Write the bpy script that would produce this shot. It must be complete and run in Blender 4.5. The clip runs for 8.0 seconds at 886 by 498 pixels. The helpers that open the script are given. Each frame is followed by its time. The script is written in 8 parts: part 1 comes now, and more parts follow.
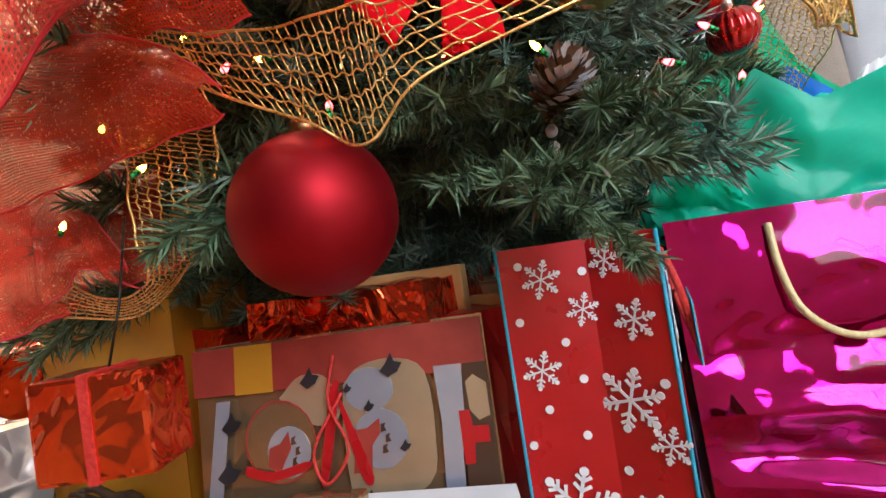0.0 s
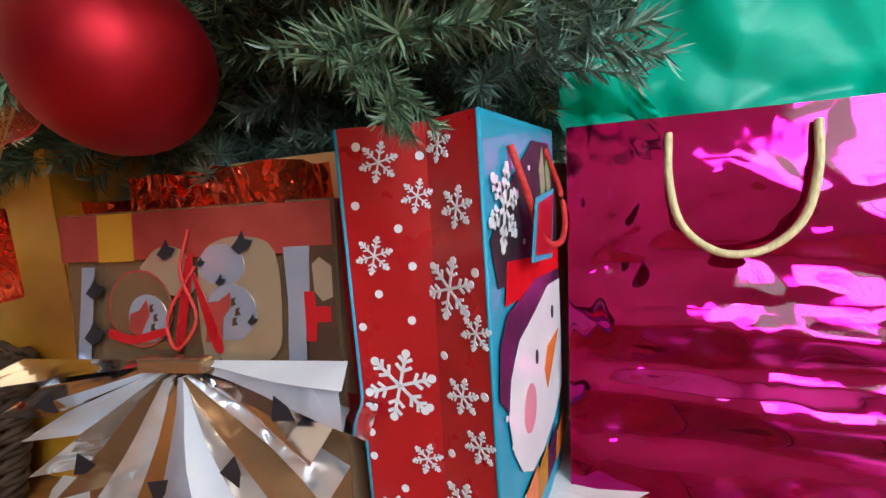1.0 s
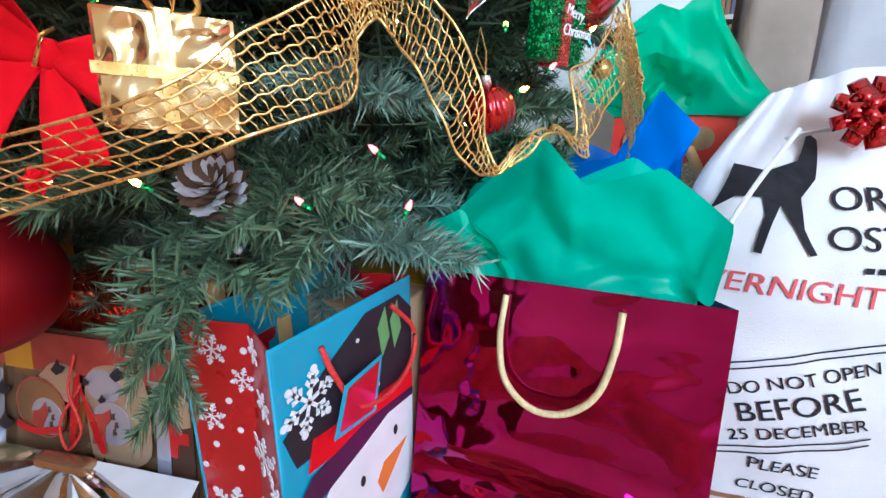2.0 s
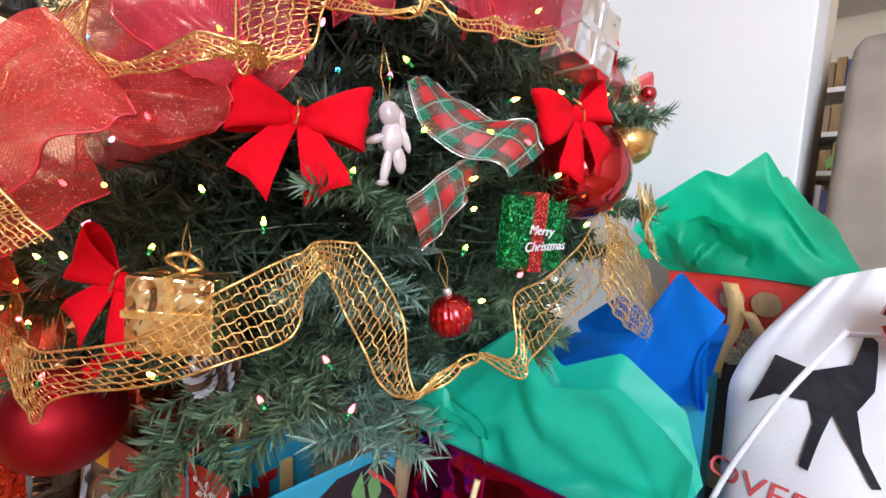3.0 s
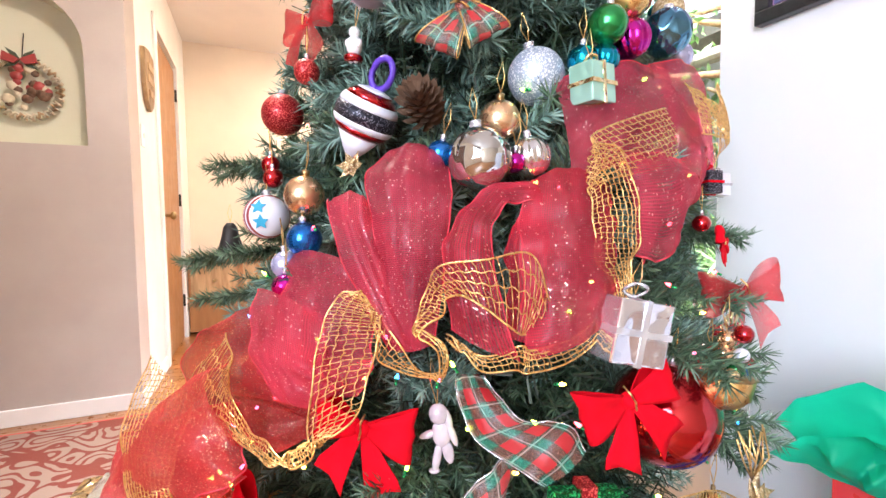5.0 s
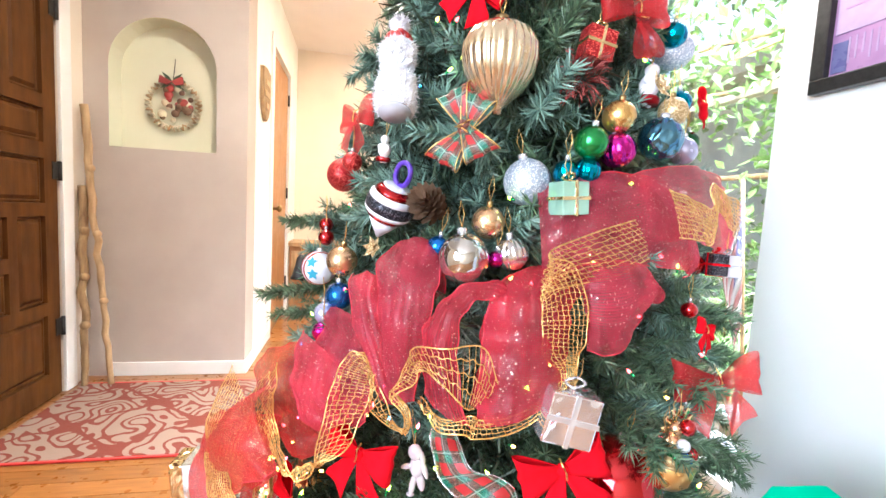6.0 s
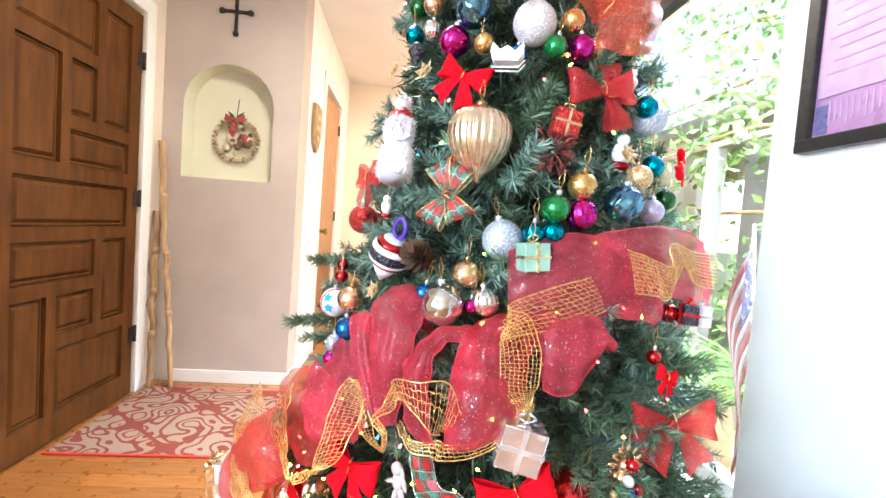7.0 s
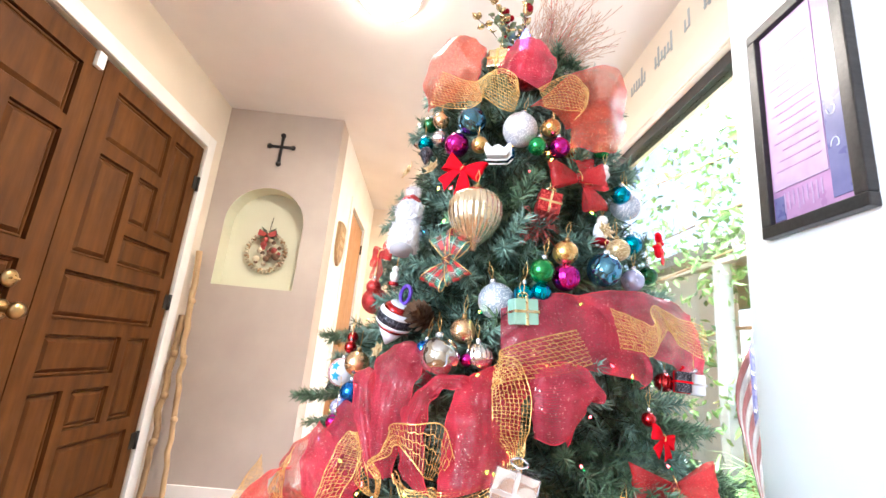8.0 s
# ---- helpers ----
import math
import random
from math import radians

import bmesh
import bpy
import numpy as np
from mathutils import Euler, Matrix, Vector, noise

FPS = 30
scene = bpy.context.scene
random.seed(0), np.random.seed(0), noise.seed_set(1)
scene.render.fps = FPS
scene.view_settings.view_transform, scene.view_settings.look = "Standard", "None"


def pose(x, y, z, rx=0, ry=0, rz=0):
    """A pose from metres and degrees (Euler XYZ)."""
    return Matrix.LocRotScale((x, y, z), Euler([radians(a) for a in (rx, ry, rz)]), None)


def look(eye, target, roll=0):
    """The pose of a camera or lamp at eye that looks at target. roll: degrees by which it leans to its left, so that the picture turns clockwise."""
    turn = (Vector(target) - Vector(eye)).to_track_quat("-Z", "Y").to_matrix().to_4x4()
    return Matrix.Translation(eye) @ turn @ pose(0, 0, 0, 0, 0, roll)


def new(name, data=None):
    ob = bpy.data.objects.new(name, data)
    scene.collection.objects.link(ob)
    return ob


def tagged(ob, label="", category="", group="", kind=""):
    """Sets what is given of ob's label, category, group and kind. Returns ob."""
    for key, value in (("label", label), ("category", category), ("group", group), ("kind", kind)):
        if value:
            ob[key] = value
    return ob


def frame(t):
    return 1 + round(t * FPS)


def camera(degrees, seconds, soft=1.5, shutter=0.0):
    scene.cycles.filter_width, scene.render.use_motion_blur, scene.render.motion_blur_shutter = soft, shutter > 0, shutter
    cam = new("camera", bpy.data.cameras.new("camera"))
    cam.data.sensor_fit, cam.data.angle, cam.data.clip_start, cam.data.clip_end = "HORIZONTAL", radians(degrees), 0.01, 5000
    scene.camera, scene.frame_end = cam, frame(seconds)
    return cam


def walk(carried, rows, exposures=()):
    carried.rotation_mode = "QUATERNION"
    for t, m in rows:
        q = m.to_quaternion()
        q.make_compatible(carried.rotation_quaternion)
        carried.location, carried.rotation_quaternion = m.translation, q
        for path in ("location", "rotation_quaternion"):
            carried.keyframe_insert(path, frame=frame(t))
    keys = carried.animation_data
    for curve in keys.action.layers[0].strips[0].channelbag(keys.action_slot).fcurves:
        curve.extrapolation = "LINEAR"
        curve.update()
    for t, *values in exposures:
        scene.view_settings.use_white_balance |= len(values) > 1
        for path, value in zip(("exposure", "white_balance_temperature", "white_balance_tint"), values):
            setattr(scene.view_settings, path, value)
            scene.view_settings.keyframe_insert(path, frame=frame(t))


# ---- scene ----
cam = camera(91.2, 8.0)
PATH = [
    (0, (0.003, 0.232, 0.335), (1.808, 1.093, 0.385), -8.6),
    (0.5, (0.03, 0.191, 0.297), (1.798, 1.123, 0.22), -7.2),
    (1, (0.062, 0.134, 0.294), (1.816, 1.047, -0.004), -4.1),
    (1.5, (0.089, 0.074, 0.353), (1.818, 0.946, -0.145), -1.8),
    (2, (0.123, -0.002, 0.486), (1.811, 0.913, -0.075), 0.7),
    (2.2, (0.135, -0.033, 0.518), (1.786, 0.967, -0.006), 1.7),
    (3.3, (0.188, -0.128, 0.623), (1.51, 1.367, 0.493), 2.8),
    (3.5, (0.191, -0.124, 0.643), (1.444, 1.432, 0.539), 3.1),
    (4, (0.216, -0.117, 0.714), (1.29, 1.569, 0.676), 2.9),
    (4.5, (0.229, -0.124, 0.796), (1.157, 1.647, 0.759), 1.1),
    (5, (0.256, -0.209, 0.862), (1.052, 1.623, 0.751), -0.6),
    (5.2, (0.274, -0.253, 0.89), (0.995, 1.609, 0.775), 0.5),
    (6.3, (0.359, -0.382, 1.011), (0.673, 1.585, 0.826), 3.3),
    (6.5, (0.38, -0.409, 1.022), (0.651, 1.565, 0.842), 3.5),
    (7, (0.407, -0.466, 1.048), (0.588, 1.523, 0.946), 4.2),
    (7.5, (0.423, -0.48, 1.001), (0.533, 1.512, 1.141), 4.4),
    (8, (0.44, -0.547, 0.933), (0.492, 1.396, 1.404), 5.4),
]
walk(cam, [(t, look(eye, target, roll)) for t, eye, target, roll in PATH], [(0.0, 0.62, 6400, 8), (1.0, 0.6, 6200, 6), (1.5, 0.65, 5700, 6), (2.2, 0.68, 5500, 6), (3.3, 0.58, 6400, 16), (4.0, 0.60, 6350, 17), (5.0, 0.90, 6050, 19), (6.3, 1.14, 5900, 10), (8.0, 1.12, 5850, 11)])

# ---- world and large lights ----
world = bpy.data.worlds.new("sky")
scene.world = world
world.use_nodes = True
wn = world.node_tree
sky = wn.nodes.new("ShaderNodeTexSky")
sky.sky_type, sky.sun_disc = "NISHITA", False
sky.sun_elevation, sky.sun_rotation = radians(38), radians(70)
wn.links.new(sky.outputs[0], wn.nodes["Background"].inputs[0])
wn.nodes["Background"].inputs[1].default_value = 0.15

sun = new("sun", bpy.data.lights.new("sun", "SUN"))
sun.data.energy, sun.data.angle, sun.data.color = 3.0, radians(0.5), (1, 0.95, 0.88)
sun.matrix_world = look((8, 4, 7), (3, 1.5, 0))


def area(name, eye, target, w, h, watts, color):
    ob = new(name, bpy.data.lights.new(name, "AREA"))
    ob.data.shape, ob.data.size, ob.data.size_y = "RECTANGLE", w, h
    ob.data.energy, ob.data.color = watts, color
    ob.matrix_world = look(eye, target)
    return ob


area("window_daylight", (2.05, 1.42, 2.85), (0.75, 1.20, 0.95), 1.8, 0.9, 290, (0.86, 0.94, 1.0))
area("side_window_daylight", (-1.12, -1.45, 1.40), (1.0, -1.0, 0.9), 1.3, 1.3, 60, (0.84, 0.92, 1.0))
area("ceiling_lamp_light", (0.14, 1.07, 2.38), (0.14, 1.07, 0), 0.24, 0.24, 19, (1.0, 0.89, 0.73))
# unseen lamp, added to brighten the warm hallway end wall
area("unseen_hall_light", (0.95, 3.30, 2.39), (0.95, 3.30, 0), 0.24, 0.24, 20, (1.0, 0.84, 0.60))


# ---- materials ----
def nodes(name):
    m = bpy.data.materials.new(name)
    m.use_nodes = True
    return m, m.node_tree, m.node_tree.nodes["Principled BSDF"]


def ramp(t, fac, stops):
    r = t.nodes.new("ShaderNodeValToRGB")
    els = r.color_ramp.elements
    while len(els) < len(stops):
        els.new(0.5)
    for el, (p, c) in zip(els, stops):
        el.position, el.color = p, (*c, 1)
    t.links.new(fac, r.inputs[0])
    return r.outputs[0]


def noise_of(t, scale, detail=4, coords="Object", stretch=(1, 1, 1)):
    c = t.nodes.new("ShaderNodeTexCoord")
    m = t.nodes.new("ShaderNodeMapping")
    m.inputs["Scale"].default_value = stretch
    n = t.nodes.new("ShaderNodeTexNoise")
    n.inputs["Scale"].default_value, n.inputs["Detail"].default_value = scale, detail
    t.links.new(c.outputs[coords], m.inputs[0])
    t.links.new(m.outputs[0], n.inputs[0])
    return n.outputs[0]


def math_of(t, op, a, b=None, clamp=False):
    n = t.nodes.new("ShaderNodeMath")
    n.operation, n.use_clamp = op, clamp
    for i, v in enumerate((a, b)):
        if v is None:
            continue
        if isinstance(v, (int, float)):
            n.inputs[i].default_value = v
        else:
            t.links.new(v, n.inputs[i])
    return n.outputs[0]


def bump(t, bsdf, height, strength, distance=0.002):
    b = t.nodes.new("ShaderNodeBump")
    b.inputs["Strength"].default_value, b.inputs["Distance"].default_value = strength, distance
    t.links.new(height, b.inputs["Height"])
    t.links.new(b.outputs[0], bsdf.inputs["Normal"])


def surface(name, dark, light, scale=8, rough=0.5, metal=0.0, relief=0.0, relief_scale=60, stretch=(1, 1, 1), vary=0.0, coat=0.0, sheen=0.0, soft=0.0):
    """Two tones over noise, uneven gloss, fine relief, and a shift from object to object."""
    m, t, b = nodes(name)
    col = ramp(t, noise_of(t, scale, 6, stretch=stretch), ((0.3, dark), (0.7, light)))
    if vary:
        info = t.nodes.new("ShaderNodeObjectInfo")
        h = t.nodes.new("ShaderNodeHueSaturation")
        t.links.new(math_of(t, "ADD", math_of(t, "MULTIPLY", info.outputs["Random"], vary), 1 - vary / 2), h.inputs["Value"])
        t.links.new(col, h.inputs["Color"])
        col = h.outputs[0]
    t.links.new(col, b.inputs["Base Color"])
    r = math_of(t, "ADD", math_of(t, "MULTIPLY", noise_of(t, scale * 2.7, 3), 0.25), rough - 0.12, True)
    t.links.new(r, b.inputs["Roughness"])
    b.inputs["Metallic"].default_value = metal
    b.inputs["Coat Weight"].default_value = coat
    b.inputs["Sheen Weight"].default_value = sheen
    if soft:
        b.inputs["Subsurface Weight"].default_value = soft
        b.inputs["Subsurface Radius"].default_value = (0.01, 0.01, 0.01)
    if relief:
        bump(t, b, noise_of(t, relief_scale, 5, stretch=stretch), relief)
    return m


def glitter(name, base, spark, cell=900, share=0.12, rough=0.45, metal=0.5):
    """A base with tiny facets that catch light: some cells brighter, each tilted its own way."""
    m, t, b = nodes(name)
    c = t.nodes.new("ShaderNodeTexCoord")
    v = t.nodes.new("ShaderNodeTexVoronoi")
    v.inputs["Scale"].default_value = cell
    t.links.new(c.outputs["Object"], v.inputs["Vector"])
    s = t.nodes.new("ShaderNodeSeparateColor")
    t.links.new(v.outputs["Color"], s.inputs[0])
    t.links.new(ramp(t, s.outputs[0], ((0.0, base), (1 - share, base), (1 - share + 0.02, spark))), b.inputs["Base Color"])
    b.inputs["Roughness"].default_value, b.inputs["Metallic"].default_value = rough, metal
    bump(t, b, s.outputs[1], 0.8, 0.0012)
    return m


def glow(name, color, strength):
    m, t, b = nodes(name)
    b.inputs["Base Color"].default_value = (*color, 1)
    b.inputs["Emission Color"].default_value = (*color, 1)
    b.inputs["Emission Strength"].default_value = strength
    return m


def foil(name, dark, light, rough=0.12, wrinkle=0.6, scale=26, metal=0.95):
    m, t, b = nodes(name)
    t.links.new(ramp(t, noise_of(t, 9, 4), ((0.3, dark), (0.7, light))), b.inputs["Base Color"])
    b.inputs["Metallic"].default_value, b.inputs["Roughness"].default_value = metal, rough
    c = t.nodes.new("ShaderNodeTexCoord")
    v = t.nodes.new("ShaderNodeTexVoronoi")
    v.feature = "SMOOTH_F1"
    v.inputs["Scale"].default_value = scale
    w = t.nodes.new("ShaderNodeVectorMath")
    w.operation = "MULTIPLY_ADD"
    n = t.nodes.new("ShaderNodeTexNoise")
    n.inputs["Scale"].default_value = 12
    t.links.new(c.outputs["Object"], n.inputs[0])
    w.inputs[1].default_value = (0.12, 0.12, 0.12)
    t.links.new(n.outputs["Color"], w.inputs[0])
    t.links.new(c.outputs["Object"], w.inputs[2])
    t.links.new(w.outputs[0], v.inputs["Vector"])
    bump(t, b, v.outputs["Distance"], wrinkle, 0.006)
    return m


def sheer(name, color, spark, cover=0.62, thread=0.0021, glints=0.022):
    """Open woven gauze: threads both ways with gaps between them, and metallic glints. UVs are metres along and across."""
    m, t, b = nodes(name)
    uv = t.nodes.new("ShaderNodeTexCoord")
    sep = t.nodes.new("ShaderNodeSeparateXYZ")
    t.links.new(uv.outputs["UV"], sep.inputs[0])
    waves = [math_of(t, "ABSOLUTE", math_of(t, "SINE", math_of(t, "MULTIPLY", sep.outputs[i], math.pi / thread))) for i in (0, 1)]
    web = math_of(t, "MAXIMUM", *waves)
    cloth = math_of(t, "ADD", math_of(t, "MULTIPLY", noise_of(t, 14, 4), 0.20), cover - 0.42)
    alpha = math_of(t, "ADD", math_of(t, "MULTIPLY", math_of(t, "POWER", web, 2.6), 0.52), cloth, True)
    v = t.nodes.new("ShaderNodeTexVoronoi")
    v.inputs["Scale"].default_value = 760
    t.links.new(uv.outputs["UV"], v.inputs["Vector"])
    s = t.nodes.new("ShaderNodeSeparateColor")
    t.links.new(v.outputs["Color"], s.inputs[0])
    glint = math_of(t, "GREATER_THAN", s.outputs[0], 1 - glints)
    dark = tuple(c * 0.62 for c in color)
    body = ramp(t, noise_of(t, 20, 4), ((0.3, dark), (0.7, color)))
    mix = t.nodes.new("ShaderNodeMix")
    mix.data_type = "RGBA"
    t.links.new(glint, mix.inputs["Factor"])
    t.links.new(body, mix.inputs["A"])
    mix.inputs["B"].default_value = (*spark, 1)
    t.links.new(mix.outputs["Result"], b.inputs["Base Color"])
    t.links.new(math_of(t, "MULTIPLY", glint, 0.9), b.inputs["Metallic"])
    b.inputs["Roughness"].default_value = 0.35
    bump(t, b, s.outputs[1], 0.5, 0.001)
    out = t.nodes["Material Output"]
    tr, mixs, thin = t.nodes.new("ShaderNodeBsdfTransparent"), t.nodes.new("ShaderNodeMixShader"), t.nodes.new("ShaderNodeMixShader")
    tl = t.nodes.new("ShaderNodeBsdfTranslucent")
    t.links.new(body, tl.inputs[0])
    thin.inputs[0].default_value = 0.58
    t.links.new(b.outputs[0], thin.inputs[1])
    t.links.new(tl.outputs[0], thin.inputs[2])
    t.links.new(math_of(t, "MAXIMUM", alpha, glint), mixs.inputs[0])
    t.links.new(tr.outputs[0], mixs.inputs[1])
    t.links.new(thin.outputs[0], mixs.inputs[2])
    t.links.new(mixs.outputs[0], out.inputs[0])
    return m


def tissue(name, color, through_share=0.5, rough=0.45):
    """Thin paper or cloth that lets light through, with creases."""
    m, t, b = nodes(name)
    dark = tuple(c * 0.75 for c in color)
    body = ramp(t, noise_of(t, 10, 5), ((0.3, dark), (0.7, color)))
    t.links.new(body, b.inputs["Base Color"])
    b.inputs["Roughness"].default_value = rough
    bump(t, b, noise_of(t, 35, 5), 0.25, 0.004)
    tl, mixs = t.nodes.new("ShaderNodeBsdfTranslucent"), t.nodes.new("ShaderNodeMixShader")
    t.links.new(body, tl.inputs[0])
    mixs.inputs[0].default_value = through_share
    t.links.new(b.outputs[0], mixs.inputs[1])
    t.links.new(tl.outputs[0], mixs.inputs[2])
    t.links.new(mixs.outputs[0], t.nodes["Material Output"].inputs[0])
    return m


def plain_glass(name, tint=(1, 1, 1)):
    m, t, b = nodes(name)
    b.inputs["Base Color"].default_value = (*tint, 1)
    b.inputs["Roughness"].default_value = 0.02
    b.inputs["Transmission Weight"].default_value = 1.0
    b.inputs["IOR"].default_value = 1.45
    return m


def plaid(name, a, b_, c_):
    m, t, b = nodes(name)
    uv = t.nodes.new("ShaderNodeTexCoord")
    sep = t.nodes.new("ShaderNodeSeparateXYZ")
    t.links.new(uv.outputs["UV"], sep.inputs[0])
    bands, lines = [], []
    for i, turns in ((0, 205), (1, 235)):
        wave = math_of(t, "SINE", math_of(t, "MULTIPLY", sep.outputs[i], turns))
        bands.append(math_of(t, "MULTIPLY", math_of(t, "ADD", wave, 0.1), 4.0, True))
        fine = math_of(t, "SINE", math_of(t, "ADD", math_of(t, "MULTIPLY", sep.outputs[i], turns), 0.9))
        lines.append(math_of(t, "GREATER_THAN", fine, 0.985))
    both = math_of(t, "DIVIDE", math_of(t, "ADD", *bands), 2)
    cloth = ramp(t, both, ((0.0, a), (0.5, b_), (1.0, c_)))
    mix = t.nodes.new("ShaderNodeMix")
    mix.data_type = "RGBA"
    t.links.new(math_of(t, "MULTIPLY", math_of(t, "MAXIMUM", *lines), 0.4), mix.inputs["Factor"])
    t.links.new(cloth, mix.inputs["A"])
    mix.inputs["B"].default_value = (0.75, 0.72, 0.62, 1)
    t.links.new(mix.outputs["Result"], b.inputs["Base Color"])
    b.inputs["Roughness"].default_value = 0.4
    bump(t, b, noise_of(t, 60, 4), 0.3)
    b.inputs["Alpha"].default_value = 0.62
    return m


def needles(name, dark, light):
    m, t, b = nodes(name)
    g = t.nodes.new("ShaderNodeNewGeometry")
    t.links.new(ramp(t, g.outputs["Random Per Island"], ((0.0, dark), (0.65, light), (1.0, tuple(c * 1.45 for c in light)))), b.inputs["Base Color"])
    b.inputs["Roughness"].default_value = 0.42
    return m


def rug_weave(name):
    """Scrolling cream motifs on rust wool."""
    m, t, b = nodes(name)
    c = t.nodes.new("ShaderNodeTexCoord")
    n = t.nodes.new("ShaderNodeTexNoise")
    n.inputs["Scale"].default_value = 6
    t.links.new(c.outputs["Object"], n.inputs[0])
    sep = t.nodes.new("ShaderNodeSeparateXYZ")
    t.links.new(c.outputs["Object"], sep.inputs[0])
    x = math_of(t, "MULTIPLY", sep.outputs[0], 2 * math.pi / 0.50)
    y = math_of(t, "MULTIPLY", sep.outputs[1], 2 * math.pi / 0.42)
    wobble = math_of(t, "MULTIPLY", n.outputs[0], 1.6)
    lattice_lines = math_of(t, "ABSOLUTE", math_of(t, "SUBTRACT", math_of(t, "COSINE", math_of(t, "ADD", x, wobble)), math_of(t, "COSINE", math_of(t, "SUBTRACT", y, wobble))))
    swirl = t.nodes.new("ShaderNodeTexNoise")
    swirl.inputs["Scale"].default_value, swirl.inputs["Detail"].default_value = 9, 0
    t.links.new(c.outputs["Object"], swirl.inputs[0])
    scroll = math_of(t, "GREATER_THAN", math_of(t, "ABSOLUTE", math_of(t, "SINE", math_of(t, "MULTIPLY", swirl.outputs[0], 19))), 0.56)
    mask = math_of(t, "MULTIPLY", scroll, math_of(t, "GREATER_THAN", lattice_lines, 0.16))
    t.links.new(ramp(t, mask, ((0.0, (0.18, 0.032, 0.016)), (1.0, (0.28, 0.195, 0.145)))), b.inputs["Base Color"])
    b.inputs["Roughness"].default_value = 0.95
    bump(t, b, noise_of(t, 400, 3), 0.6)
    return m


WALL_TAUPE = surface("taupe wall paint", (0.40, 0.33, 0.28), (0.46, 0.39, 0.33), 3, 0.85, relief=0.15, relief_scale=90)
WALL_WHITE = surface("white wall paint", (0.74, 0.74, 0.75), (0.80, 0.80, 0.81), 2, 0.8, relief=0.12, relief_scale=90)
WALL_CREAM = surface("cream wall paint", (0.68, 0.58, 0.46), (0.74, 0.64, 0.51), 3, 0.85, relief=0.12, relief_scale=90)
NICHE_PAINT = surface("pale yellow paint", (0.60, 0.58, 0.42), (0.66, 0.63, 0.47), 3, 0.85, relief=0.15, relief_scale=90)
CEILING_PAINT = surface("ceiling paint", (0.66, 0.61, 0.57), (0.71, 0.66, 0.62), 3, 0.9, relief=0.12, relief_scale=60)
TRIM_WHITE = surface("white gloss trim", (0.74, 0.71, 0.66), (0.82, 0.79, 0.74), 5, 0.45)
FLOOR_WOOD = surface("honey oak boards", (0.22, 0.080, 0.018), (0.35, 0.140, 0.036), 7, 0.3, relief=0.12, relief_scale=40, stretch=(1, 9, 1), vary=0.45, coat=0.3)
DOOR_WOOD = surface("dark walnut door", (0.056, 0.0175, 0.0022), (0.108, 0.0370, 0.0050), 6, 0.66, relief=0.25, relief_scale=30, stretch=(4, 4, 0.6))
DOOR_WOOD.node_tree.nodes["Principled BSDF"].inputs["Specular IOR Level"].default_value = 0.2
HALL_WOOD = surface("honey door wood", (0.27, 0.12, 0.04), (0.36, 0.17, 0.06), 6, 0.45, relief=0.15, stretch=(4, 4, 0.6))
STICK_WOOD = surface("peeled branch wood", (0.30, 0.18, 0.08), (0.52, 0.34, 0.17), 12, 0.6, relief=0.5, relief_scale=50, stretch=(3, 3, 0.5))
BARK_WOOD = surface("rough branch wood", (0.16, 0.09, 0.04), (0.40, 0.25, 0.11), 14, 0.7, relief=0.7, relief_scale=45, stretch=(3, 3, 0.5))
IRON = surface("black iron", (0.02, 0.018, 0.016), (0.05, 0.045, 0.04), 30, 0.5, 0.6, relief=0.3)
BRASS = surface("worn brass", (0.32, 0.22, 0.10), (0.48, 0.36, 0.18), 25, 0.32, 1.0)
RUG = rug_weave("rust and cream rug")
PLASTIC_WHITE = surface("white plastic", (0.75, 0.75, 0.73), (0.82, 0.82, 0.80), 9, 0.4)
FRAME_BLACK = surface("black frame wood", (0.012, 0.011, 0.011), (0.03, 0.028, 0.027), 20, 0.35, relief=0.2, stretch=(1, 6, 6))
# dark and pale tones, weighted by branch height to imitate shade
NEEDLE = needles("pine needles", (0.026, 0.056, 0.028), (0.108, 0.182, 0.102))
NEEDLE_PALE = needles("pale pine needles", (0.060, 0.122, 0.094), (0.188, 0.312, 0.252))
# near-black tone carries the shade of the tree's core
NEEDLE_INNER = needles("inner needles with shade in colour", (0.010, 0.020, 0.010), (0.034, 0.060, 0.032))
TWIG = surface("branch wire", (0.05, 0.035, 0.02), (0.10, 0.07, 0.04), 40, 0.8)
RED_SHEER = sheer("red gauze", (1.0, 0.115, 0.19), (1.0, 0.85, 0.75), 0.62)
RED_SHEER_FULL = sheer("layered red gauze", (1.0, 0.095, 0.055), (1.0, 0.78, 0.45), 0.64, glints=0.05)
RED_SHEER_MID = sheer("warm red gauze", (1.0, 0.105, 0.105), (1.0, 0.80, 0.45), 0.58, glints=0.05)
RED_SHEER_DEEP = sheer("deep red gauze", (1.0, 0.085, 0.145), (1.0, 0.8, 0.65), 0.64)
CORAL_SHEER = sheer("coral gauze", (1.0, 0.17, 0.10), (1.0, 0.85, 0.55), 0.56, glints=0.06)
RED_HEM = surface("rolled red hem", (0.55, 0.02, 0.04), (0.75, 0.05, 0.08), 80, 0.4)
ORGANZA = sheer("red organza", (0.92, 0.060, 0.070), (1.0, 0.5, 0.4), 0.66, 0.0012)
DUSTY_RED = surface("dusty red sprig", (0.26, 0.045, 0.040), (0.44, 0.10, 0.085), 60, 0.6)
SATIN_GOLD = surface("gold satin", (0.62, 0.36, 0.12), (0.85, 0.56, 0.24), 14, 0.35, sheen=0.2)
VERMILION = surface("glossy vermilion paper", (0.66, 0.035, 0.020), (0.80, 0.060, 0.035), 9, 0.3, coat=0.3)
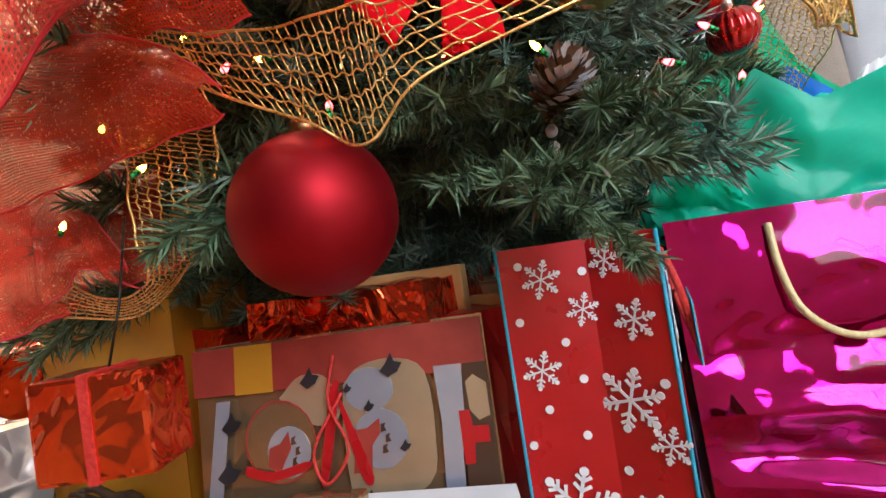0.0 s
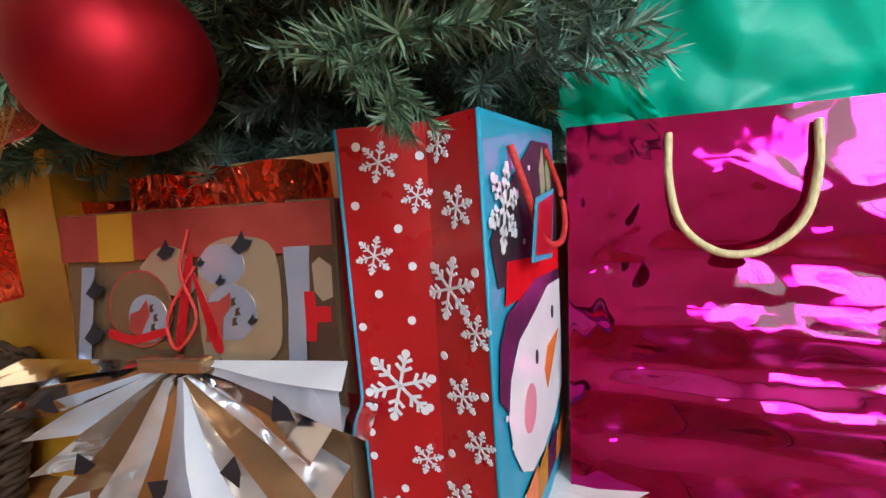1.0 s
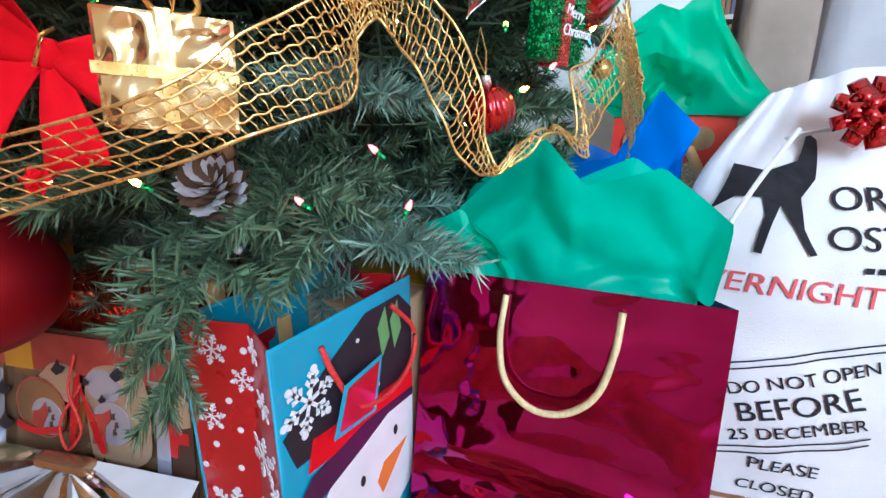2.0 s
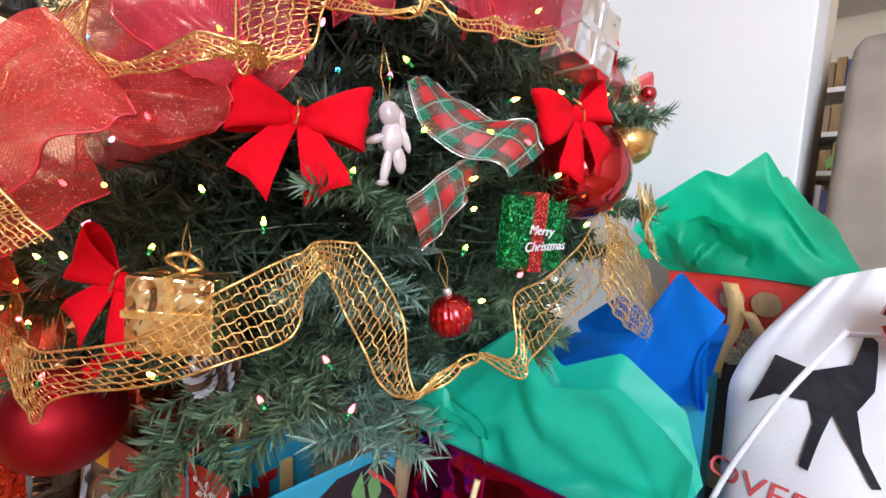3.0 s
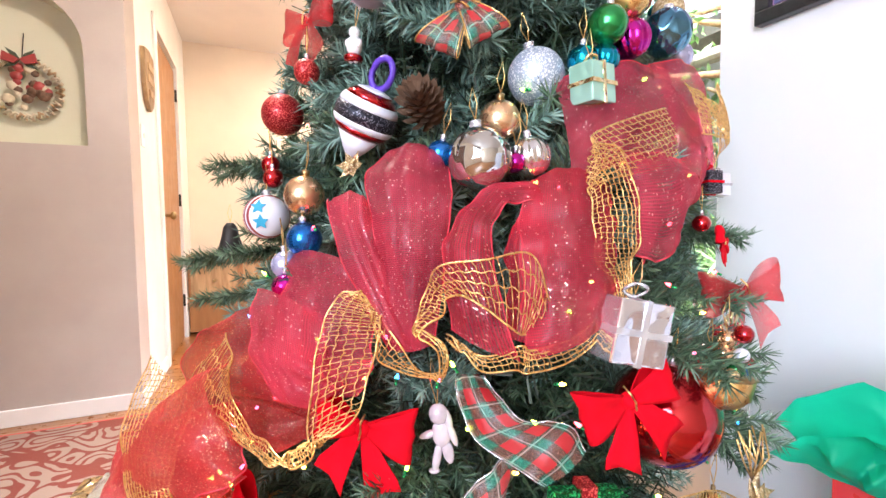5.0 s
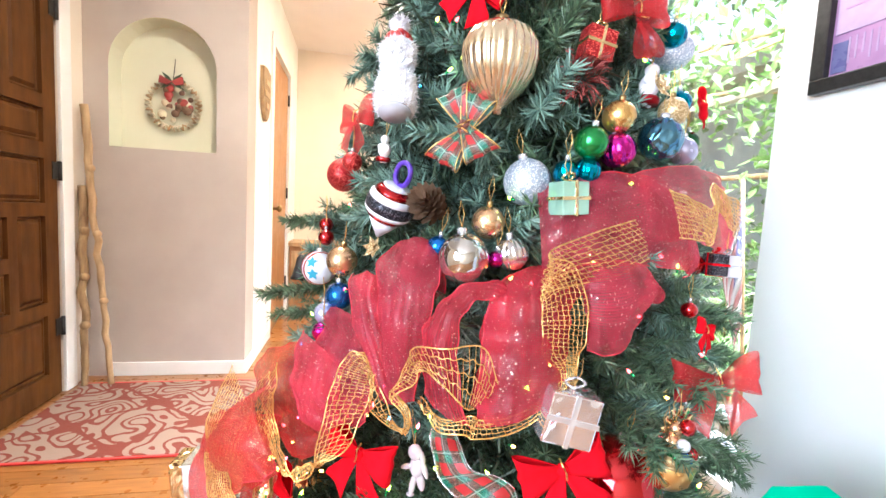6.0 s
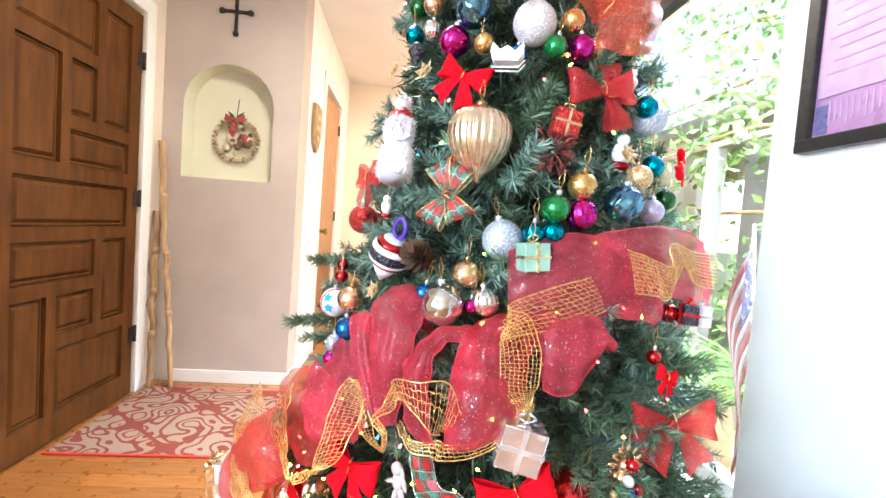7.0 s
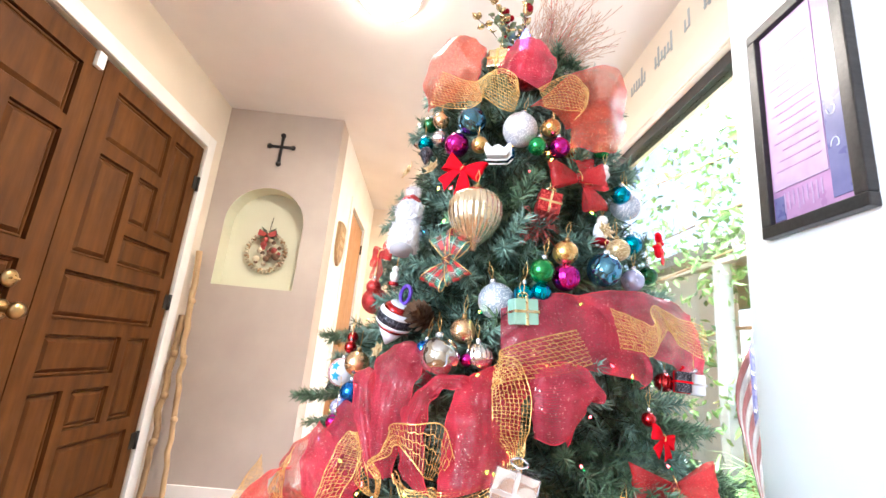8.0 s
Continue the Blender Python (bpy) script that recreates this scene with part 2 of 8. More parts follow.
DARK_BROWN = surface("dark brown print", (0.045, 0.020, 0.012), (0.085, 0.040, 0.022), 12, 0.4)
GOLD_THREAD = surface("gold thread", (0.72, 0.40, 0.10), (1.0, 0.74, 0.32), 160, 0.30, 0.80)
GOLD_FOIL = foil("gold foil", (0.78, 0.56, 0.24), (1.0, 0.86, 0.52), 0.18, 1.0, 70)
VELVET = surface("red velvet", (0.58, 0.001, 0.007), (0.78, 0.002, 0.014), 18, 0.9, sheen=0.0, relief=0.2, relief_scale=300)
VELVET.node_tree.nodes["Principled BSDF"].inputs["Specular IOR Level"].default_value = 0.15
PLAID = plaid("plaid ribbon", (0.66, 0.035, 0.040), (0.20, 0.085, 0.060), (0.025, 0.24, 0.15))
BULB_GLASS = {
    "warm": glow("warm bulb", (1.0, 0.42, 0.06), 14), "red": glow("red bulb", (1.0, 0.04, 0.05), 15),
    "green": glow("green bulb", (0.55, 0.9, 0.06), 8), "blue": glow("blue bulb", (0.04, 0.36, 1.0), 7), "pink": glow("pink bulb", (1.0, 0.08, 0.18), 12)}
BALL = {
    "gold": surface("gold ball", (0.62, 0.38, 0.12), (0.82, 0.55, 0.21), 20, 0.28, 0.9),
    "pale gold": surface("pale gold glass", (0.70, 0.58, 0.38), (0.90, 0.79, 0.58), 20, 0.22, 0.9),
    "champagne": surface("champagne ball", (0.68, 0.44, 0.24), (0.86, 0.60, 0.36), 20, 0.26, 0.9),
    "green": surface("green ball", (0.01, 0.16, 0.03), (0.015, 0.30, 0.07), 20, 0.22, 0.7, coat=0.5),
    "dark green": surface("dark green ball", (0.005, 0.075, 0.02), (0.01, 0.14, 0.035), 20, 0.25, 0.7, coat=0.5),
    "magenta": foil("magenta ball", (0.36, 0.01, 0.20), (0.66, 0.03, 0.38), 0.16, 0.5, 60),
    "blue": surface("blue ball", (0.005, 0.08, 0.36), (0.01, 0.18, 0.60), 20, 0.22, 0.8, coat=0.5),
    "teal": foil("teal ball", (0.005, 0.20, 0.32), (0.01, 0.36, 0.52), 0.18, 0.4, 70),
    "ice": glitter("ice glitter ball", (0.42, 0.50, 0.62), (0.95, 0.97, 1.0), 700, 0.3, 0.4, 0.4),
    "white glitter": glitter("white glitter ball", (0.62, 0.62, 0.66), (1, 1, 1), 700, 0.35, 0.4, 0.3),
    "steel": foil("crackled blue ball", (0.03, 0.13, 0.24), (0.14, 0.34, 0.50), 0.12, 1.0, 55),
    "mercury": foil("mercury glass ball", (0.42, 0.46, 0.46), (0.75, 0.77, 0.74), 0.07, 0.8, 45),
    "silver": foil("silver ball", (0.60, 0.60, 0.62), (0.85, 0.85, 0.86), 0.12, 0.3, 60),
    "red matte": surface("matte red ball", (0.26, 0.004, 0.010), (0.34, 0.007, 0.016), 14, 0.48, 0.80),
    "red shiny": surface("shiny red ball", (0.48, 0.003, 0.008), (0.58, 0.006, 0.014), 12, 0.12, 0.85, coat=1.0),
    "red glitter": glitter("red glitter ball", (0.38, 0.008, 0.015), (0.95, 0.15, 0.12), 800, 0.3, 0.4, 0.5),
    "gold glitter": glitter("gold glitter ball", (0.55, 0.38, 0.17), (1.0, 0.85, 0.55), 800, 0.3, 0.4, 0.6),
    "lilac": surface("lilac pearl ball", (0.38, 0.40, 0.60), (0.50, 0.52, 0.72), 20, 0.25, 0.5, coat=0.5)}
SILVER_FOIL = foil("silver foil", (0.74, 0.75, 0.78), (0.92, 0.93, 0.95), 0.20, 1.0, 30, 0.72)
CRINKLED_SILVER = foil("crinkled silver foil", (0.80, 0.80, 0.82), (0.94, 0.94, 0.95), 0.09, 1.0, 24, 0.82)
MIRROR_FOIL = foil("mirror foil", (0.78, 0.78, 0.82), (0.93, 0.93, 0.96), 0.09, 0.35, 18, 1.0)
MINT_FOIL = foil("mint foil", (0.30, 0.60, 0.46), (0.48, 0.78, 0.64), 0.25, 0.6, 34, 0.45)
MAGENTA_FOIL = foil("magenta foil", (0.34, 0.003, 0.115), (0.50, 0.007, 0.205), 0.07, 1.0, 17, 1.0)
MAGENTA_FOIL.node_tree.nodes["Principled BSDF"].inputs["Coat Weight"].default_value = 0.25
MAGENTA_FOIL.node_tree.nodes["Principled BSDF"].inputs["Coat Roughness"].default_value = 0.06
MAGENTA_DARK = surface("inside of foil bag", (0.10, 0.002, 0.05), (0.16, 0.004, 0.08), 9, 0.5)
GREEN_TISSUE = tissue("green tissue paper", (0.03, 0.84, 0.60), 0.55, 0.38)
DEEP_TISSUE = tissue("deep green tissue paper", (0.008, 0.60, 0.32), 0.45, 0.5)
BLUE_TISSUE = tissue("blue tissue paper", (0.008, 0.24, 0.95), 0.5)
CORD = surface("cream cord", (0.55, 0.46, 0.22), (0.76, 0.66, 0.38), 300, 0.5, relief=0.8, relief_scale=260, stretch=(1, 1, 0.4))
RED_CORD = surface("red cord", (0.50, 0.02, 0.02), (0.72, 0.05, 0.04), 300, 0.6, relief=0.8, relief_scale=260)
RED_PAPER = surface("glossy red paper", (0.40, 0.006, 0.012), (0.50, 0.010, 0.018), 9, 0.3, coat=0.3)
BLUE_PAPER = surface("glossy blue paper", (0.02, 0.30, 0.48), (0.03, 0.37, 0.56), 9, 0.5, coat=0.1)
WHITE_PRINT = surface("white print", (0.72, 0.74, 0.80), (0.82, 0.84, 0.90), 20, 0.35)
INK = surface("black ink on cloth", (0.008, 0.008, 0.012), (0.018, 0.017, 0.024), 40, 0.92)
BLACK_PRINT = surface("black print", (0.010, 0.008, 0.012), (0.022, 0.018, 0.026), 20, 0.62)
ORANGE_PRINT = surface("orange print", (0.72, 0.16, 0.02), (0.82, 0.22, 0.04), 20, 0.35)
PINK_PRINT = surface("pink print", (0.70, 0.25, 0.33), (0.78, 0.32, 0.40), 20, 0.35)
GREEN_PRINT = surface("green print", (0.10, 0.30, 0.10), (0.16, 0.40, 0.14), 20, 0.35)
PURPLE_PRINT = surface("plum print", (0.045, 0.006, 0.040), (0.080, 0.012, 0.065), 20, 0.5)
KRAFT = surface("kraft paper", (0.32, 0.19, 0.10), (0.42, 0.26, 0.15), 15, 0.55, relief=0.1)
KRAFT_SHINE = foil("printed metallic paper", (0.36, 0.22, 0.12), (0.50, 0.33, 0.19), 0.22, 0.3, 12, 0.75)
PALE_BLUE_PRINT = foil("pale blue metallic print", (0.42, 0.47, 0.62), (0.60, 0.65, 0.80), 0.25, 0.4, 16, 0.6)
CARDBOARD = surface("cardboard", (0.45, 0.30, 0.17), (0.55, 0.38, 0.22), 12, 0.8)
MUSTARD = surface("mustard paper", (0.40, 0.17, 0.008), (0.52, 0.25, 0.015), 8, 0.55, relief=0.2)
COTTON = surface("white cotton canvas", (0.62, 0.62, 0.66), (0.74, 0.74, 0.78), 6, 0.9, relief=0.4, relief_scale=500)
WHITE_FELT = surface("white felt", (0.66, 0.64, 0.64), (0.78, 0.76, 0.75), 20, 0.95, relief=0.6, relief_scale=200)
FUZZ = surface("white fuzz", (0.74, 0.74, 0.78), (0.86, 0.86, 0.90), 90, 0.95, relief=1.0, relief_scale=160)
PINECONE = surface("pine cone scale", (0.07, 0.035, 0.018), (0.20, 0.11, 0.06), 60, 0.8)
FROST = surface("frosted tip", (0.45, 0.45, 0.50), (0.75, 0.75, 0.80), 60, 0.7)
SMOKED = surface("milky acrylic", (0.50, 0.42, 0.44), (0.70, 0.62, 0.65), 60, 0.2, coat=0.8, soft=0.3)
PURPLE = surface("purple ribbon", (0.08, 0.03, 0.36), (0.14, 0.06, 0.50), 30, 0.4)
TWIST_BLACK = glitter("black glitter stripe", (0.02, 0.02, 0.03), (0.25, 0.25, 0.3), 800, 0.2)
TINSEL_GREEN = glitter("green tinsel", (0.005, 0.12, 0.03), (0.05, 0.65, 0.2), 500, 0.3, 0.3, 0.6)
WICKER = surface("woven wicker", (0.040, 0.022, 0.012), (0.10, 0.058, 0.034), 60, 0.7, relief=0.6)
CELLO = foil("red cellophane", (0.62, 0.02, 0.01), (0.92, 0.16, 0.05), 0.1, 1.0, 60, 0.85)
LEAF = needles("garden leaves", (0.05, 0.13, 0.025), (0.15, 0.29, 0.08))
GLASS = plain_glass("window glass")
SIDING = surface("cream siding", (0.60, 0.52, 0.38), (0.68, 0.60, 0.45), 5, 0.8)
GREY_PAINT = surface("grey paint", (0.28, 0.31, 0.31), (0.36, 0.39, 0.39), 8, 0.6)
CONCRETE = surface("pale patio concrete", (0.34, 0.33, 0.30), (0.44, 0.42, 0.38), 4, 0.9, relief=0.3)
FENCE = surface("weathered boards", (0.26, 0.24, 0.20), (0.38, 0.35, 0.30), 6, 0.85, stretch=(6, 6, 0.6), relief=0.4)
GROUND_COVER = surface("green ground cover", (0.05, 0.10, 0.03), (0.16, 0.22, 0.08), 3, 0.9, relief=0.5)
GREY_LINEN = surface("grey linen", (0.42, 0.43, 0.48), (0.52, 0.53, 0.58), 12, 0.9, relief=0.5, relief_scale=400)
# the chair's linen again, with the side's brown shade mixed into the colour
SHADE_LINEN = surface("linen with brown shade in colour", (0.26, 0.21, 0.18), (0.34, 0.28, 0.24), 12, 0.9, relief=0.5, relief_scale=400)
# flag colours darkened to stand in for its backlit side
FLAG_RED = surface("red cloth darkened as backlit", (0.13, 0.035, 0.03), (0.18, 0.05, 0.045), 20, 0.9)
FLAG_WHITE = surface("white cloth darkened as backlit", (0.20, 0.18, 0.17), (0.26, 0.24, 0.22), 20, 0.9)
CREAM_PRINT = foil("cream metallic print", (0.42, 0.31, 0.20), (0.56, 0.44, 0.31), 0.28, 0.4, 16, 0.5)
BROWN_PRINT = surface("brown red print", (0.26, 0.030, 0.024), (0.36, 0.050, 0.038), 40, 0.4)
LAMP_GLOW = glow("lamp diffuser", (1.0, 0.86, 0.68), 30)
ART_PINK = surface("mauve art print", (0.34, 0.18, 0.35), (0.48, 0.28, 0.47), 14, 0.3)
ART_PALE = surface("pale mauve paper", (0.40, 0.28, 0.46), (0.50, 0.37, 0.54), 25, 0.4)
ART_BLUE = surface("blue art print", (0.10, 0.10, 0.24), (0.18, 0.18, 0.36), 18, 0.3)


# ---- building blocks ----
def put_mesh(name, verts, faces, material, parent=None, label="", smooth=False, uvs=None):
    me = bpy.data.meshes.new(name)
    me.from_pydata([tuple(v) for v in verts], [], faces)
    me.materials.append(material)
    if uvs is not None:
        lay = me.uv_layers.new()
        flat = np.array(uvs, dtype=np.float32)[np.array([l.vertex_index for l in me.loops])]
        lay.data.foreach_set("uv", flat.ravel())
    if smooth:
        me.polygons.foreach_set("use_smooth", [True] * len(me.polygons))
    me.update()
    ob = new(name, me)
    ob.parent = parent
    return tagged(ob, label)


def part(name, bm, material, parent=None, label="", smooth=False):
    me = bpy.data.meshes.new(name)
    bmesh.ops.recalc_face_normals(bm, faces=bm.faces)
    bm.to_mesh(me)
    bm.free()
    me.materials.append(material)
    if smooth:
        me.polygons.foreach_set("use_smooth", [True] * len(me.polygons))
    ob = new(name, me)
    ob.parent = parent
    return tagged(ob, label)


def thing(name, m, label, category, group="", kind=""):
    ob = new(name)
    ob.empty_display_size = 0.02
    ob.matrix_world = m if isinstance(m, Matrix) else Matrix.Translation(m)
    return tagged(ob, label, category, group, kind)


def add_box(bm, lo, hi, bevel=0.0):
    made = bmesh.ops.create_cube(bm, size=1)["verts"]
    for v in made:
        v.co = Vector([l + (h - l) * (c + 0.5) for l, h, c in zip(lo, hi, v.co)])
    if bevel:
        edges = {e for v in made for e in v.link_edges}
        bmesh.ops.bevel(bm, geom=list(edges), offset=bevel, segments=2, affect="EDGES", profile=0.6)
    return bm


def box(lo, hi, bevel=0.0):
    return add_box(bmesh.new(), lo, hi, bevel)


def lathe(profile, sides=32, ribs=0, rib_depth=0.0):
    """A turned body: (radius, height) pairs, with shallow ribs where asked."""
    bm, rings = bmesh.new(), []
    for r, z in profile:
        ring = []
        for i in range(sides):
            a = 2 * math.pi * i / sides
            k = 1 + (rib_depth * (abs(math.sin(a * ribs / 2)) - 0.5) if ribs else 0)
            ring.append(bm.verts.new((r * k * math.cos(a), r * k * math.sin(a), z)))
        rings.append(ring)
    for lo, hi in zip(rings, rings[1:]):
        for i in range(sides):
            bm.faces.new((lo[i], lo[(i + 1) % sides], hi[(i + 1) % sides], hi[i]))
    bm.faces.new(rings[0][::-1])
    bm.faces.new(rings[-1])
    return bm


def ball_profile(r, n=16, squash=1.0):
    return [(max(r * math.sin(math.pi * i / n), 1e-4), -r * squash * math.cos(math.pi * i / n)) for i in range(n + 1)]


def tube_data(points, radius, sides=5):
    """Vertices and faces of a round bar along points; radius is a number or one for each point."""
    pts = [Vector(p) for p in points]
    verts, faces = [], []
    up = Vector((0.13, 0.21, 0.97))
    for i, p in enumerate(pts):
        d = (pts[min(i + 1, len(pts) - 1)] - pts[max(i - 1, 0)]).normalized()
        a = d.cross(up)
        a = a.normalized() if a.length > 1e-4 else Vector((1, 0, 0))
        b = d.cross(a)
        r = float(radius if isinstance(radius, (int, float)) else radius[i])
        verts += [p + r * (math.cos(2 * math.pi * k / sides) * a + math.sin(2 * math.pi * k / sides) * b) for k in range(sides)]
    for i in range(len(pts) - 1):
        for k in range(sides):
            q, w = i * sides, (i + 1) * sides
            faces.append((q + k, q + (k + 1) % sides, w + (k + 1) % sides, w + k))
    n = len(pts) * sides
    faces += [tuple(range(sides))[::-1], tuple(range(n - sides, n))]
    return verts, faces


def tube(name, points, radius, material, parent=None, label="", sides=6):
    v, f = tube_data(points, radius, sides)
    return put_mesh(name, v, f, material, parent, label, True)


def curve_through(points, n):
    """n points on a smooth curve through the given ones (numpy rows of any width)."""
    p = np.array(points, dtype=float)
    p = np.vstack([2 * p[0] - p[1], p, 2 * p[-1] - p[-2]])
    out = []
    for s in np.linspace(0, len(p) - 3 - 1e-6, n):
        i, f = int(s), s - int(s)
        a, b, c, d = p[i:i + 4]
        out.append(0.5 * (2 * b + (c - a) * f + (2 * a - 5 * b + 4 * c - d) * f * f + (3 * b - a - 3 * c + d) * f ** 3))
    return np.array(out)


def sheet(name, grid, material, parent=None, label="", thick=0.0, smooth=True):
    """A sheet over a grid of points (rows, columns, 3), with UVs in metres along and across."""
    g = np.array(grid, dtype=float)
    n, m = g.shape[:2]
    u = np.concatenate([[0], np.cumsum(np.linalg.norm(np.diff(g[:, m // 2], axis=0), axis=1))])
    v = np.concatenate([[0], np.cumsum(np.linalg.norm(np.diff(g[n // 2], axis=0), axis=1))])
    uv = [(a, b) for a in u for b in v]
    faces = [(i * m + j, i * m + j + 1, (i + 1) * m + j + 1, (i + 1) * m + j) for i in range(n - 1) for j in range(m - 1)]
    ob = put_mesh(name, g.reshape(-1, 3), faces, material, parent, label, smooth, uv)
    if thick:
        mod = ob.modifiers.new("thickness", "SOLIDIFY")
        mod.thickness, mod.offset = thick, 0
    return ob


def polygon(name, points, m, material, parent, label="", thick=0.0006):
    """A flat printed or cut shape: outline points (a, b) in the plane of m, with a little thickness."""
    bm = bmesh.new()
    vs = [bm.verts.new((a, b, 0)) for a, b in points]
    f = bm.faces.new(vs)
    ext = bmesh.ops.extrude_face_region(bm, geom=[f])["geom"]
    for v in ext:
        if isinstance(v, bmesh.types.BMVert):
            v.co.z += thick
    bmesh.ops.transform(bm, matrix=m, verts=bm.verts)
    return part(name, bm, material, parent, label)


def disc_points(a, b, ra, rb=None, n=20, turn=0.0):
    rb = ra if rb is None else rb
    c, s = math.cos(turn), math.sin(turn)
    return [(a + c * ra * math.cos(t) - s * rb * math.sin(t), b + s * ra * math.cos(t) + c * rb * math.sin(t)) for t in [2 * math.pi * i / n for i in range(n)]]


def text(name, words, size, m, material, parent, label="", shear=0.0):
    cu = bpy.data.curves.new(name, "FONT")
    cu.body, cu.size, cu.align_x, cu.extrude, cu.shear = words, size, "CENTER", 0.0004, shear
    tmp = bpy.data.objects.new(name, cu)
    scene.collection.objects.link(tmp)
    me = bpy.data.meshes.new_from_object(tmp.evaluated_get(bpy.context.evaluated_depsgraph_get()))
    bpy.data.objects.remove(tmp)
    me.materials.clear()
    me.materials.append(material)
    me.transform(m)
    ob = new(name, me)
    ob.parent = parent
    return tagged(ob, label)

# ---- the room ----
X_DOOR, Y_NICHE, X_HALL, Y_HALL_END, X_WINDOW, X_PIER, CEIL = -1.05, 2.25, -0.262, 4.2, 1.38, 1.19, 2.47
Y_BACK, X_FAR = -2.3, 2.9


def setting(name, bm, material, label=""):
    return tagged(part(name, bm, material, None, label), kind="structure")


setting("subfloor", box((-1.3, -2.5, -0.14), (3.1, 4.4, -0.016)), CARDBOARD, "timber base under the floorboards")
floor = thing("floor", (0, 0, 0), "honey-coloured narrow oak floorboards", "floor", kind="structure")
bm = box((-1.3, -2.5, CEIL), (1.54, 4.4, CEIL + 0.1))
add_box(bm, (1.541, -2.5, CEIL), (3.1, 0.6, CEIL + 0.1))
setting("ceiling", bm, CEILING_PAINT, "smooth pale ceiling")

# wall with the entrance door
bm = box((X_DOOR - 0.16, Y_BACK, 0), (X_DOOR, -2.15, CEIL))
add_box(bm, (X_DOOR - 0.16, -0.75, 0), (X_DOOR, 0.28, CEIL))
add_box(bm, (X_DOOR - 0.16, -2.15, 0), (X_DOOR, -0.75, 0.72))
add_box(bm, (X_DOOR - 0.16, -2.15, 2.08), (X_DOOR, -0.75, CEIL))
add_box(bm, (X_DOOR - 0.16, 2.05, 0), (X_DOOR, Y_NICHE + 0.2, CEIL))
add_box(bm, (X_DOOR - 0.16, 0.28, 2.07), (X_DOOR, 2.05, CEIL))
setting("wall_west", bm, WALL_CREAM, "cream wall round the entrance door")
setting("porch_wall", box((X_DOOR - 0.2, 0.2, 0), (X_DOOR - 0.17, 2.1, 2.1)), SIDING, "closing panel behind the entrance door")


def arch_outline(x0, x1, z0, spring, top, n=18):
    mid, r = (x0 + x1) / 2, (x1 - x0) / 2
    return [(x0, z0)] + [(mid - r * math.cos(math.pi * i / n), spring + (top - spring) * math.sin(math.pi * i / n)) for i in range(n + 1)] + [(x1, z0)]


# wall with the arched niche
NX0, NX1, NZ0, NSPRING, NTOP, NDEEP = -0.935, -0.42, 1.235, 1.66, 1.91, 0.13
bm = bmesh.new()
arc = arch_outline(NX0, NX1, NZ0, NSPRING, NTOP)
y = Y_NICHE


def quad(bm, *pts):
    return bm.faces.new([bm.verts.new(p) for p in pts])


quad(bm, (X_DOOR, y, 0), (X_HALL, y, 0), (X_HALL, y, NZ0), (X_DOOR, y, NZ0))
quad(bm, (X_DOOR, y, NZ0), (NX0, y, NZ0), (NX0, y, NSPRING), (X_DOOR, y, NSPRING))
quad(bm, (NX1, y, NZ0), (X_HALL, y, NZ0), (X_HALL, y, NSPRING), (NX1, y, NSPRING))
quad(bm, (X_DOOR, y, NSPRING), (NX0, y, NSPRING), (NX0, y, CEIL), (X_DOOR, y, CEIL))
quad(bm, (NX1, y, NSPRING), (X_HALL, y, NSPRING), (X_HALL, y, CEIL), (NX1, y, CEIL))
for (xa, za), (xb, zb) in zip(arc[1:-1], arc[2:-1]):
    quad(bm, (xa, y, za), (xb, y, zb), (xb, y, CEIL), (xa, y, CEIL))
quad(bm, (X_HALL, y, 0), (X_HALL, y + 0.2, 0), (X_HALL, y + 0.2, CEIL), (X_HALL, y, CEIL))
bmesh.ops.remove_doubles(bm, verts=bm.verts, dist=1e-5)
setting("wall_north", bm, WALL_TAUPE, "taupe painted wall with an arched niche")
bm = bmesh.new()
ring = [[bm.verts.new((px, y + d, pz)) for px, pz in arc] for d in (0, NDEEP)]
k = len(arc)
for i in range(k):
    bm.faces.new((ring[0][i], ring[0][(i + 1) % k], ring[1][(i + 1) % k], ring[1][i]))
bm.faces.new(ring[1])
setting("niche", bm, NICHE_PAINT, "arched wall niche painted pale yellow")
setting("wall_north_backing", box((X_DOOR - 0.16, y + NDEEP + 0.01, 0), (X_HALL - 0.01, y + 0.2, CEIL)), WALL_CREAM)

# hallway beyond
bm = box((X_HALL - 0.14, Y_NICHE + 0.2, 0), (X_HALL, 2.95, CEIL))
add_box(bm, (X_HALL - 0.14, 3.69, 0), (X_HALL, Y_HALL_END + 0.2, CEIL))
add_box(bm, (X_HALL - 0.14, 2.95, 2.07), (X_HALL, 3.69, CEIL))
setting("wall_hall", bm, TRIM_WHITE, "pale hallway wall with a closed door")
setting("wall_hall_end", box((X_HALL, Y_HALL_END, 0), (X_WINDOW + 0.2, Y_HALL_END + 0.15, CEIL)), WALL_CREAM, "cream wall at the end of the hallway")

# window wall: piers, head and sill round one large opening
WY0, WY1, WZ0, WZ1 = 0.50, 2.36, 0.30, 2.06
bm = box((X_WINDOW, -0.02, 0), (X_WINDOW + 0.16, WY0, CEIL))
add_box(bm, (X_WINDOW, WY1, 0), (X_WINDOW + 0.16, Y_HALL_END, CEIL))
add_box(bm, (X_WINDOW, WY0, WZ1), (X_WINDOW + 0.16, WY1, CEIL))
add_box(bm, (X_WINDOW, WY0, 0), (X_WINDOW + 0.16, WY1, WZ0))
setting("wall_east", bm, WALL_CREAM, "pale wall above and below the large window")
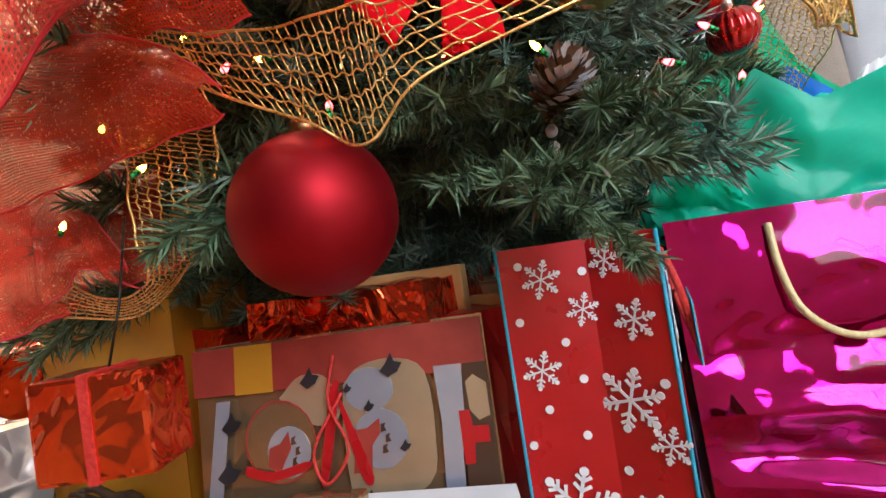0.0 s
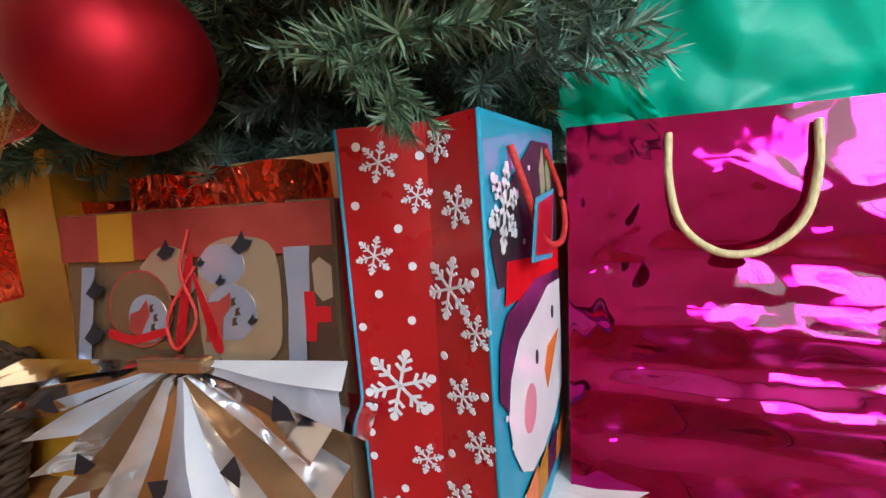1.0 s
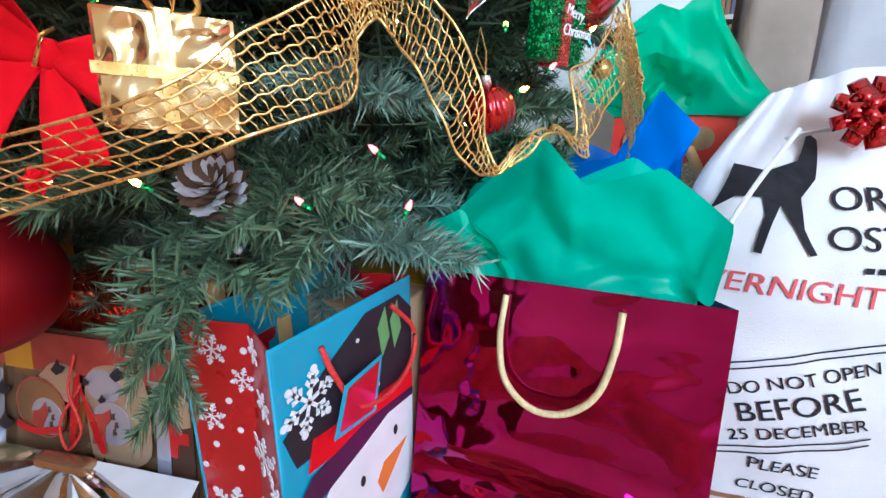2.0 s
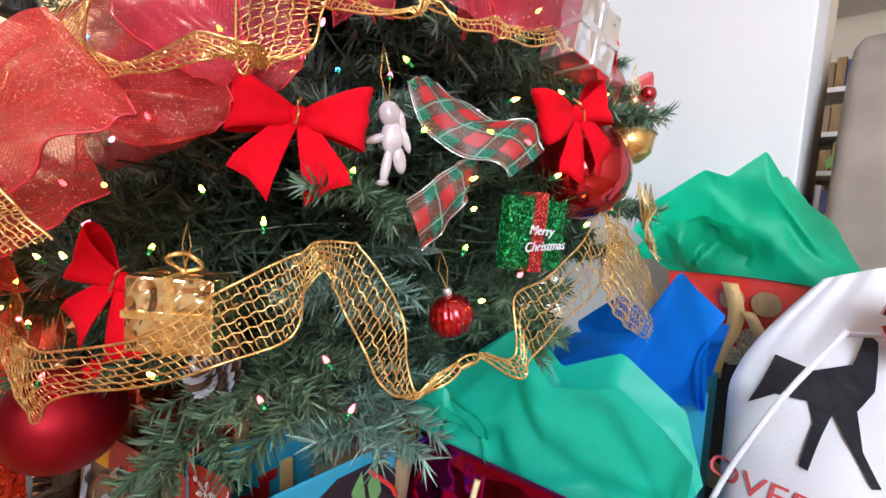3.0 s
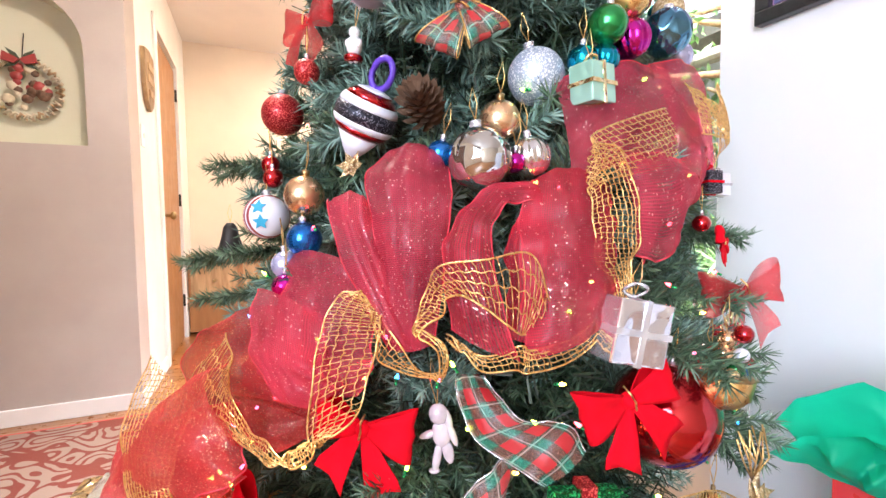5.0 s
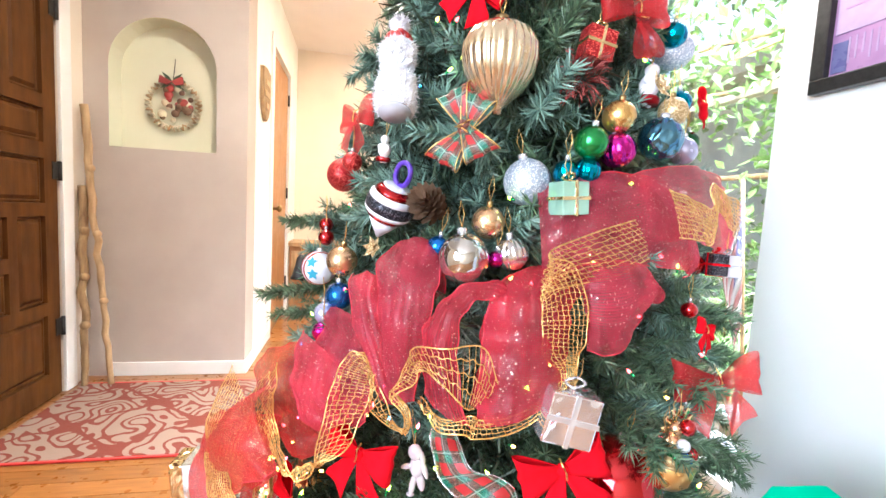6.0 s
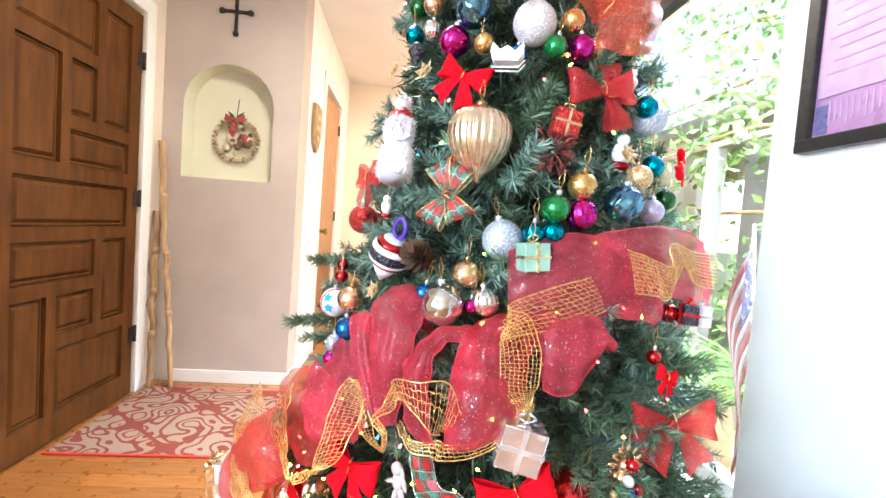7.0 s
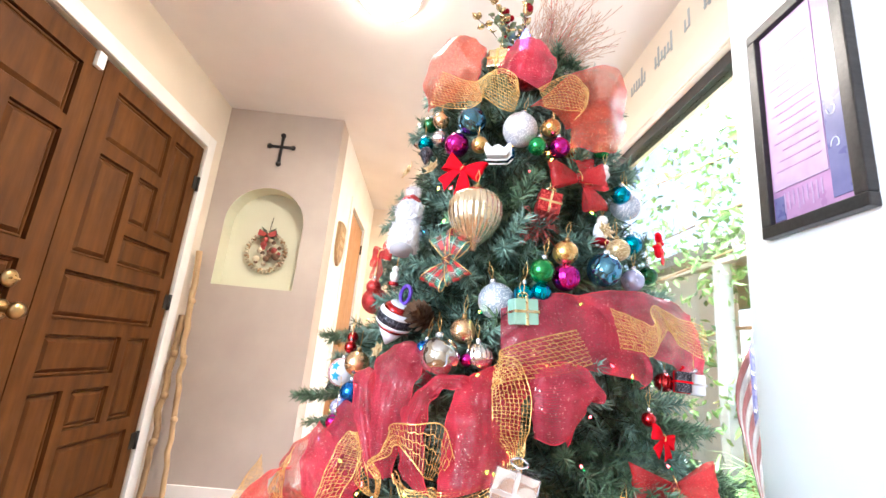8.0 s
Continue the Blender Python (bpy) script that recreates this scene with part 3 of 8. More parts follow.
setting("wall_pier", box((X_PIER, -0.02, 0), (X_WINDOW - 0.003, 0.43, CEIL), 0.004), WALL_WHITE, "white wall pier beside the window")
setting("wall_far_room", box((X_FAR, Y_BACK, 0), (X_FAR + 0.12, 0.6, CEIL)), WALL_CREAM, "wall of the adjoining room")
setting("wall_far_return", box((X_WINDOW + 0.17, 0.45, 0), (X_FAR, 0.57, CEIL)), WALL_CREAM)

setting("wall_south", box((-1.3, Y_BACK - 0.15, 0), (3.1, Y_BACK, CEIL)), WALL_CREAM, "plain cream wall")

setting("baseboard", box((X_DOOR + 0.10, Y_NICHE - 0.014, 0), (X_HALL + 0.012, Y_NICHE - 0.001, 0.075), 0.003), TRIM_WHITE, "white painted baseboard under the niche")
setting("baseboard_hall", box((X_HALL + 0.001, Y_NICHE - 0.002, 0), (X_HALL + 0.013, 2.87, 0.075), 0.003), TRIM_WHITE)

# door casings
bm = box((X_DOOR, 2.05, 0), (X_DOOR + 0.018, 2.13, 2.15), 0.004)
add_box(bm, (X_DOOR, 0.20, 0), (X_DOOR + 0.018, 0.28, 2.15), 0.004)
add_box(bm, (X_DOOR, 0.28, 2.07), (X_DOOR + 0.018, 2.05, 2.15), 0.004)
setting("trim", bm, TRIM_WHITE, "white casing round the entrance door")
bm = box((X_HALL + 0.001, 2.88, 0), (X_HALL + 0.016, 2.95, 2.14), 0.003)
add_box(bm, (X_HALL + 0.001, 3.69, 0), (X_HALL + 0.016, 3.76, 2.14), 0.003)
add_box(bm, (X_HALL + 0.001, 2.95, 2.07), (X_HALL + 0.016, 3.69, 2.14), 0.003)
setting("trim_hall", bm, TRIM_WHITE, "white casing round the hallway door")

# ---- entrance door: two carved leaves ----
PANELS = ((0.12, 0.62, 1.70, 1.94), (0.68, 0.90, 1.40, 1.94), (0.12, 0.38, 1.19, 1.64), (0.44, 0.62, 1.40, 1.64), (0.44, 0.90, 1.19, 1.34),
          (0.12, 0.90, 0.92, 1.12), (0.12, 0.64, 0.69, 0.86), (0.70, 0.90, 0.46, 0.86), (0.12, 0.32, 0.12, 0.63), (0.38, 0.64, 0.46, 0.63), (0.38, 0.90, 0.12, 0.40))


def door_leaf(name, y_lock, y_hinge, label):
    """A leaf in the plane of the west wall; panels lie between rails and stiles that stand proud."""
    leaf = thing(name, (X_DOOR, y_hinge, 0.01), label, "door", kind="structure")
    w, h = y_lock - y_hinge, 2.03
    part("core", box((-0.03, min(0, w), 0), (-0.012, max(0, w), h)), DOOR_WOOD, leaf)
    us = sorted({0.0, 1.0, *(p[0] for p in PANELS), *(p[1] for p in PANELS)})
    zs = sorted({0.0, h, *(p[2] for p in PANELS), *(p[3] for p in PANELS)})
    bm = bmesh.new()
    for u0, u1 in zip(us, us[1:]):
        for z0, z1 in zip(zs, zs[1:]):
            um, zm = (u0 + u1) / 2, (z0 + z1) / 2
            if not any(p[0] < um < p[1] and p[2] < zm < p[3] for p in PANELS):
                ya, yb = sorted(((1 - u0) * w, (1 - u1) * w))
                add_box(bm, (-0.012, ya, z0), (0.010, yb, z1))
    bmesh.ops.remove_doubles(bm, verts=bm.verts, dist=1e-5)
    part("rails", bm, DOOR_WOOD, leaf)
    for u0, u1, z0, z1 in PANELS:
        ya, yb = sorted(((1 - u0) * w, (1 - u1) * w))
        bm = bmesh.new()
        g, s = 0.006, 0.026
        rings = [[(x, ya + d, z0 + d), (x, yb - d, z0 + d), (x, yb - d, z1 - d), (x, ya + d, z1 - d)] for x, d in ((-0.011, g), (-0.004, g), (-0.004, g + 0.006), (-0.010, g + 0.010), (0.003, g + s), (0.003, g + s + 0.001))]
        vs = [[bm.verts.new(p) for p in r] for r in rings]
        for lo, hi in zip(vs, vs[1:]):
            for i in range(4):
                bm.faces.new((lo[i], lo[(i + 1) % 4], hi[(i + 1) % 4], hi[i]))
        bm.faces.new(vs[-1])
        part("panel", bm, DOOR_WOOD, leaf)
    return leaf


right_leaf = door_leaf("door_1", 1.168, 2.02, "dark brown carved wooden entrance door leaf, closed")
left_leaf = door_leaf("door_2", 1.162, 0.31, "dark brown carved wooden entrance door leaf with brass lock")
for z in (0.33, 1.07, 1.80):
    hinge = part("hinge", lathe([(0.009, -0.045), (0.009, 0.045)], 10), IRON, right_leaf, "black iron hinge", True)
    hinge.location = (0.016, 0.010, z)
    part("hinge_leaf", box((0.010, -0.035, z - 0.04), (0.014, 0.024, z + 0.04)), IRON, right_leaf)
for z, r in ((1.045, 0.032), (0.935, 0.036)):
    rose = part("lock_rose", lathe([(r, 0), (r, 0.006), (r * 0.8, 0.012), (r * 0.45, 0.014)], 24), BRASS, left_leaf, "round brass rose", True)
    rose.matrix_basis = pose(0.010, 0.735, z, 0, 90, 0)
knob = part("door_knob", lathe([(0.012, 0), (0.012, 0.03), (0.027, 0.038), (0.031, 0.05), (0.027, 0.063), (0.012, 0.068)], 24), BRASS, left_leaf, "worn brass door knob", True)
knob.matrix_basis = pose(0.020, 0.735, 0.935, 0, 90, 0)
turn = part("thumb_turn", box((-0.004, -0.016, 0), (0.004, 0.016, 0.016), 0.002), BRASS, left_leaf)
turn.matrix_basis = pose(0.022, 0.735, 1.045, 0, 90, 0)
sensor = thing("alarm_sensor", (X_DOOR + 0.0105, 1.115, 2.0), "small white plastic door sensor on the door head", "sensor")
part("case", box((0, -0.02, -0.035), (0.022, 0.02, 0.035), 0.005), PLASTIC_WHITE, sensor)

# ---- hallway door ----
hall_door = thing("door_3", (X_HALL - 0.03, 3.65, 0.01), "honey brown wooden hallway door, closed", "door", kind="structure")
part("leaf", box((-0.04, -0.66, 0), (0.028, 0.0, 2.03), 0.003), HALL_WOOD, hall_door)
for z in (0.29, 1.06, 1.845):
    h = part("hinge", lathe([(0.008, -0.045), (0.008, 0.045)], 10), IRON, hall_door, "dark hinge", True)
    h.location = (0.036, 0.004, z)
k = part("door_knob", lathe([(0.011, 0), (0.011, 0.03), (0.026, 0.04), (0.028, 0.055), (0.012, 0.066)], 20), BRASS, hall_door, "brass knob", True)
k.matrix_basis = pose(0.028, -0.60, 0.93, 0, 90, 0)

# plaque and switch on the hallway wall
plaque = thing("wall_plaque", (X_HALL + 0.002, 2.645, 1.66), "small carved wooden shield plaque on the hallway wall", "plaque")
bm = bmesh.new()
outline = [(-0.11, 0.15), (0.0, 0.165), (0.11, 0.15), (0.11, -0.04), (0.07, -0.12), (0, -0.165), (-0.07, -0.12), (-0.11, -0.04)]
f = bm.faces.new([bm.verts.new((0, a, b)) for a, b in outline])
for v in bmesh.ops.extrude_face_region(bm, geom=[f])["geom"]:
    if isinstance(v, bmesh.types.BMVert):
        v.co.x += 0.022
part("shield", bm, BARK_WOOD, plaque)
for z, w in ((0.07, 0.06), (0.0, 0.075), (-0.07, 0.05)):
    part("carving", box((0.022, -w, z - 0.018), (0.030, w, z + 0.018), 0.004), STICK_WOOD, plaque)
switch = thing("light_switch", (X_HALL + 0.001, 2.50, 1.34), "white plastic light switch plate", "switch")
part("plate", box((0, -0.035, -0.057), (0.006, 0.035, 0.057), 0.002), PLASTIC_WHITE, switch)
part("toggle", box((0.006, -0.006, -0.012), (0.014, 0.006, 0.012), 0.002), PLASTIC_WHITE, switch)

# low wooden chest at the hallway's end
chest = thing("wooden_chest", (0.14, 3.95, 0), "light wooden chest standing at the hallway's end", "chest")
part("body", box((-0.38, -0.2, 0.02), (0.38, 0.2, 0.60), 0.006), HALL_WOOD, chest)
part("top", box((-0.40, -0.22, 0.60), (0.40, 0.2, 0.635), 0.006), STICK_WOOD, chest)
for xx in (-0.19, 0.19):
    part("drawer", box((xx - 0.17, -0.212, 0.30), (xx + 0.17, -0.2, 0.56), 0.004), STICK_WOOD, chest)
    kb = part("knob", lathe(ball_profile(0.014, 8), 12), BRASS, chest, "", True)
    kb.location = (xx, -0.222, 0.43)

# ---- rug and floor things by the door ----
rug = thing("rug", (-1.0, 1.40, 0.002), "rust red rug with cream scroll pattern on the floor", "rug")
part("rug_top", box((0, 0, 0), (0.98, 0.72, 0.008), 0.003), RUG, rug)
part("binding", box((-0.006, -0.012, 0), (0.986, 0.0, 0.007), 0.002), RED_CORD, rug)
part("binding", box((-0.006, 0.72, 0), (0.986, 0.732, 0.007), 0.002), RED_CORD, rug)


def stick(name, foot, head, r, material, label, bends):
    ob = thing(name, foot, label, "stick", "walking sticks")
    d = Vector(head) - Vector(foot)
    rnd = random.Random(bends)
    pts = [d * t + Vector((rnd.uniform(-1, 1), rnd.uniform(-1, 1), 0)) * 0.010 * math.sin(math.pi * t) for t in np.linspace(0, 1, 22)]
    tube("shaft", pts, [r * (0.75 + 0.35 * t + rnd.uniform(-0.07, 0.07)) for t in np.linspace(0, 1, 22)], material, ob, sides=10)
    for t in (0.31, 0.55, 0.78):
        kn = part("knot", lathe(ball_profile(r * 1.15, 8), 10), material, ob, "", True)
        kn.location = d * t + Vector((r * 0.35, -r * 0.3, 0))
    return ob


stick("walking_stick", (-0.87, 2.11, 0.0), (-1.005, 2.17, 1.42), 0.017, STICK_WOOD, "tall pale peeled wooden walking stick leaning in the corner", 1)
stick("walking_stick", (-0.985, 2.10, 0.0), (-1.01, 2.16, 1.02), 0.020, BARK_WOOD, "short knotty wooden walking stick leaning in the corner", 2)

# ---- wreath in the niche, cross above ----
EUCALYPTUS_DARK = surface("dark green leaf", (0.03, 0.05, 0.025), (0.07, 0.10, 0.05), 40, 0.7)
CREAM_PETAL = surface("cream petals", (0.50, 0.42, 0.28), (0.66, 0.57, 0.40), 30, 0.8)
wreath = thing("wreath", (-0.665, Y_NICHE + NDEEP - 0.03, 1.49), "round cream wreath with red and white flowers hanging in the niche", "wreath")
rnd = random.Random(5)
for i in range(34):
    a = 2 * math.pi * i / 34
    pts = [Vector((math.cos(a + s) * (0.125 + 0.016 * math.sin(k * 2)), 0.008 * math.cos(k * 2), math.sin(a + s) * (0.125 + 0.016 * math.sin(k * 2)))) for k, s in enumerate(np.linspace(0, 0.28, 5))]
    tube("twig", pts, 0.0065, CREAM_PETAL if i % 3 else STICK_WOOD, wreath, sides=5)
for i in range(24):
    a, r = rnd.uniform(0, 6.28), rnd.uniform(0.02, 0.095)
    pf = part("flower", lathe(ball_profile(rnd.uniform(0.014, 0.027), 7, 0.6), 9), (CREAM_PETAL, PINECONE, BROWN_PRINT, PINECONE)[i % 4], wreath, "", True)
    pf.matrix_basis = pose(r * math.cos(a), -0.012, r * math.sin(a), 90, 0, 0)
for s in (-1, 1):
    polygon("bow_loop", [(0, 0), (s * 0.055, 0.030), (s * 0.062, -0.01), (s * 0.02, -0.02)], pose(0, -0.03, 0.118, 90, 0, 0), BROWN_PRINT, wreath, "dark red bow loop", 0.012)
    for k_ in range(3):
        polygon("leaf", [(0, 0), (s * 0.03, 0.012), (s * 0.07, 0.004), (s * 0.032, -0.010)], pose(0, -0.024, 0.118, 90, 0, 0) @ pose(0, 0, 0, 0, 0, s * (-35 + 38 * k_)), EUCALYPTUS_DARK, wreath, "dark green leaf", 0.003)
tube("hanger", [(0, -0.01, 0.13), (0.002, 0.0, 0.19), (0, 0.02, 0.25)], 0.002, IRON, wreath)

cross = thing("wall_cross", (-0.655, Y_NICHE - 0.003, 2.19), "small dark iron cross on the taupe wall", "cross")
part("bar", box((-0.009, -0.012, -0.10), (0.009, -0.002, 0.10), 0.003), IRON, cross)
part("bar", box((-0.075, -0.014, 0.012), (0.075, -0.004, 0.030), 0.003), IRON, cross)
for px, pz in ((0, 0.105), (0, -0.105), (-0.08, 0.021), (0.08, 0.021)):
    tip = part("finial", lathe(ball_profile(0.017, 8, 1.0), 10), IRON, cross, "", True)
    tip.location = (px, -0.010, pz)

# ---- ceiling lamp ----
lamp = thing("ceiling_light", (0.14, 1.07, CEIL), "round flush ceiling light, switched on", "lamp")
part("base", lathe([(0.15, -0.002), (0.15, -0.018), (0.14, -0.022)], 36), TRIM_WHITE, lamp, "", True)
part("diffuser", lathe([(0.03, -0.078), (0.08, -0.070), (0.12, -0.048), (0.138, -0.022)], 36), LAMP_GLOW, lamp, "glowing glass diffuser", True)

# assumed fixture for the added hallway lamp, hidden behind the tree
unseen_hall_lamp = thing("ceiling_light", (0.95, 3.30, CEIL), "assumed hallway ceiling light, unseen behind the tree, switched on", "lamp")
part("base", lathe([(0.13, -0.002), (0.13, -0.018), (0.12, -0.022)], 32), TRIM_WHITE, unseen_hall_lamp, "", True)
part("diffuser", lathe([(0.03, -0.060), (0.07, -0.054), (0.10, -0.040), (0.118, -0.022)], 32), LAMP_GLOW, unseen_hall_lamp, "glowing glass diffuser", True)

# ---- window ----
window = thing("window_1", (X_WINDOW + 0.06, WY0, WZ0), "large window with a dark frame, bright daylight outside", "window", kind="structure")
WW, WH = WY1 - WY0, WZ1 - WZ0
part("window_frame", box((-0.03, 0, WH - 0.05), (0.03, WW, WH), 0.004), FRAME_BLACK, window)
part("window_frame", box((-0.03, 0, 0), (0.03, WW, 0.05), 0.004), GREY_PAINT, window)
part("window_frame", box((-0.03, 0, 0.05), (0.03, 0.045, WH - 0.05), 0.004), GREY_PAINT, window)
part("window_frame", box((-0.03, WW - 0.045, 0.05), (0.03, WW, WH - 0.05), 0.004), GREY_PAINT, window)
part("mullion", box((-0.02, 1.32, 0.05), (0.02, 1.36, WH - 0.05), 0.004), GREY_PAINT, window)
for a, b in ((0.045, 1.32), (1.36, WW - 0.045)):
    pane = part("pane", box((-0.003, a, 0.05), (0.003, b, WH - 0.05)), GLASS, window, "clear glass")
    pane.visible_shadow = False
part("window_sill", box((-0.12, -0.01, -0.025), (-0.03, WW + 0.01, 0.0), 0.004), TRIM_WHITE, window)
setting("window_head_trim", box((X_WINDOW - 0.012, WY0 - 0.06, WZ1), (X_WINDOW - 0.001, WY1 + 0.06, WZ1 + 0.085), 0.003), WALL_CREAM, "tan head trim over the window")

side_window = thing("window_2", (X_DOOR - 0.08, -2.15, 0.72), "white framed side window letting in daylight", "window", kind="structure")
part("window_frame", box((-0.02, 0, 0), (0.02, 1.40, 0.04), 0.003), TRIM_WHITE, side_window)
part("window_frame", box((-0.02, 0, 1.32), (0.02, 1.40, 1.36), 0.003), TRIM_WHITE, side_window)
part("window_frame", box((-0.02, 0, 0.04), (0.02, 0.04, 1.32), 0.003), TRIM_WHITE, side_window)
part("window_frame", box((-0.02, 1.36, 0.04), (0.02, 1.40, 1.32), 0.003), TRIM_WHITE, side_window)
part("mullion", box((0.02, 0.71, 0.04), (0.10, 0.74, 1.32), 0.003), TRIM_WHITE, side_window)

# wall lettering above the window, too slanted to read
lettering = thing("wall_lettering", (X_WINDOW - 0.001, 1.3, 2.30), "grey script wall lettering above the window", "lettering")
rnd = random.Random(11)
yy = -0.75
while yy < 0.9:
    n = rnd.randint(2, 6)
    for i in range(n):
        hgt = rnd.choice((0.045, 0.05, 0.085))
        part("stroke", box((-0.002, yy, -0.01 + rnd.uniform(-0.008, 0.008)), (0, yy + 0.013, hgt), 0.0008), GREY_PAINT, lettering)
        yy += 0.026
    part("stroke", box((-0.002, yy - 0.026 * n, -0.002), (0, yy - 0.01, 0.006), 0.0008), GREY_PAINT, lettering)
    yy += 0.075

# ---- picture on the pier ----
picture = thing("picture_frame", (X_PIER - 0.002, 0.347, 1.243), "mauve paper artwork in a black wooden frame on white wall", "picture")
PW, PH, PB = -0.238, 0.52, 0.026
for lo, hi in (((-0.022, PW, 0), (0, 0, PB)), ((-0.022, PW, PH - PB), (0, 0, PH)), ((-0.022, -PB, PB), (0, 0, PH - PB)), ((-0.022, PW, PB), (0, PW + PB, PH - PB))):
    part("frame_bar", box(lo, hi, 0.003), FRAME_BLACK, picture)
part("print", box((-0.009, PW + PB, PB), (-0.005, -PB, PH - PB)), ART_PINK, picture, "mauve print")
part("paper", box((-0.0115, PW + 0.075, 0.10), (-0.009, -0.032, PH - 0.03)), ART_PALE, picture, "pale mauve paper sheet")
part("paper", box((-0.0115, PW + 0.03, 0.04), (-0.009, PW + 0.072, PH - 0.20)), ART_BLUE, picture, "dark blue strip with white scrolls")
part("paper", box((-0.0115, -0.055, 0.032), (-0.009, -0.03, 0.085)), ART_BLUE, picture, "small blue corner patch")
for zc in (0.14, 0.22):
    sp = [(-0.0125, PW + 0.052 + 0.012 * (1 - q / 5) * math.cos(q), zc + 0.022 * (1 - q / 5) * math.sin(q) * (1 if zc < 0.2 else -1)) for q in np.linspace(0, 4.6, 16)]
    tube("scroll", sp, 0.0013, WHITE_PRINT, picture, sides=4)
for i in range(9):
    part("print_line", box((-0.0105, -0.055 - i * 0.011, 0.045 + (i % 3) * 0.006), (-0.009, -0.0575 - i * 0.011, 0.090)), ART_PALE, picture)
for i in range(14):
    part("print_line", box((-0.0125, PW + 0.085, 0.14 + i * 0.022), (-0.0115, -0.045 - 0.01 * (i % 3), 0.143 + i * 0.022)), ART_PINK, picture)

# ---- adjoining room: bookshelf ----
shelf = thing("bookshelf", (X_FAR - 0.30, 0.10, 0), "white bookshelf with stacked books and boxes", "shelf")
part("side", box((0, 0.30, 0), (0.29, 0.32, 1.9)), TRIM_WHITE, shelf)
part("side", box((0, -0.80, 0), (0.29, -0.78, 1.9)), TRIM_WHITE, shelf)
part("back", box((0.27, -0.78, 0), (0.29, 0.30, 1.9)), WALL_CREAM, shelf)
for z in (0.05, 0.42, 0.60, 0.78, 0.94, 1.12, 1.5, 1.88):
    part("board", box((0.004, -0.78, z), (0.27, 0.30, z + 0.02)), TRIM_WHITE, shelf)
rnd = random.Random(3)
for z in (0.44, 0.62, 0.80, 0.96, 1.14):
    yy = -0.74
    while yy < 0.24:
        w = rnd.uniform(0.02, 0.045)
        bk = thing("book", (X_FAR - 0.26, 0.10 + yy, z), "upright book on the white bookshelf", "book", "books on the shelf")
        part("cover", box((0, 0, 0), (0.16, w - 0.003, rnd.uniform(0.09, 0.13)), 0.002), rnd.choice((KRAFT, STICK_WOOD, BLACK_PRINT, ART_BLUE, COTTON, BARK_WOOD)), bk)
        yy += w

# ---- outside ----
ground = setting("ground", box((-80, -80, -0.3), (80, 80, -0.05)), GROUND_COVER, "green yard outside the window")
house = thing("neighbour_house", (4.0, 2.0, -0.05), "cream and grey neighbouring porch wall across the patio", "house")
part("wall", box((0, 2.6, 0), (0.25, 9.0, 2.45)), SIDING, house, "cream wall")
# grey here paints in the porch's shade beside the bright cream wall
part("wall", box((0.4, -1.0, 0), (0.6, 2.42, 2.45)), GREY_PAINT, house, "porch wall with its shade put in as grey")
part("roof", box((-0.25, -1.2, 2.45), (3.0, 9.2, 2.60), 0.01), FENCE, house, "flat porch roof edge")
for yy in (2.42, 5.4):
    part("post", box((-0.12, yy, 0), (-0.02, yy + 0.10, 2.45), 0.006), TRIM_WHITE, house, "white porch post")
for zz in (0.5, 0.8, 1.1, 1.4, 1.7, 2.0):
    part("siding_board", box((-0.012, 2.6, zz), (0, 9.0, zz + 0.28)), SIDING, house)
porch = thing("porch_post", (2.35, 2.16, -0.05), "grey painted porch post outside the window", "post", "porch posts")
part("shaft", box((-0.04, -0.04, 0), (0.04, 0.04, 1.72), 0.006), GREY_PAINT, porch)
part("beam", box((-0.03, -1.4, 1.72), (0.03, 1.6, 1.755), 0.006), FENCE, porch, "weathered cross beam")


def leaf_cloud(name, blobs, count, size, seed, parent, droop=0.3):
    """Many separate folded leaves scattered in loose clumps."""
    rng = np.random.default_rng(seed)
    verts, faces = [], []
    for i in range(count):
        cx, cy, cz, r = blobs[i % len(blobs)]
        p = np.array((cx, cy, cz)) + rng.normal(0, r * 0.5, 3)
        d = rng.normal(0, 1, 3) + (0, 0, -droop)
        d /= np.linalg.norm(d)
        s = np.cross(d, rng.normal(0, 1, 3))
        s /= np.linalg.norm(s)
        n = np.cross(d, s)
        L = size * rng.uniform(0.6, 1.2)
        k = len(verts)
        verts += [p, p + d * L * 0.45 + s * L * 0.24 + n * L * 0.08, p + d * L, p + d * L * 0.45 - s * L * 0.24 + n * L * 0.08, p + d * L * 0.5]
        faces += [(k, k + 1, k + 4), (k + 1, k + 2, k + 4), (k + 2, k + 3, k + 4), (k + 3, k, k + 4)]
    return tagged(put_mesh(name, verts, faces, LEAF, parent), kind="stuff")


vine = thing("garden_tree", (2.75, 1.30, -0.05), "leafy garden tree with drooping branches outside the window", "tree")
tube("trunk", [(0, 0, 0), (0.04, 0.03, 0.8), (-0.02, 0.10, 1.6), (0.05, 0.15, 2.6)], [0.07, 0.06, 0.05, 0.03], BARK_WOOD, vine, sides=10)
rnd = random.Random(8)
blobs = []
for i in range(13):
    z0 = 1.35 + 0.13 * i
    e = Vector((rnd.uniform(-0.85, 0.2), rnd.uniform(0.25, 1.75), z0 + rnd.uniform(-0.3, 0.3)))
    tube("limb", [(0.0, 0.1, z0), tuple(e * 0.5 + Vector((0, 0.05, z0 * 0.5 + 0.08))), tuple(e)], [0.022, 0.012, 0.004], BARK_WOOD, vine, sides=6)
    blobs += [(*e, 0.26), (*(e * 0.6 + Vector((0, 0.04, z0 * 0.4))), 0.22)]
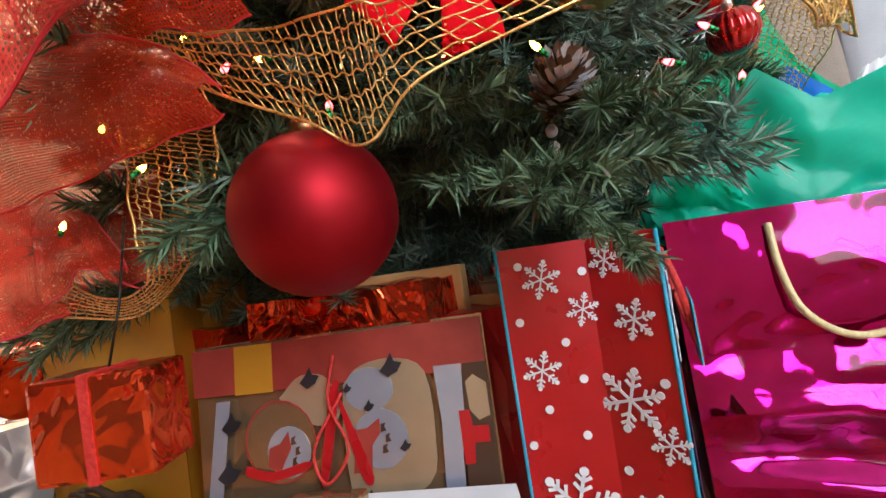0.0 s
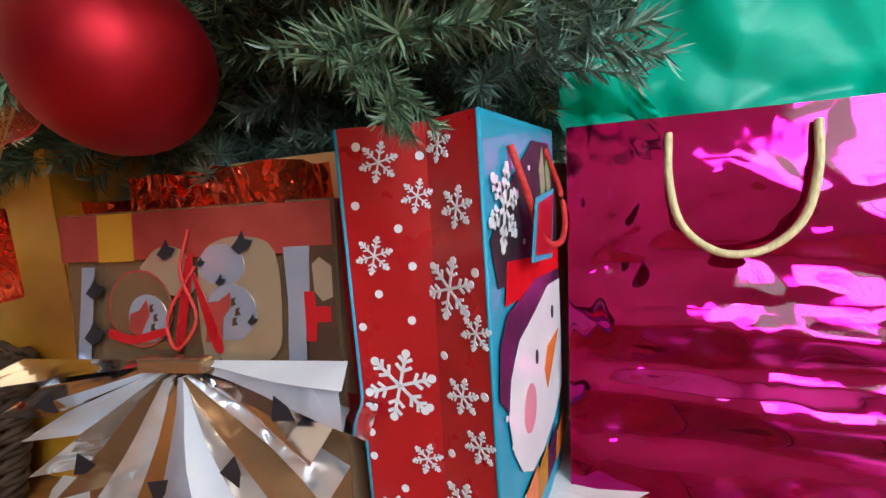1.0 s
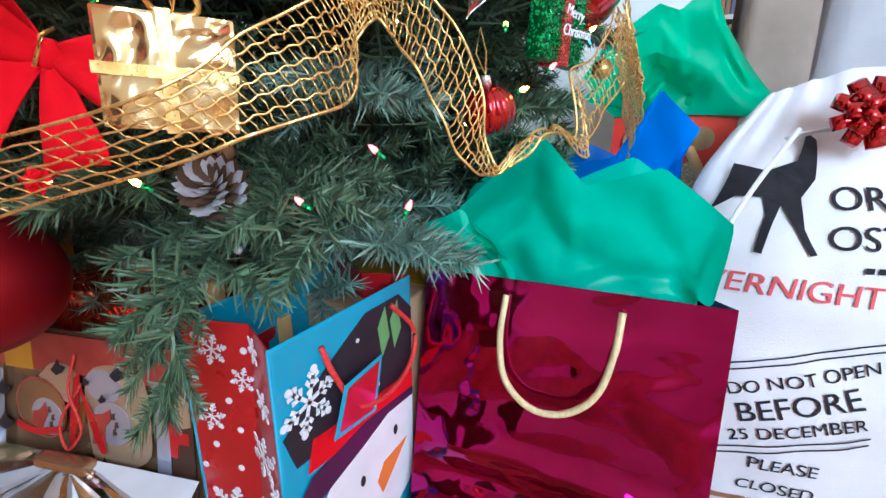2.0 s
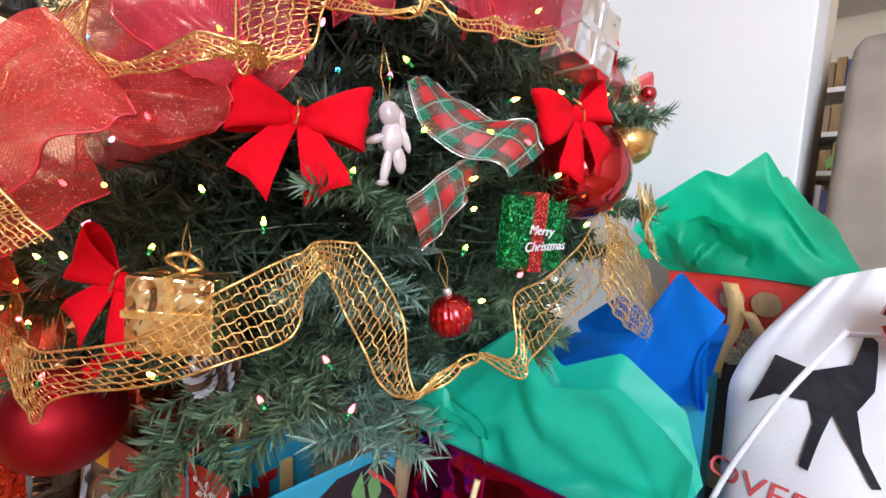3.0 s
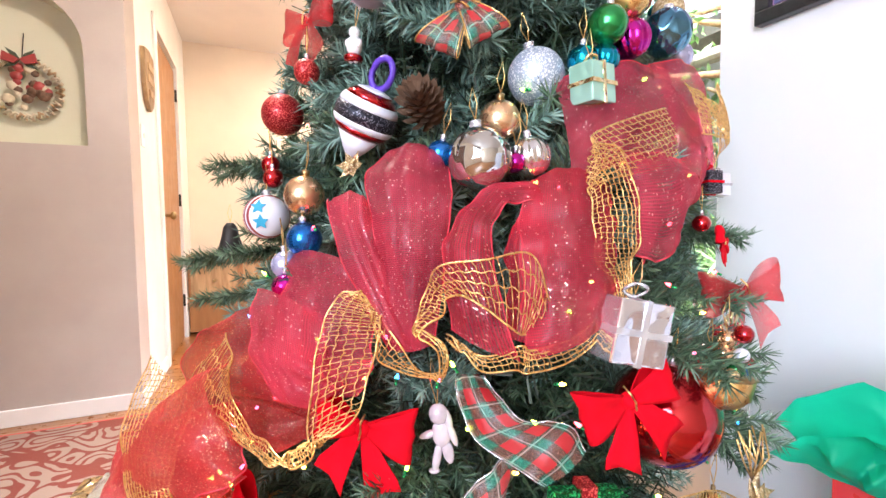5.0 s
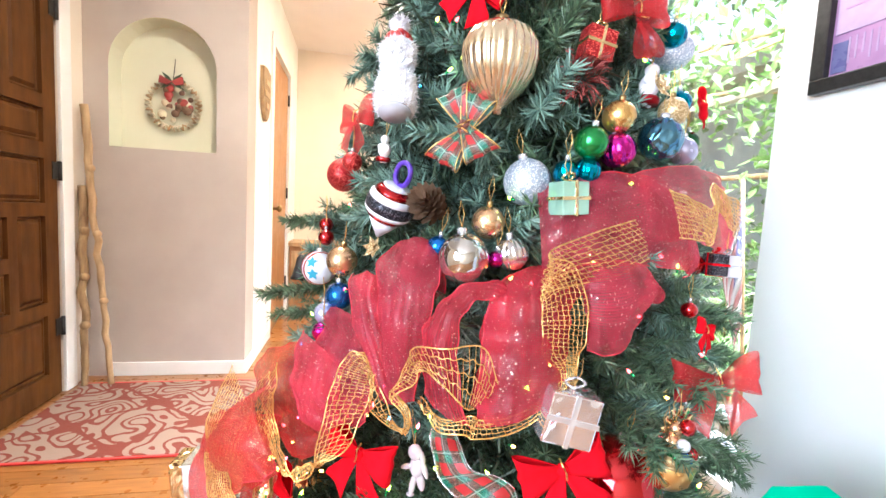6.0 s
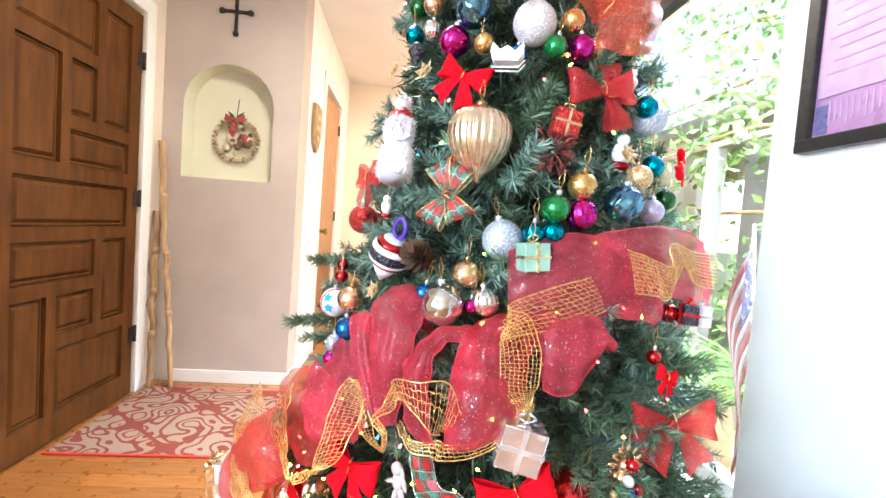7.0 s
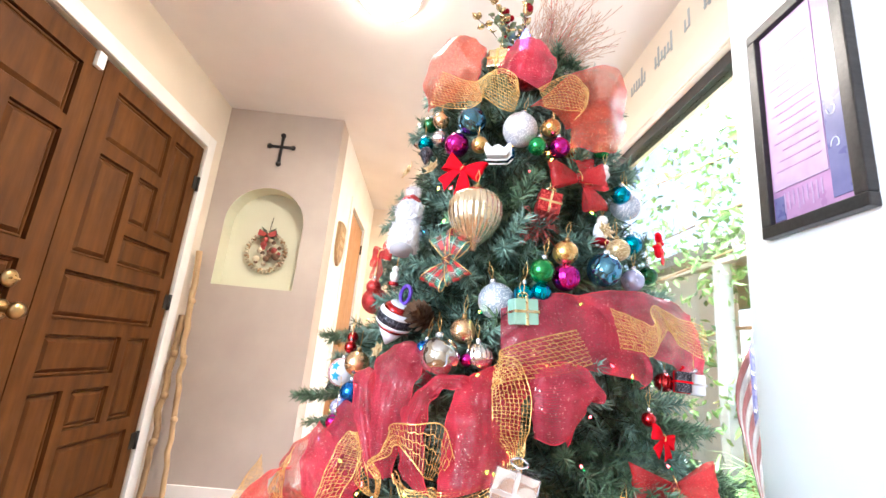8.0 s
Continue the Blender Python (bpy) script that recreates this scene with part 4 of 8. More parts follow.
leaf_cloud("leaves", blobs, 2300, 0.085, 4, vine)


hedge = thing("hedge", (2.6, 1.4, -0.05), "loose green shrubs along the patio", "shrub")
leaf_cloud("leaves", [(rnd.uniform(-0.35, 0.5), rnd.uniform(-1.2, 1.3), rnd.uniform(0.1, 1.05), 0.26) for i in range(34)], 3000, 0.075, 12, hedge, -0.2)
for i in range(9):
    tube("stem", [(0.05 * (i % 3), -1.1 + 0.26 * i, 0), (0.04, -1.1 + 0.27 * i, 0.5), (0.0, -1.15 + 0.28 * i, 0.95)], [0.012, 0.008, 0.004], BARK_WOOD, hedge, sides=5)


def grass_plant(name, at, n, length, seed, label):
    ob = thing(name, at, label, "plant", "patio plants")
    rng = random.Random(seed)
    verts, faces = [], []
    for i in range(n):
        a, L, lift = rng.uniform(0, 6.28), length * rng.uniform(0.6, 1.1), rng.uniform(0.5, 1.2)
        base = len(verts)
        for j in range(6):
            s = j / 5
            r = L * s * 0.75
            z = L * (lift * s - 0.9 * s * s) + 0.3
            w = 0.012 * (1 - s) + 0.001
            verts += [(r * math.cos(a) - w * math.sin(a), r * math.sin(a) + w * math.cos(a), z), (r * math.cos(a) + w * math.sin(a), r * math.sin(a) - w * math.cos(a), z)]
        faces += [(base + 2 * j, base + 2 * j + 1, base + 2 * j + 3, base + 2 * j + 2) for j in range(5)]
    tagged(put_mesh("blades", verts, faces, LEAF, ob), kind="stuff")
    part("pot", lathe([(0.10, 0), (0.14, 0.26), (0.15, 0.30), (0.13, 0.30)], 24), CONCRETE, ob, "", True)
    return ob


grass_plant("potted_plant", (1.85, 0.78, 0.32), 90, 0.52, 1, "arching green potted plant outside the window")
grass_plant("potted_plant", (2.05, 1.25, 0.05), 110, 0.66, 2, "arching green potted plant outside the window")
grass_plant("potted_plant", (1.95, 1.75, 0.0), 110, 0.62, 6, "arching green potted plant outside the window")
bench = thing("plant_stand", (1.85, 0.78, -0.05), "grey plant stand outside the window", "stand")
part("top", box((-0.2, -0.2, 0.34), (0.2, 0.2, 0.37), 0.004), GREY_PAINT, bench)
for a in (-0.17, 0.17):
    for b in (-0.17, 0.17):
        part("leg", box((a - 0.015, b - 0.015, 0), (a + 0.015, b + 0.015, 0.34)), GREY_PAINT, bench)

flag = thing("flag", (1.345, 0.540, 0.30), "small striped flag with a blue starred corner drooping from a stick", "flag")
tube("stick", [(0.0, 0.0, 0.0), (0.05, 0.15, 0.82)], 0.005, STICK_WOOD, flag, sides=8)


def flag_point(s, u):
    """On the drooping cloth: s down the stick, u out along the fly."""
    wave = 0.014 * math.sin(6 * u + 3 * s) * u
    return (0.048 - 0.022 * s - 0.15 * u + wave, 0.146 - 0.066 * s - 0.13 * u - wave, 0.79 - 0.36 * s - 0.20 * u * u - 0.05 * u)


for i in range(9):
    u0 = 0.45 if i < 5 else 0.0
    sheet("stripe", [[flag_point((i + d) / 9, u) for u in np.linspace(u0, 1, 9)] for d in (0, 0.5, 1)], FLAG_RED if i % 2 == 0 else FLAG_WHITE, flag, thick=0.001)
sheet("canton", [[flag_point(d * 5 / 9, u) for u in np.linspace(0, 0.45, 7)] for d in np.linspace(0, 1, 6)], ART_BLUE, flag, "blue corner", thick=0.001)
for i in range(12):
    q = Vector(flag_point(0.08 + 0.13 * (i // 3), 0.08 + 0.14 * (i % 3) + 0.05 * ((i // 3) % 2)))
    polygon("star", [(0.009 * (1 if k % 2 == 0 else 0.42) * math.sin(k * math.pi / 5), 0.009 * (1 if k % 2 == 0 else 0.42) * math.cos(k * math.pi / 5)) for k in range(10)], Matrix.Translation(q + Vector((-0.003, -0.003, 0))) @ pose(0, 0, 0, 90, 0, -48), WHITE_PRINT, flag)

# ---- armchair beyond the sack ----
chair = thing("armchair", (1.15, -0.12, 0), "grey-white linen armchair with a curved wing", "armchair")
bm = bmesh.new()
wing = [(0.0, 0.10), (0.0, 0.42), (0.012, 0.60), (0.045, 0.74), (0.11, 0.86), (0.20, 0.94), (0.34, 0.99), (0.55, 1.0), (0.55, 0.10)]
f = bm.faces.new([bm.verts.new((a, -0.06, b)) for a, b in wing])
for v in bmesh.ops.extrude_face_region(bm, geom=[f])["geom"]:
    if isinstance(v, bmesh.types.BMVert):
        v.co.y += 0.115
bmesh.ops.bevel(bm, geom=bm.edges[:], offset=0.022, segments=4, affect="EDGES", profile=0.5)
# the wing's shaded look comes from its browner colour
part("wing", bm, SHADE_LINEN, chair, "rounded linen wing with brown shade in its colour", True)
part("backrest", box((0.06, -0.62, 0.40), (0.30, -0.062, 1.0), 0.05), GREY_LINEN, chair, "", True)
part("seat", box((0.02, -0.62, 0.10), (0.50, -0.062, 0.42), 0.04), GREY_LINEN, chair, "", True)
for a in (0.06, 0.48):
    for b in (-0.56, -0.02):
        part("leg", lathe([(0.016, 0), (0.022, 0.12)], 10), BARK_WOOD, chair).location = (a, b, 0)

# ---- the Christmas tree ----
AXIS = Vector((0.645, 0.545, 0))


def tree_radius(z):
    return max(0.556 - 0.195 * z, 0.02)


def on_tree(angle, z, out=0.0):
    """A place on the tree's outer skin and the way it faces there."""
    a = radians(angle)
    way = Vector((math.cos(a), math.sin(a), 0))
    return AXIS + way * (tree_radius(z) + out) + Vector((0, 0, z)), way


def facing(p, way, lean=0.0, roll=0.0):
    """A frame at p whose -y axis faces the given way, leaning back and rolled by degrees."""
    yaw = math.degrees(math.atan2(way.y, way.x)) + 90
    return pose(*p, 0, 0, yaw) @ pose(0, 0, 0, -lean, 0, 0) @ pose(0, 0, 0, 0, roll, 0)


def branch_mesh(name, length, seed, material):
    """An artificial fir branch along +x: a wire stem with bottle-brush tips of flat needles."""
    rng = np.random.default_rng(seed)
    verts, faces = [], []

    def stem(a, b, r):
        v, f = tube_data([a, (np.array(a) + b) / 2, b], [r, r * 0.8, r * 0.5], 4)
        k = len(verts)
        verts.extend(v)
        faces.extend([tuple(i + k for i in q) for q in f])

    def tip(a, b, count, nl):
        a, b = np.array(a), np.array(b)
        d = (b - a) / np.linalg.norm(b - a)
        s = np.cross(d, (0.2, 0.1, 0.95))
        s /= np.linalg.norm(s)
        u = np.cross(s, d)
        for i in range(count):
            f = rng.uniform(0, 1)
            an = rng.uniform(0, 2 * math.pi)
            o = a + (b - a) * f
            w = s * math.cos(an) + u * math.sin(an)
            dirn = d * rng.uniform(0.45, 1.0) + w * rng.uniform(0.6, 1.0)
            dirn /= np.linalg.norm(dirn)
            L = nl * rng.uniform(0.65, 1.1) * (1.0 - 0.3 * f)
            side = np.cross(dirn, rng.normal(0, 1, 3))
            side /= np.linalg.norm(side)
            bend = rng.normal(0, 0.10, 3) * L
            k = len(verts)
            h = 0.0009
            verts.extend([o - side * h, o + side * h, o + dirn * L * 0.6 + side * h * 0.9 + bend * 0.3, o + dirn * L * 0.6 - side * h * 0.9 + bend * 0.3, o + dirn * L + bend])
            faces.extend([(k, k + 1, k + 2, k + 3), (k + 3, k + 2, k + 4)])

    sag = lambda x: -0.04 * (x / max(length, 0.1)) ** 2 * length
    end = (length, 0, sag(length))
    stem((0, 0, 0), np.array((length * 0.6, 0, sag(length * 0.6))), 0.003)
    stem((length * 0.6, 0, sag(length * 0.6)), np.array(end), 0.0018)
    tip((length * 0.68, 0, sag(length * 0.68)), end, 230, 0.033)
    x = max(length * 0.12, 0.03)
    side = 1
    while x < length * 0.93:
        reach = min(0.13, 0.05 + 0.35 * (length - x))
        o = np.array((x, 0, sag(x)))
        e = o + np.array((reach * rng.uniform(0.55, 0.85), side * reach * rng.uniform(0.45, 0.75), rng.uniform(-0.03, 0.035)))
        stem(o, e, 0.0014)
        tip(o + (e - o) * 0.05, e, 150, 0.031)
        side = -side
        x += rng.uniform(0.020, 0.034)
    me = bpy.data.meshes.new(name)
    me.from_pydata([tuple(v) for v in verts], [], faces)
    me.materials.append(material)
    return me


tree = thing("christmas_tree", AXIS, "green artificial Christmas tree covered with ornaments and ribbons", "christmas tree")
part("trunk", lathe([(0.03, 0.05), (0.026, 0.8), (0.016, 1.5), (0.010, 1.72)], 12), BARK_WOOD, tree, "", True)
part("stand", lathe([(0.17, 0.02), (0.17, 0.05), (0.05, 0.09), (0.045, 0.16)], 20), IRON, tree, "dark metal tree stand", True)
LENGTHS = (0.52, 0.46, 0.40, 0.34, 0.28, 0.22, 0.15)
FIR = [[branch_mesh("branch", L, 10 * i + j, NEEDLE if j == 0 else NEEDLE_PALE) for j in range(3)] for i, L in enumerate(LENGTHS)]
rnd = random.Random(21)
count = 0
z = 0.43
while z < 1.66:
    r = min(tree_radius(z) - 0.01, 0.06 + 0.62 * (2.02 - z))
    n = max(5, int(4 + (6.5 if z < 0.74 else 16.0) * r / 0.5))
    if count + n > 292:
        break
    for i in range(n):
        a = 360 * (i + rnd.uniform(-0.25, 0.25)) / n + z * 700
        want = r + rnd.uniform(-0.05, 0.025)
        kind = min(range(len(LENGTHS)), key=lambda q: abs(LENGTHS[q] - want))
        # low branches lean to the dark tone: shade put into needle colour
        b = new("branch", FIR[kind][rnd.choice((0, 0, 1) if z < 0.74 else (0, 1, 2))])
        b.parent = tree
        wide = (1.0 if z < 0.74 else 1.3) * want / LENGTHS[kind]
        b.matrix_basis = pose(0, 0, z + rnd.uniform(-0.025, 0.025) - 0.02 * want, rnd.uniform(-40, 40), rnd.uniform(-12, 8), a) @ Matrix.Diagonal((want / LENGTHS[kind], wide, wide, 1))
        count += 1
    z += 0.064
# a few branches that stand out of the outline, drooping or reaching further than their neighbours
for tip_at, rise in (((0.150, 0.541, 0.829), 0.02), ((0.155, 0.745, 0.743), 0.03), ((0.190, 0.558, 0.969), 0.0), ((0.830, 0.125, 0.780), 0.03), ((0.820, 0.085, 0.618), 0.02), ((0.72, 0.055, 0.729), 0.02), ((0.243, 0.243, 0.385), 0.13), ((0.30, 0.21, 0.44), 0.08), ((0.235, 0.33, 0.45), 0.08), ((0.93, 0.20, 0.86), 0.0), ((0.97, 0.27, 0.70), 0.0),
                     ((1.09, 0.39, 0.741), 0.02), ((1.05, 0.30, 0.765), 0.02), ((1.12, 0.40, 0.613), 0.02), ((1.11, 0.52, 0.66), 0.02), ((1.0, 0.22, 0.62), 0.02), ((1.07, 0.32, 0.55), 0.02), ((1.13, 0.56, 0.52), 0.02), ((1.06, 0.47, 0.84), 0.02)):
    d = Vector(tip_at) - (AXIS + Vector((0, 0, tip_at[2] + rise)))
    b = new("branch", FIR[0][0])
    b.parent = tree
    b.matrix_basis = Matrix.Translation((0, 0, tip_at[2] + rise)) @ d.to_track_quat("X", "Z").to_matrix().to_4x4() @ Matrix.Scale(d.length / LENGTHS[0], 4)
# low sweeping branches that close the shade under the tree
for i in range(22):
    a = -50 + 215 * i / 22 + rnd.uniform(-4, 4)
    b = new("branch", rnd.choice(FIR[i % 3]))
    b.parent = tree
    b.matrix_basis = pose(0, 0, rnd.uniform(0.34, 0.44), rnd.uniform(-40, 40), rnd.uniform(2, 22), a)
for i in range(14):
    b = new("branch", rnd.choice(FIR[3 + i % 2]))
    b.parent = tree
    b.matrix_basis = pose(0, 0, rnd.uniform(0.35, 0.42), rnd.uniform(-40, 40), rnd.uniform(-4, 10), 165 + 145 * i / 14)

# a sprig that droops in front of the snowflake bag
for a, e in (((0.287, 0.292, 0.405), (0.234, 0.237, 0.318)), ((0.280, 0.310, 0.400), (0.246, 0.262, 0.345))):
    d = Vector(e) - Vector(a)
    b = new("branch", FIR[6][0])
    b.parent = tree
    b.matrix_basis = Matrix.Translation(Vector(a) - AXIS) @ d.to_track_quat("X", "Z").to_matrix().to_4x4() @ Matrix.Diagonal((d.length / LENGTHS[6], 0.38, 0.38, 1))

# dense inner growth that shuts out light from behind, its colour darkened as shade
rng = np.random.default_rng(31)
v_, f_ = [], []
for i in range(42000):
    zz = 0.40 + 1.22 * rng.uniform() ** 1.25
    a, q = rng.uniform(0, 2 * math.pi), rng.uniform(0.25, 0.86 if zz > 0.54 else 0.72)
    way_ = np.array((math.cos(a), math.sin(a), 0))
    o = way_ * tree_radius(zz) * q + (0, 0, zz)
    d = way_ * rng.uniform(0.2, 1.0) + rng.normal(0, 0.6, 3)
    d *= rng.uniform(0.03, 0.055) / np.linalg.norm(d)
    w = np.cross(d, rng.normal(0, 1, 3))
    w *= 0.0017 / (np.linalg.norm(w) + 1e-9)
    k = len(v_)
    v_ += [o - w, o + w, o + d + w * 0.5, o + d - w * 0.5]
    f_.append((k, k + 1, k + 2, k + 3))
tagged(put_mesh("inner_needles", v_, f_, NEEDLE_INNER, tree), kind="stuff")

for i in range(12):
    b = new("branch", rnd.choice(FIR[i % 2]))
    b.parent = tree
    b.matrix_basis = pose(0, 0, 0.41 + 0.016 * i, rnd.uniform(-40, 40), rnd.uniform(-10, -1), 146 + (i * 17) % 44)

skirt = thing("tree_skirt", AXIS, "white felt tree skirt on the floor under the presents", "tree skirt")
rng = random.Random(2)
bm = bmesh.new()
rings = []
for r in (0.05, 0.2, 0.33, 0.44):
    rings.append([bm.verts.new((r * (1 + 0.03 * math.sin(9 * a)) * math.cos(a), r * (1 + 0.03 * math.sin(9 * a)) * math.sin(a), 0.006 + 0.006 * math.sin(13 * a + r * 20))) for a in [2 * math.pi * i / 72 for i in range(72)]])
for lo, hi in zip(rings, rings[1:]):
    for i in range(72):
        bm.faces.new((lo[i], lo[(i + 1) % 72], hi[(i + 1) % 72], hi[i]))
part("cloth", bm, WHITE_FELT, skirt, "", True)


# ---- ribbons ----
def band(pairs, n, m, bulge=0.0, ruffle=0.0, seed=0, pleat=0.0):
    """A strip between two edges given as pairs of points: (n, m, 3) points, arched across and ruffled along its rims."""
    flat = curve_through([(*a, *b) for a, b in pairs], n)
    a, b = flat[:, :3], flat[:, 3:]
    rng = np.random.default_rng(seed)
    ph = rng.uniform(0, 6.28, 4)
    along = np.gradient((a + b) / 2, axis=0)
    nor = np.cross(along, b - a)
    nor /= np.linalg.norm(nor, axis=1, keepdims=True) + 1e-9
    mid = (a + b) / 2 - np.array(AXIS)
    flip = np.sign((nor[:, :2] * mid[:, :2]).sum(axis=1, keepdims=True))
    nor = nor * np.where(flip == 0, 1, flip)
    s = np.linspace(0, 1, n)
    grid = np.zeros((n, m, 3))
    for j in range(m):
        v = j / (m - 1)
        p = a + (b - a) * v + nor * bulge * 4 * v * (1 - v)
        rim = abs(2 * v - 1) ** 2
        wave = np.sin(s * n * 0.40 + ph[0] + 2 * v) + 0.6 * np.sin(s * n * 0.21 + ph[1] - 3 * v) + 0.5 * np.sin(v * 17 + ph[2] + 3 * np.sin(s * 5 + ph[3]))
        crease = np.abs(np.sin(v * 13 + ph[1] + 1.6 * np.sin(s * 4 + ph[2]))) + 0.6 * np.abs(np.sin(v * 23 - ph[3] + 2.1 * np.sin(s * 3 + ph[0])))
        grid[:, j] = p + nor * (ruffle * (0.35 + 0.65 * rim) * wave + pleat * (crease - 0.8))[:, None]
    return grid - np.array(AXIS)


def gauze(name, pairs, material, parent, bulge=0.02, ruffle=0.0035, seed=0):
    g = band(pairs, 16 * len(pairs), 36, bulge, ruffle, seed, 0.0015)
    ob = sheet(name, g, material, parent)
    for j in (0, 35):
        tube("hem", [tuple(p) for p in g[:, j]], 0.0009, RED_HEM, ob, sides=4)
    return ob


def lattice(name, pairs, parent, step=0.0058, bulge=0.004, seed=0, wire=0.00060, lift=0.0):
    """Openwork gold ribbon: wires along it that meet and part, tied by short cross threads, between two firmer edges."""
    pre = band(pairs, 40 * len(pairs), 3, bulge, 0.0, seed)
    length = np.linalg.norm(np.diff(pre[:, 1], axis=0), axis=1).sum()
    lanes = int(min(max(np.percentile(np.linalg.norm(pre[:, 2] - pre[:, 0], axis=1), 40) / 0.0054, 4), 13))
    n = max(int(length / step) * 2, 12)
    g = band(pairs, n + 1, 33, bulge, 0.0012, seed)
    outward = g * (1, 1, 0)
    g = g + outward / np.linalg.norm(outward, axis=2, keepdims=True) * lift
    verts, faces = [], []
    rng = np.random.default_rng(seed)

    def thread(points, r, sides=4):
        v, f = tube_data(points, r, sides)
        k = len(verts)
        verts.extend(v)
        faces.extend([tuple(i + k for i in q) for q in f])

    width = 32
    at = lambda i, c: g[i, int(min(max(round(c * width), 0), width))]
    for lane in range(lanes + 1):
        c = lane / lanes
        rim = lane in (0, lanes)
        pts = []
        for i in range(n + 1):
            sway = 0 if rim else (0.10 / lanes) * (1 if ((i // 2) + lane) % 2 else -1) * (1 if i % 2 == 0 else 0.3)
            q = c + sway
            j = min(max(q * width, 0), width - 1e-6)
            k, f = int(j), j - int(j)
            pts.append(g[i, k] * (1 - f) + g[i, k + 1] * f)
        thread(pts, wire * (1.7 if rim else 1.0))
    for lane in range(lanes):
        for i in range(lane % 2, n, 2):
            if rng.uniform() < 0.92:
                a, b = at(i, lane / lanes), at(min(i + 1, n), (lane + 1) / lanes)
                thread([a, (a + b) / 2 + rng.normal(0, 0.0006, 3), b], wire * 0.85, 3)
    for q in range(int(n * lanes * 0.24)):
        o = g[rng.integers(0, n), rng.integers(0, 33)]
        a, b = rng.normal(0, 1, (2, 3))
        a *= 0.0015 / np.linalg.norm(a)
        b *= 0.0010 / np.linalg.norm(b)
        k = len(verts)
        verts.extend([o - a, o + b, o + a, o - b])
        faces.append((k, k + 1, k + 2, k + 3))
    return put_mesh(name, verts, faces, GOLD_THREAD, parent, "", True)


gold_ribbon = thing("gold_ribbon", AXIS, "openwork gold wire ribbon winding round the tree", "ribbon")
lattice("strand", (
    ((0.175, 0.538, 0.542), (0.198, 0.592, 0.544)), ((0.171, 0.493, 0.506), (0.176, 0.496, 0.484)), ((0.173, 0.448, 0.485), (0.176, 0.440, 0.448)),
    ((0.180, 0.395, 0.473), (0.185, 0.387, 0.419)), ((0.190, 0.353, 0.473), (0.193, 0.357, 0.401)), ((0.198, 0.324, 0.470), (0.207, 0.321, 0.432)),
    ((0.246, 0.229, 0.496), (0.251, 0.221, 0.464)), ((0.286, 0.200, 0.528), (0.286, 0.181, 0.484)), ((0.320, 0.180, 0.550), (0.322, 0.165, 0.498)),
    ((0.336, 0.175, 0.557), (0.337, 0.173, 0.528)), ((0.347, 0.175, 0.564), (0.349, 0.167, 0.543)), ((0.364, 0.149, 0.565), (0.348, 0.153, 0.532))), gold_ribbon, seed=1)
lattice("strand", (
    ((0.364, 0.149, 0.565), (0.348, 0.153, 0.532)), ((0.372, 0.130, 0.544), (0.351, 0.139, 0.513)), ((0.383, 0.116, 0.513), (0.359, 0.128, 0.489)),
    ((0.384, 0.111, 0.481), (0.367, 0.118, 0.465)), ((0.388, 0.103, 0.459), (0.386, 0.109, 0.453)), ((0.404, 0.097, 0.470), (0.403, 0.090, 0.465)),
    ((0.432, 0.085, 0.481), (0.424, 0.078, 0.482)), ((0.464, 0.071, 0.478), (0.462, 0.063, 0.462)), ((0.474, 0.082, 0.521), (0.478, 0.065, 0.474)),
    ((0.515, 0.077, 0.536), (0.515, 0.063, 0.493)), ((0.568, 0.075, 0.563), (0.565, 0.057, 0.519)), ((0.613, 0.076, 0.594), (0.549, 0.043, 0.536))), gold_ribbon, seed=2)
lattice("strand", (
    ((0.613, 0.076, 0.594), (0.549, 0.043, 0.536)), ((0.718, 0.086, 0.568), (0.584, 0.039, 0.496)), ((0.821, 0.079, 0.477), (0.760, 0.067, 0.431))), gold_ribbon, seed=3)
lattice("strand", (
    ((0.223, 0.335, 0.742), (0.138, 0.497, 0.601)), ((0.231, 0.275, 0.726), (0.181, 0.328, 0.635)), ((0.227, 0.279, 0.696), (0.223, 0.248, 0.663)),
    ((0.246, 0.221, 0.676), (0.241, 0.209, 0.667)), ((0.261, 0.163, 0.686), (0.263, 0.157, 0.670)), ((0.278, 0.130, 0.677), (0.276, 0.159, 0.678)),
    ((0.294, 0.144, 0.681), (0.289, 0.161, 0.679)), ((0.294, 0.184, 0.677), (0.327, 0.158, 0.692)), ((0.304, 0.216, 0.727), (0.349, 0.175, 0.728)),
    ((0.317, 0.228, 0.767), (0.361, 0.187, 0.760)), ((0.331, 0.222, 0.794), (0.364, 0.188, 0.776)), ((0.351, 0.211, 0.798), (0.368, 0.194, 0.764))), gold_ribbon, seed=4)
lattice("strand", (
    ((0.351, 0.211, 0.798), (0.368, 0.194, 0.764)), ((0.374, 0.176, 0.756), (0.357, 0.185, 0.740)), ((0.386, 0.149, 0.733), (0.369, 0.161, 0.732)),
    ((0.400, 0.124, 0.736), (0.393, 0.127, 0.731)), ((0.400, 0.123, 0.761), (0.394, 0.121, 0.755)), ((0.384, 0.148, 0.772), (0.380, 0.132, 0.770)),
    ((0.396, 0.167, 0.784), (0.404, 0.138, 0.782)), ((0.403, 0.162, 0.809), (0.413, 0.147, 0.795)), ((0.408, 0.145, 0.826), (0.423, 0.131, 0.799)),
    ((0.441, 0.123, 0.831), (0.439, 0.115, 0.788)), ((0.481, 0.112, 0.835), (0.462, 0.106, 0.768)), ((0.502, 0.111, 0.791), (0.474, 0.111, 0.764))), gold_ribbon, seed=5)
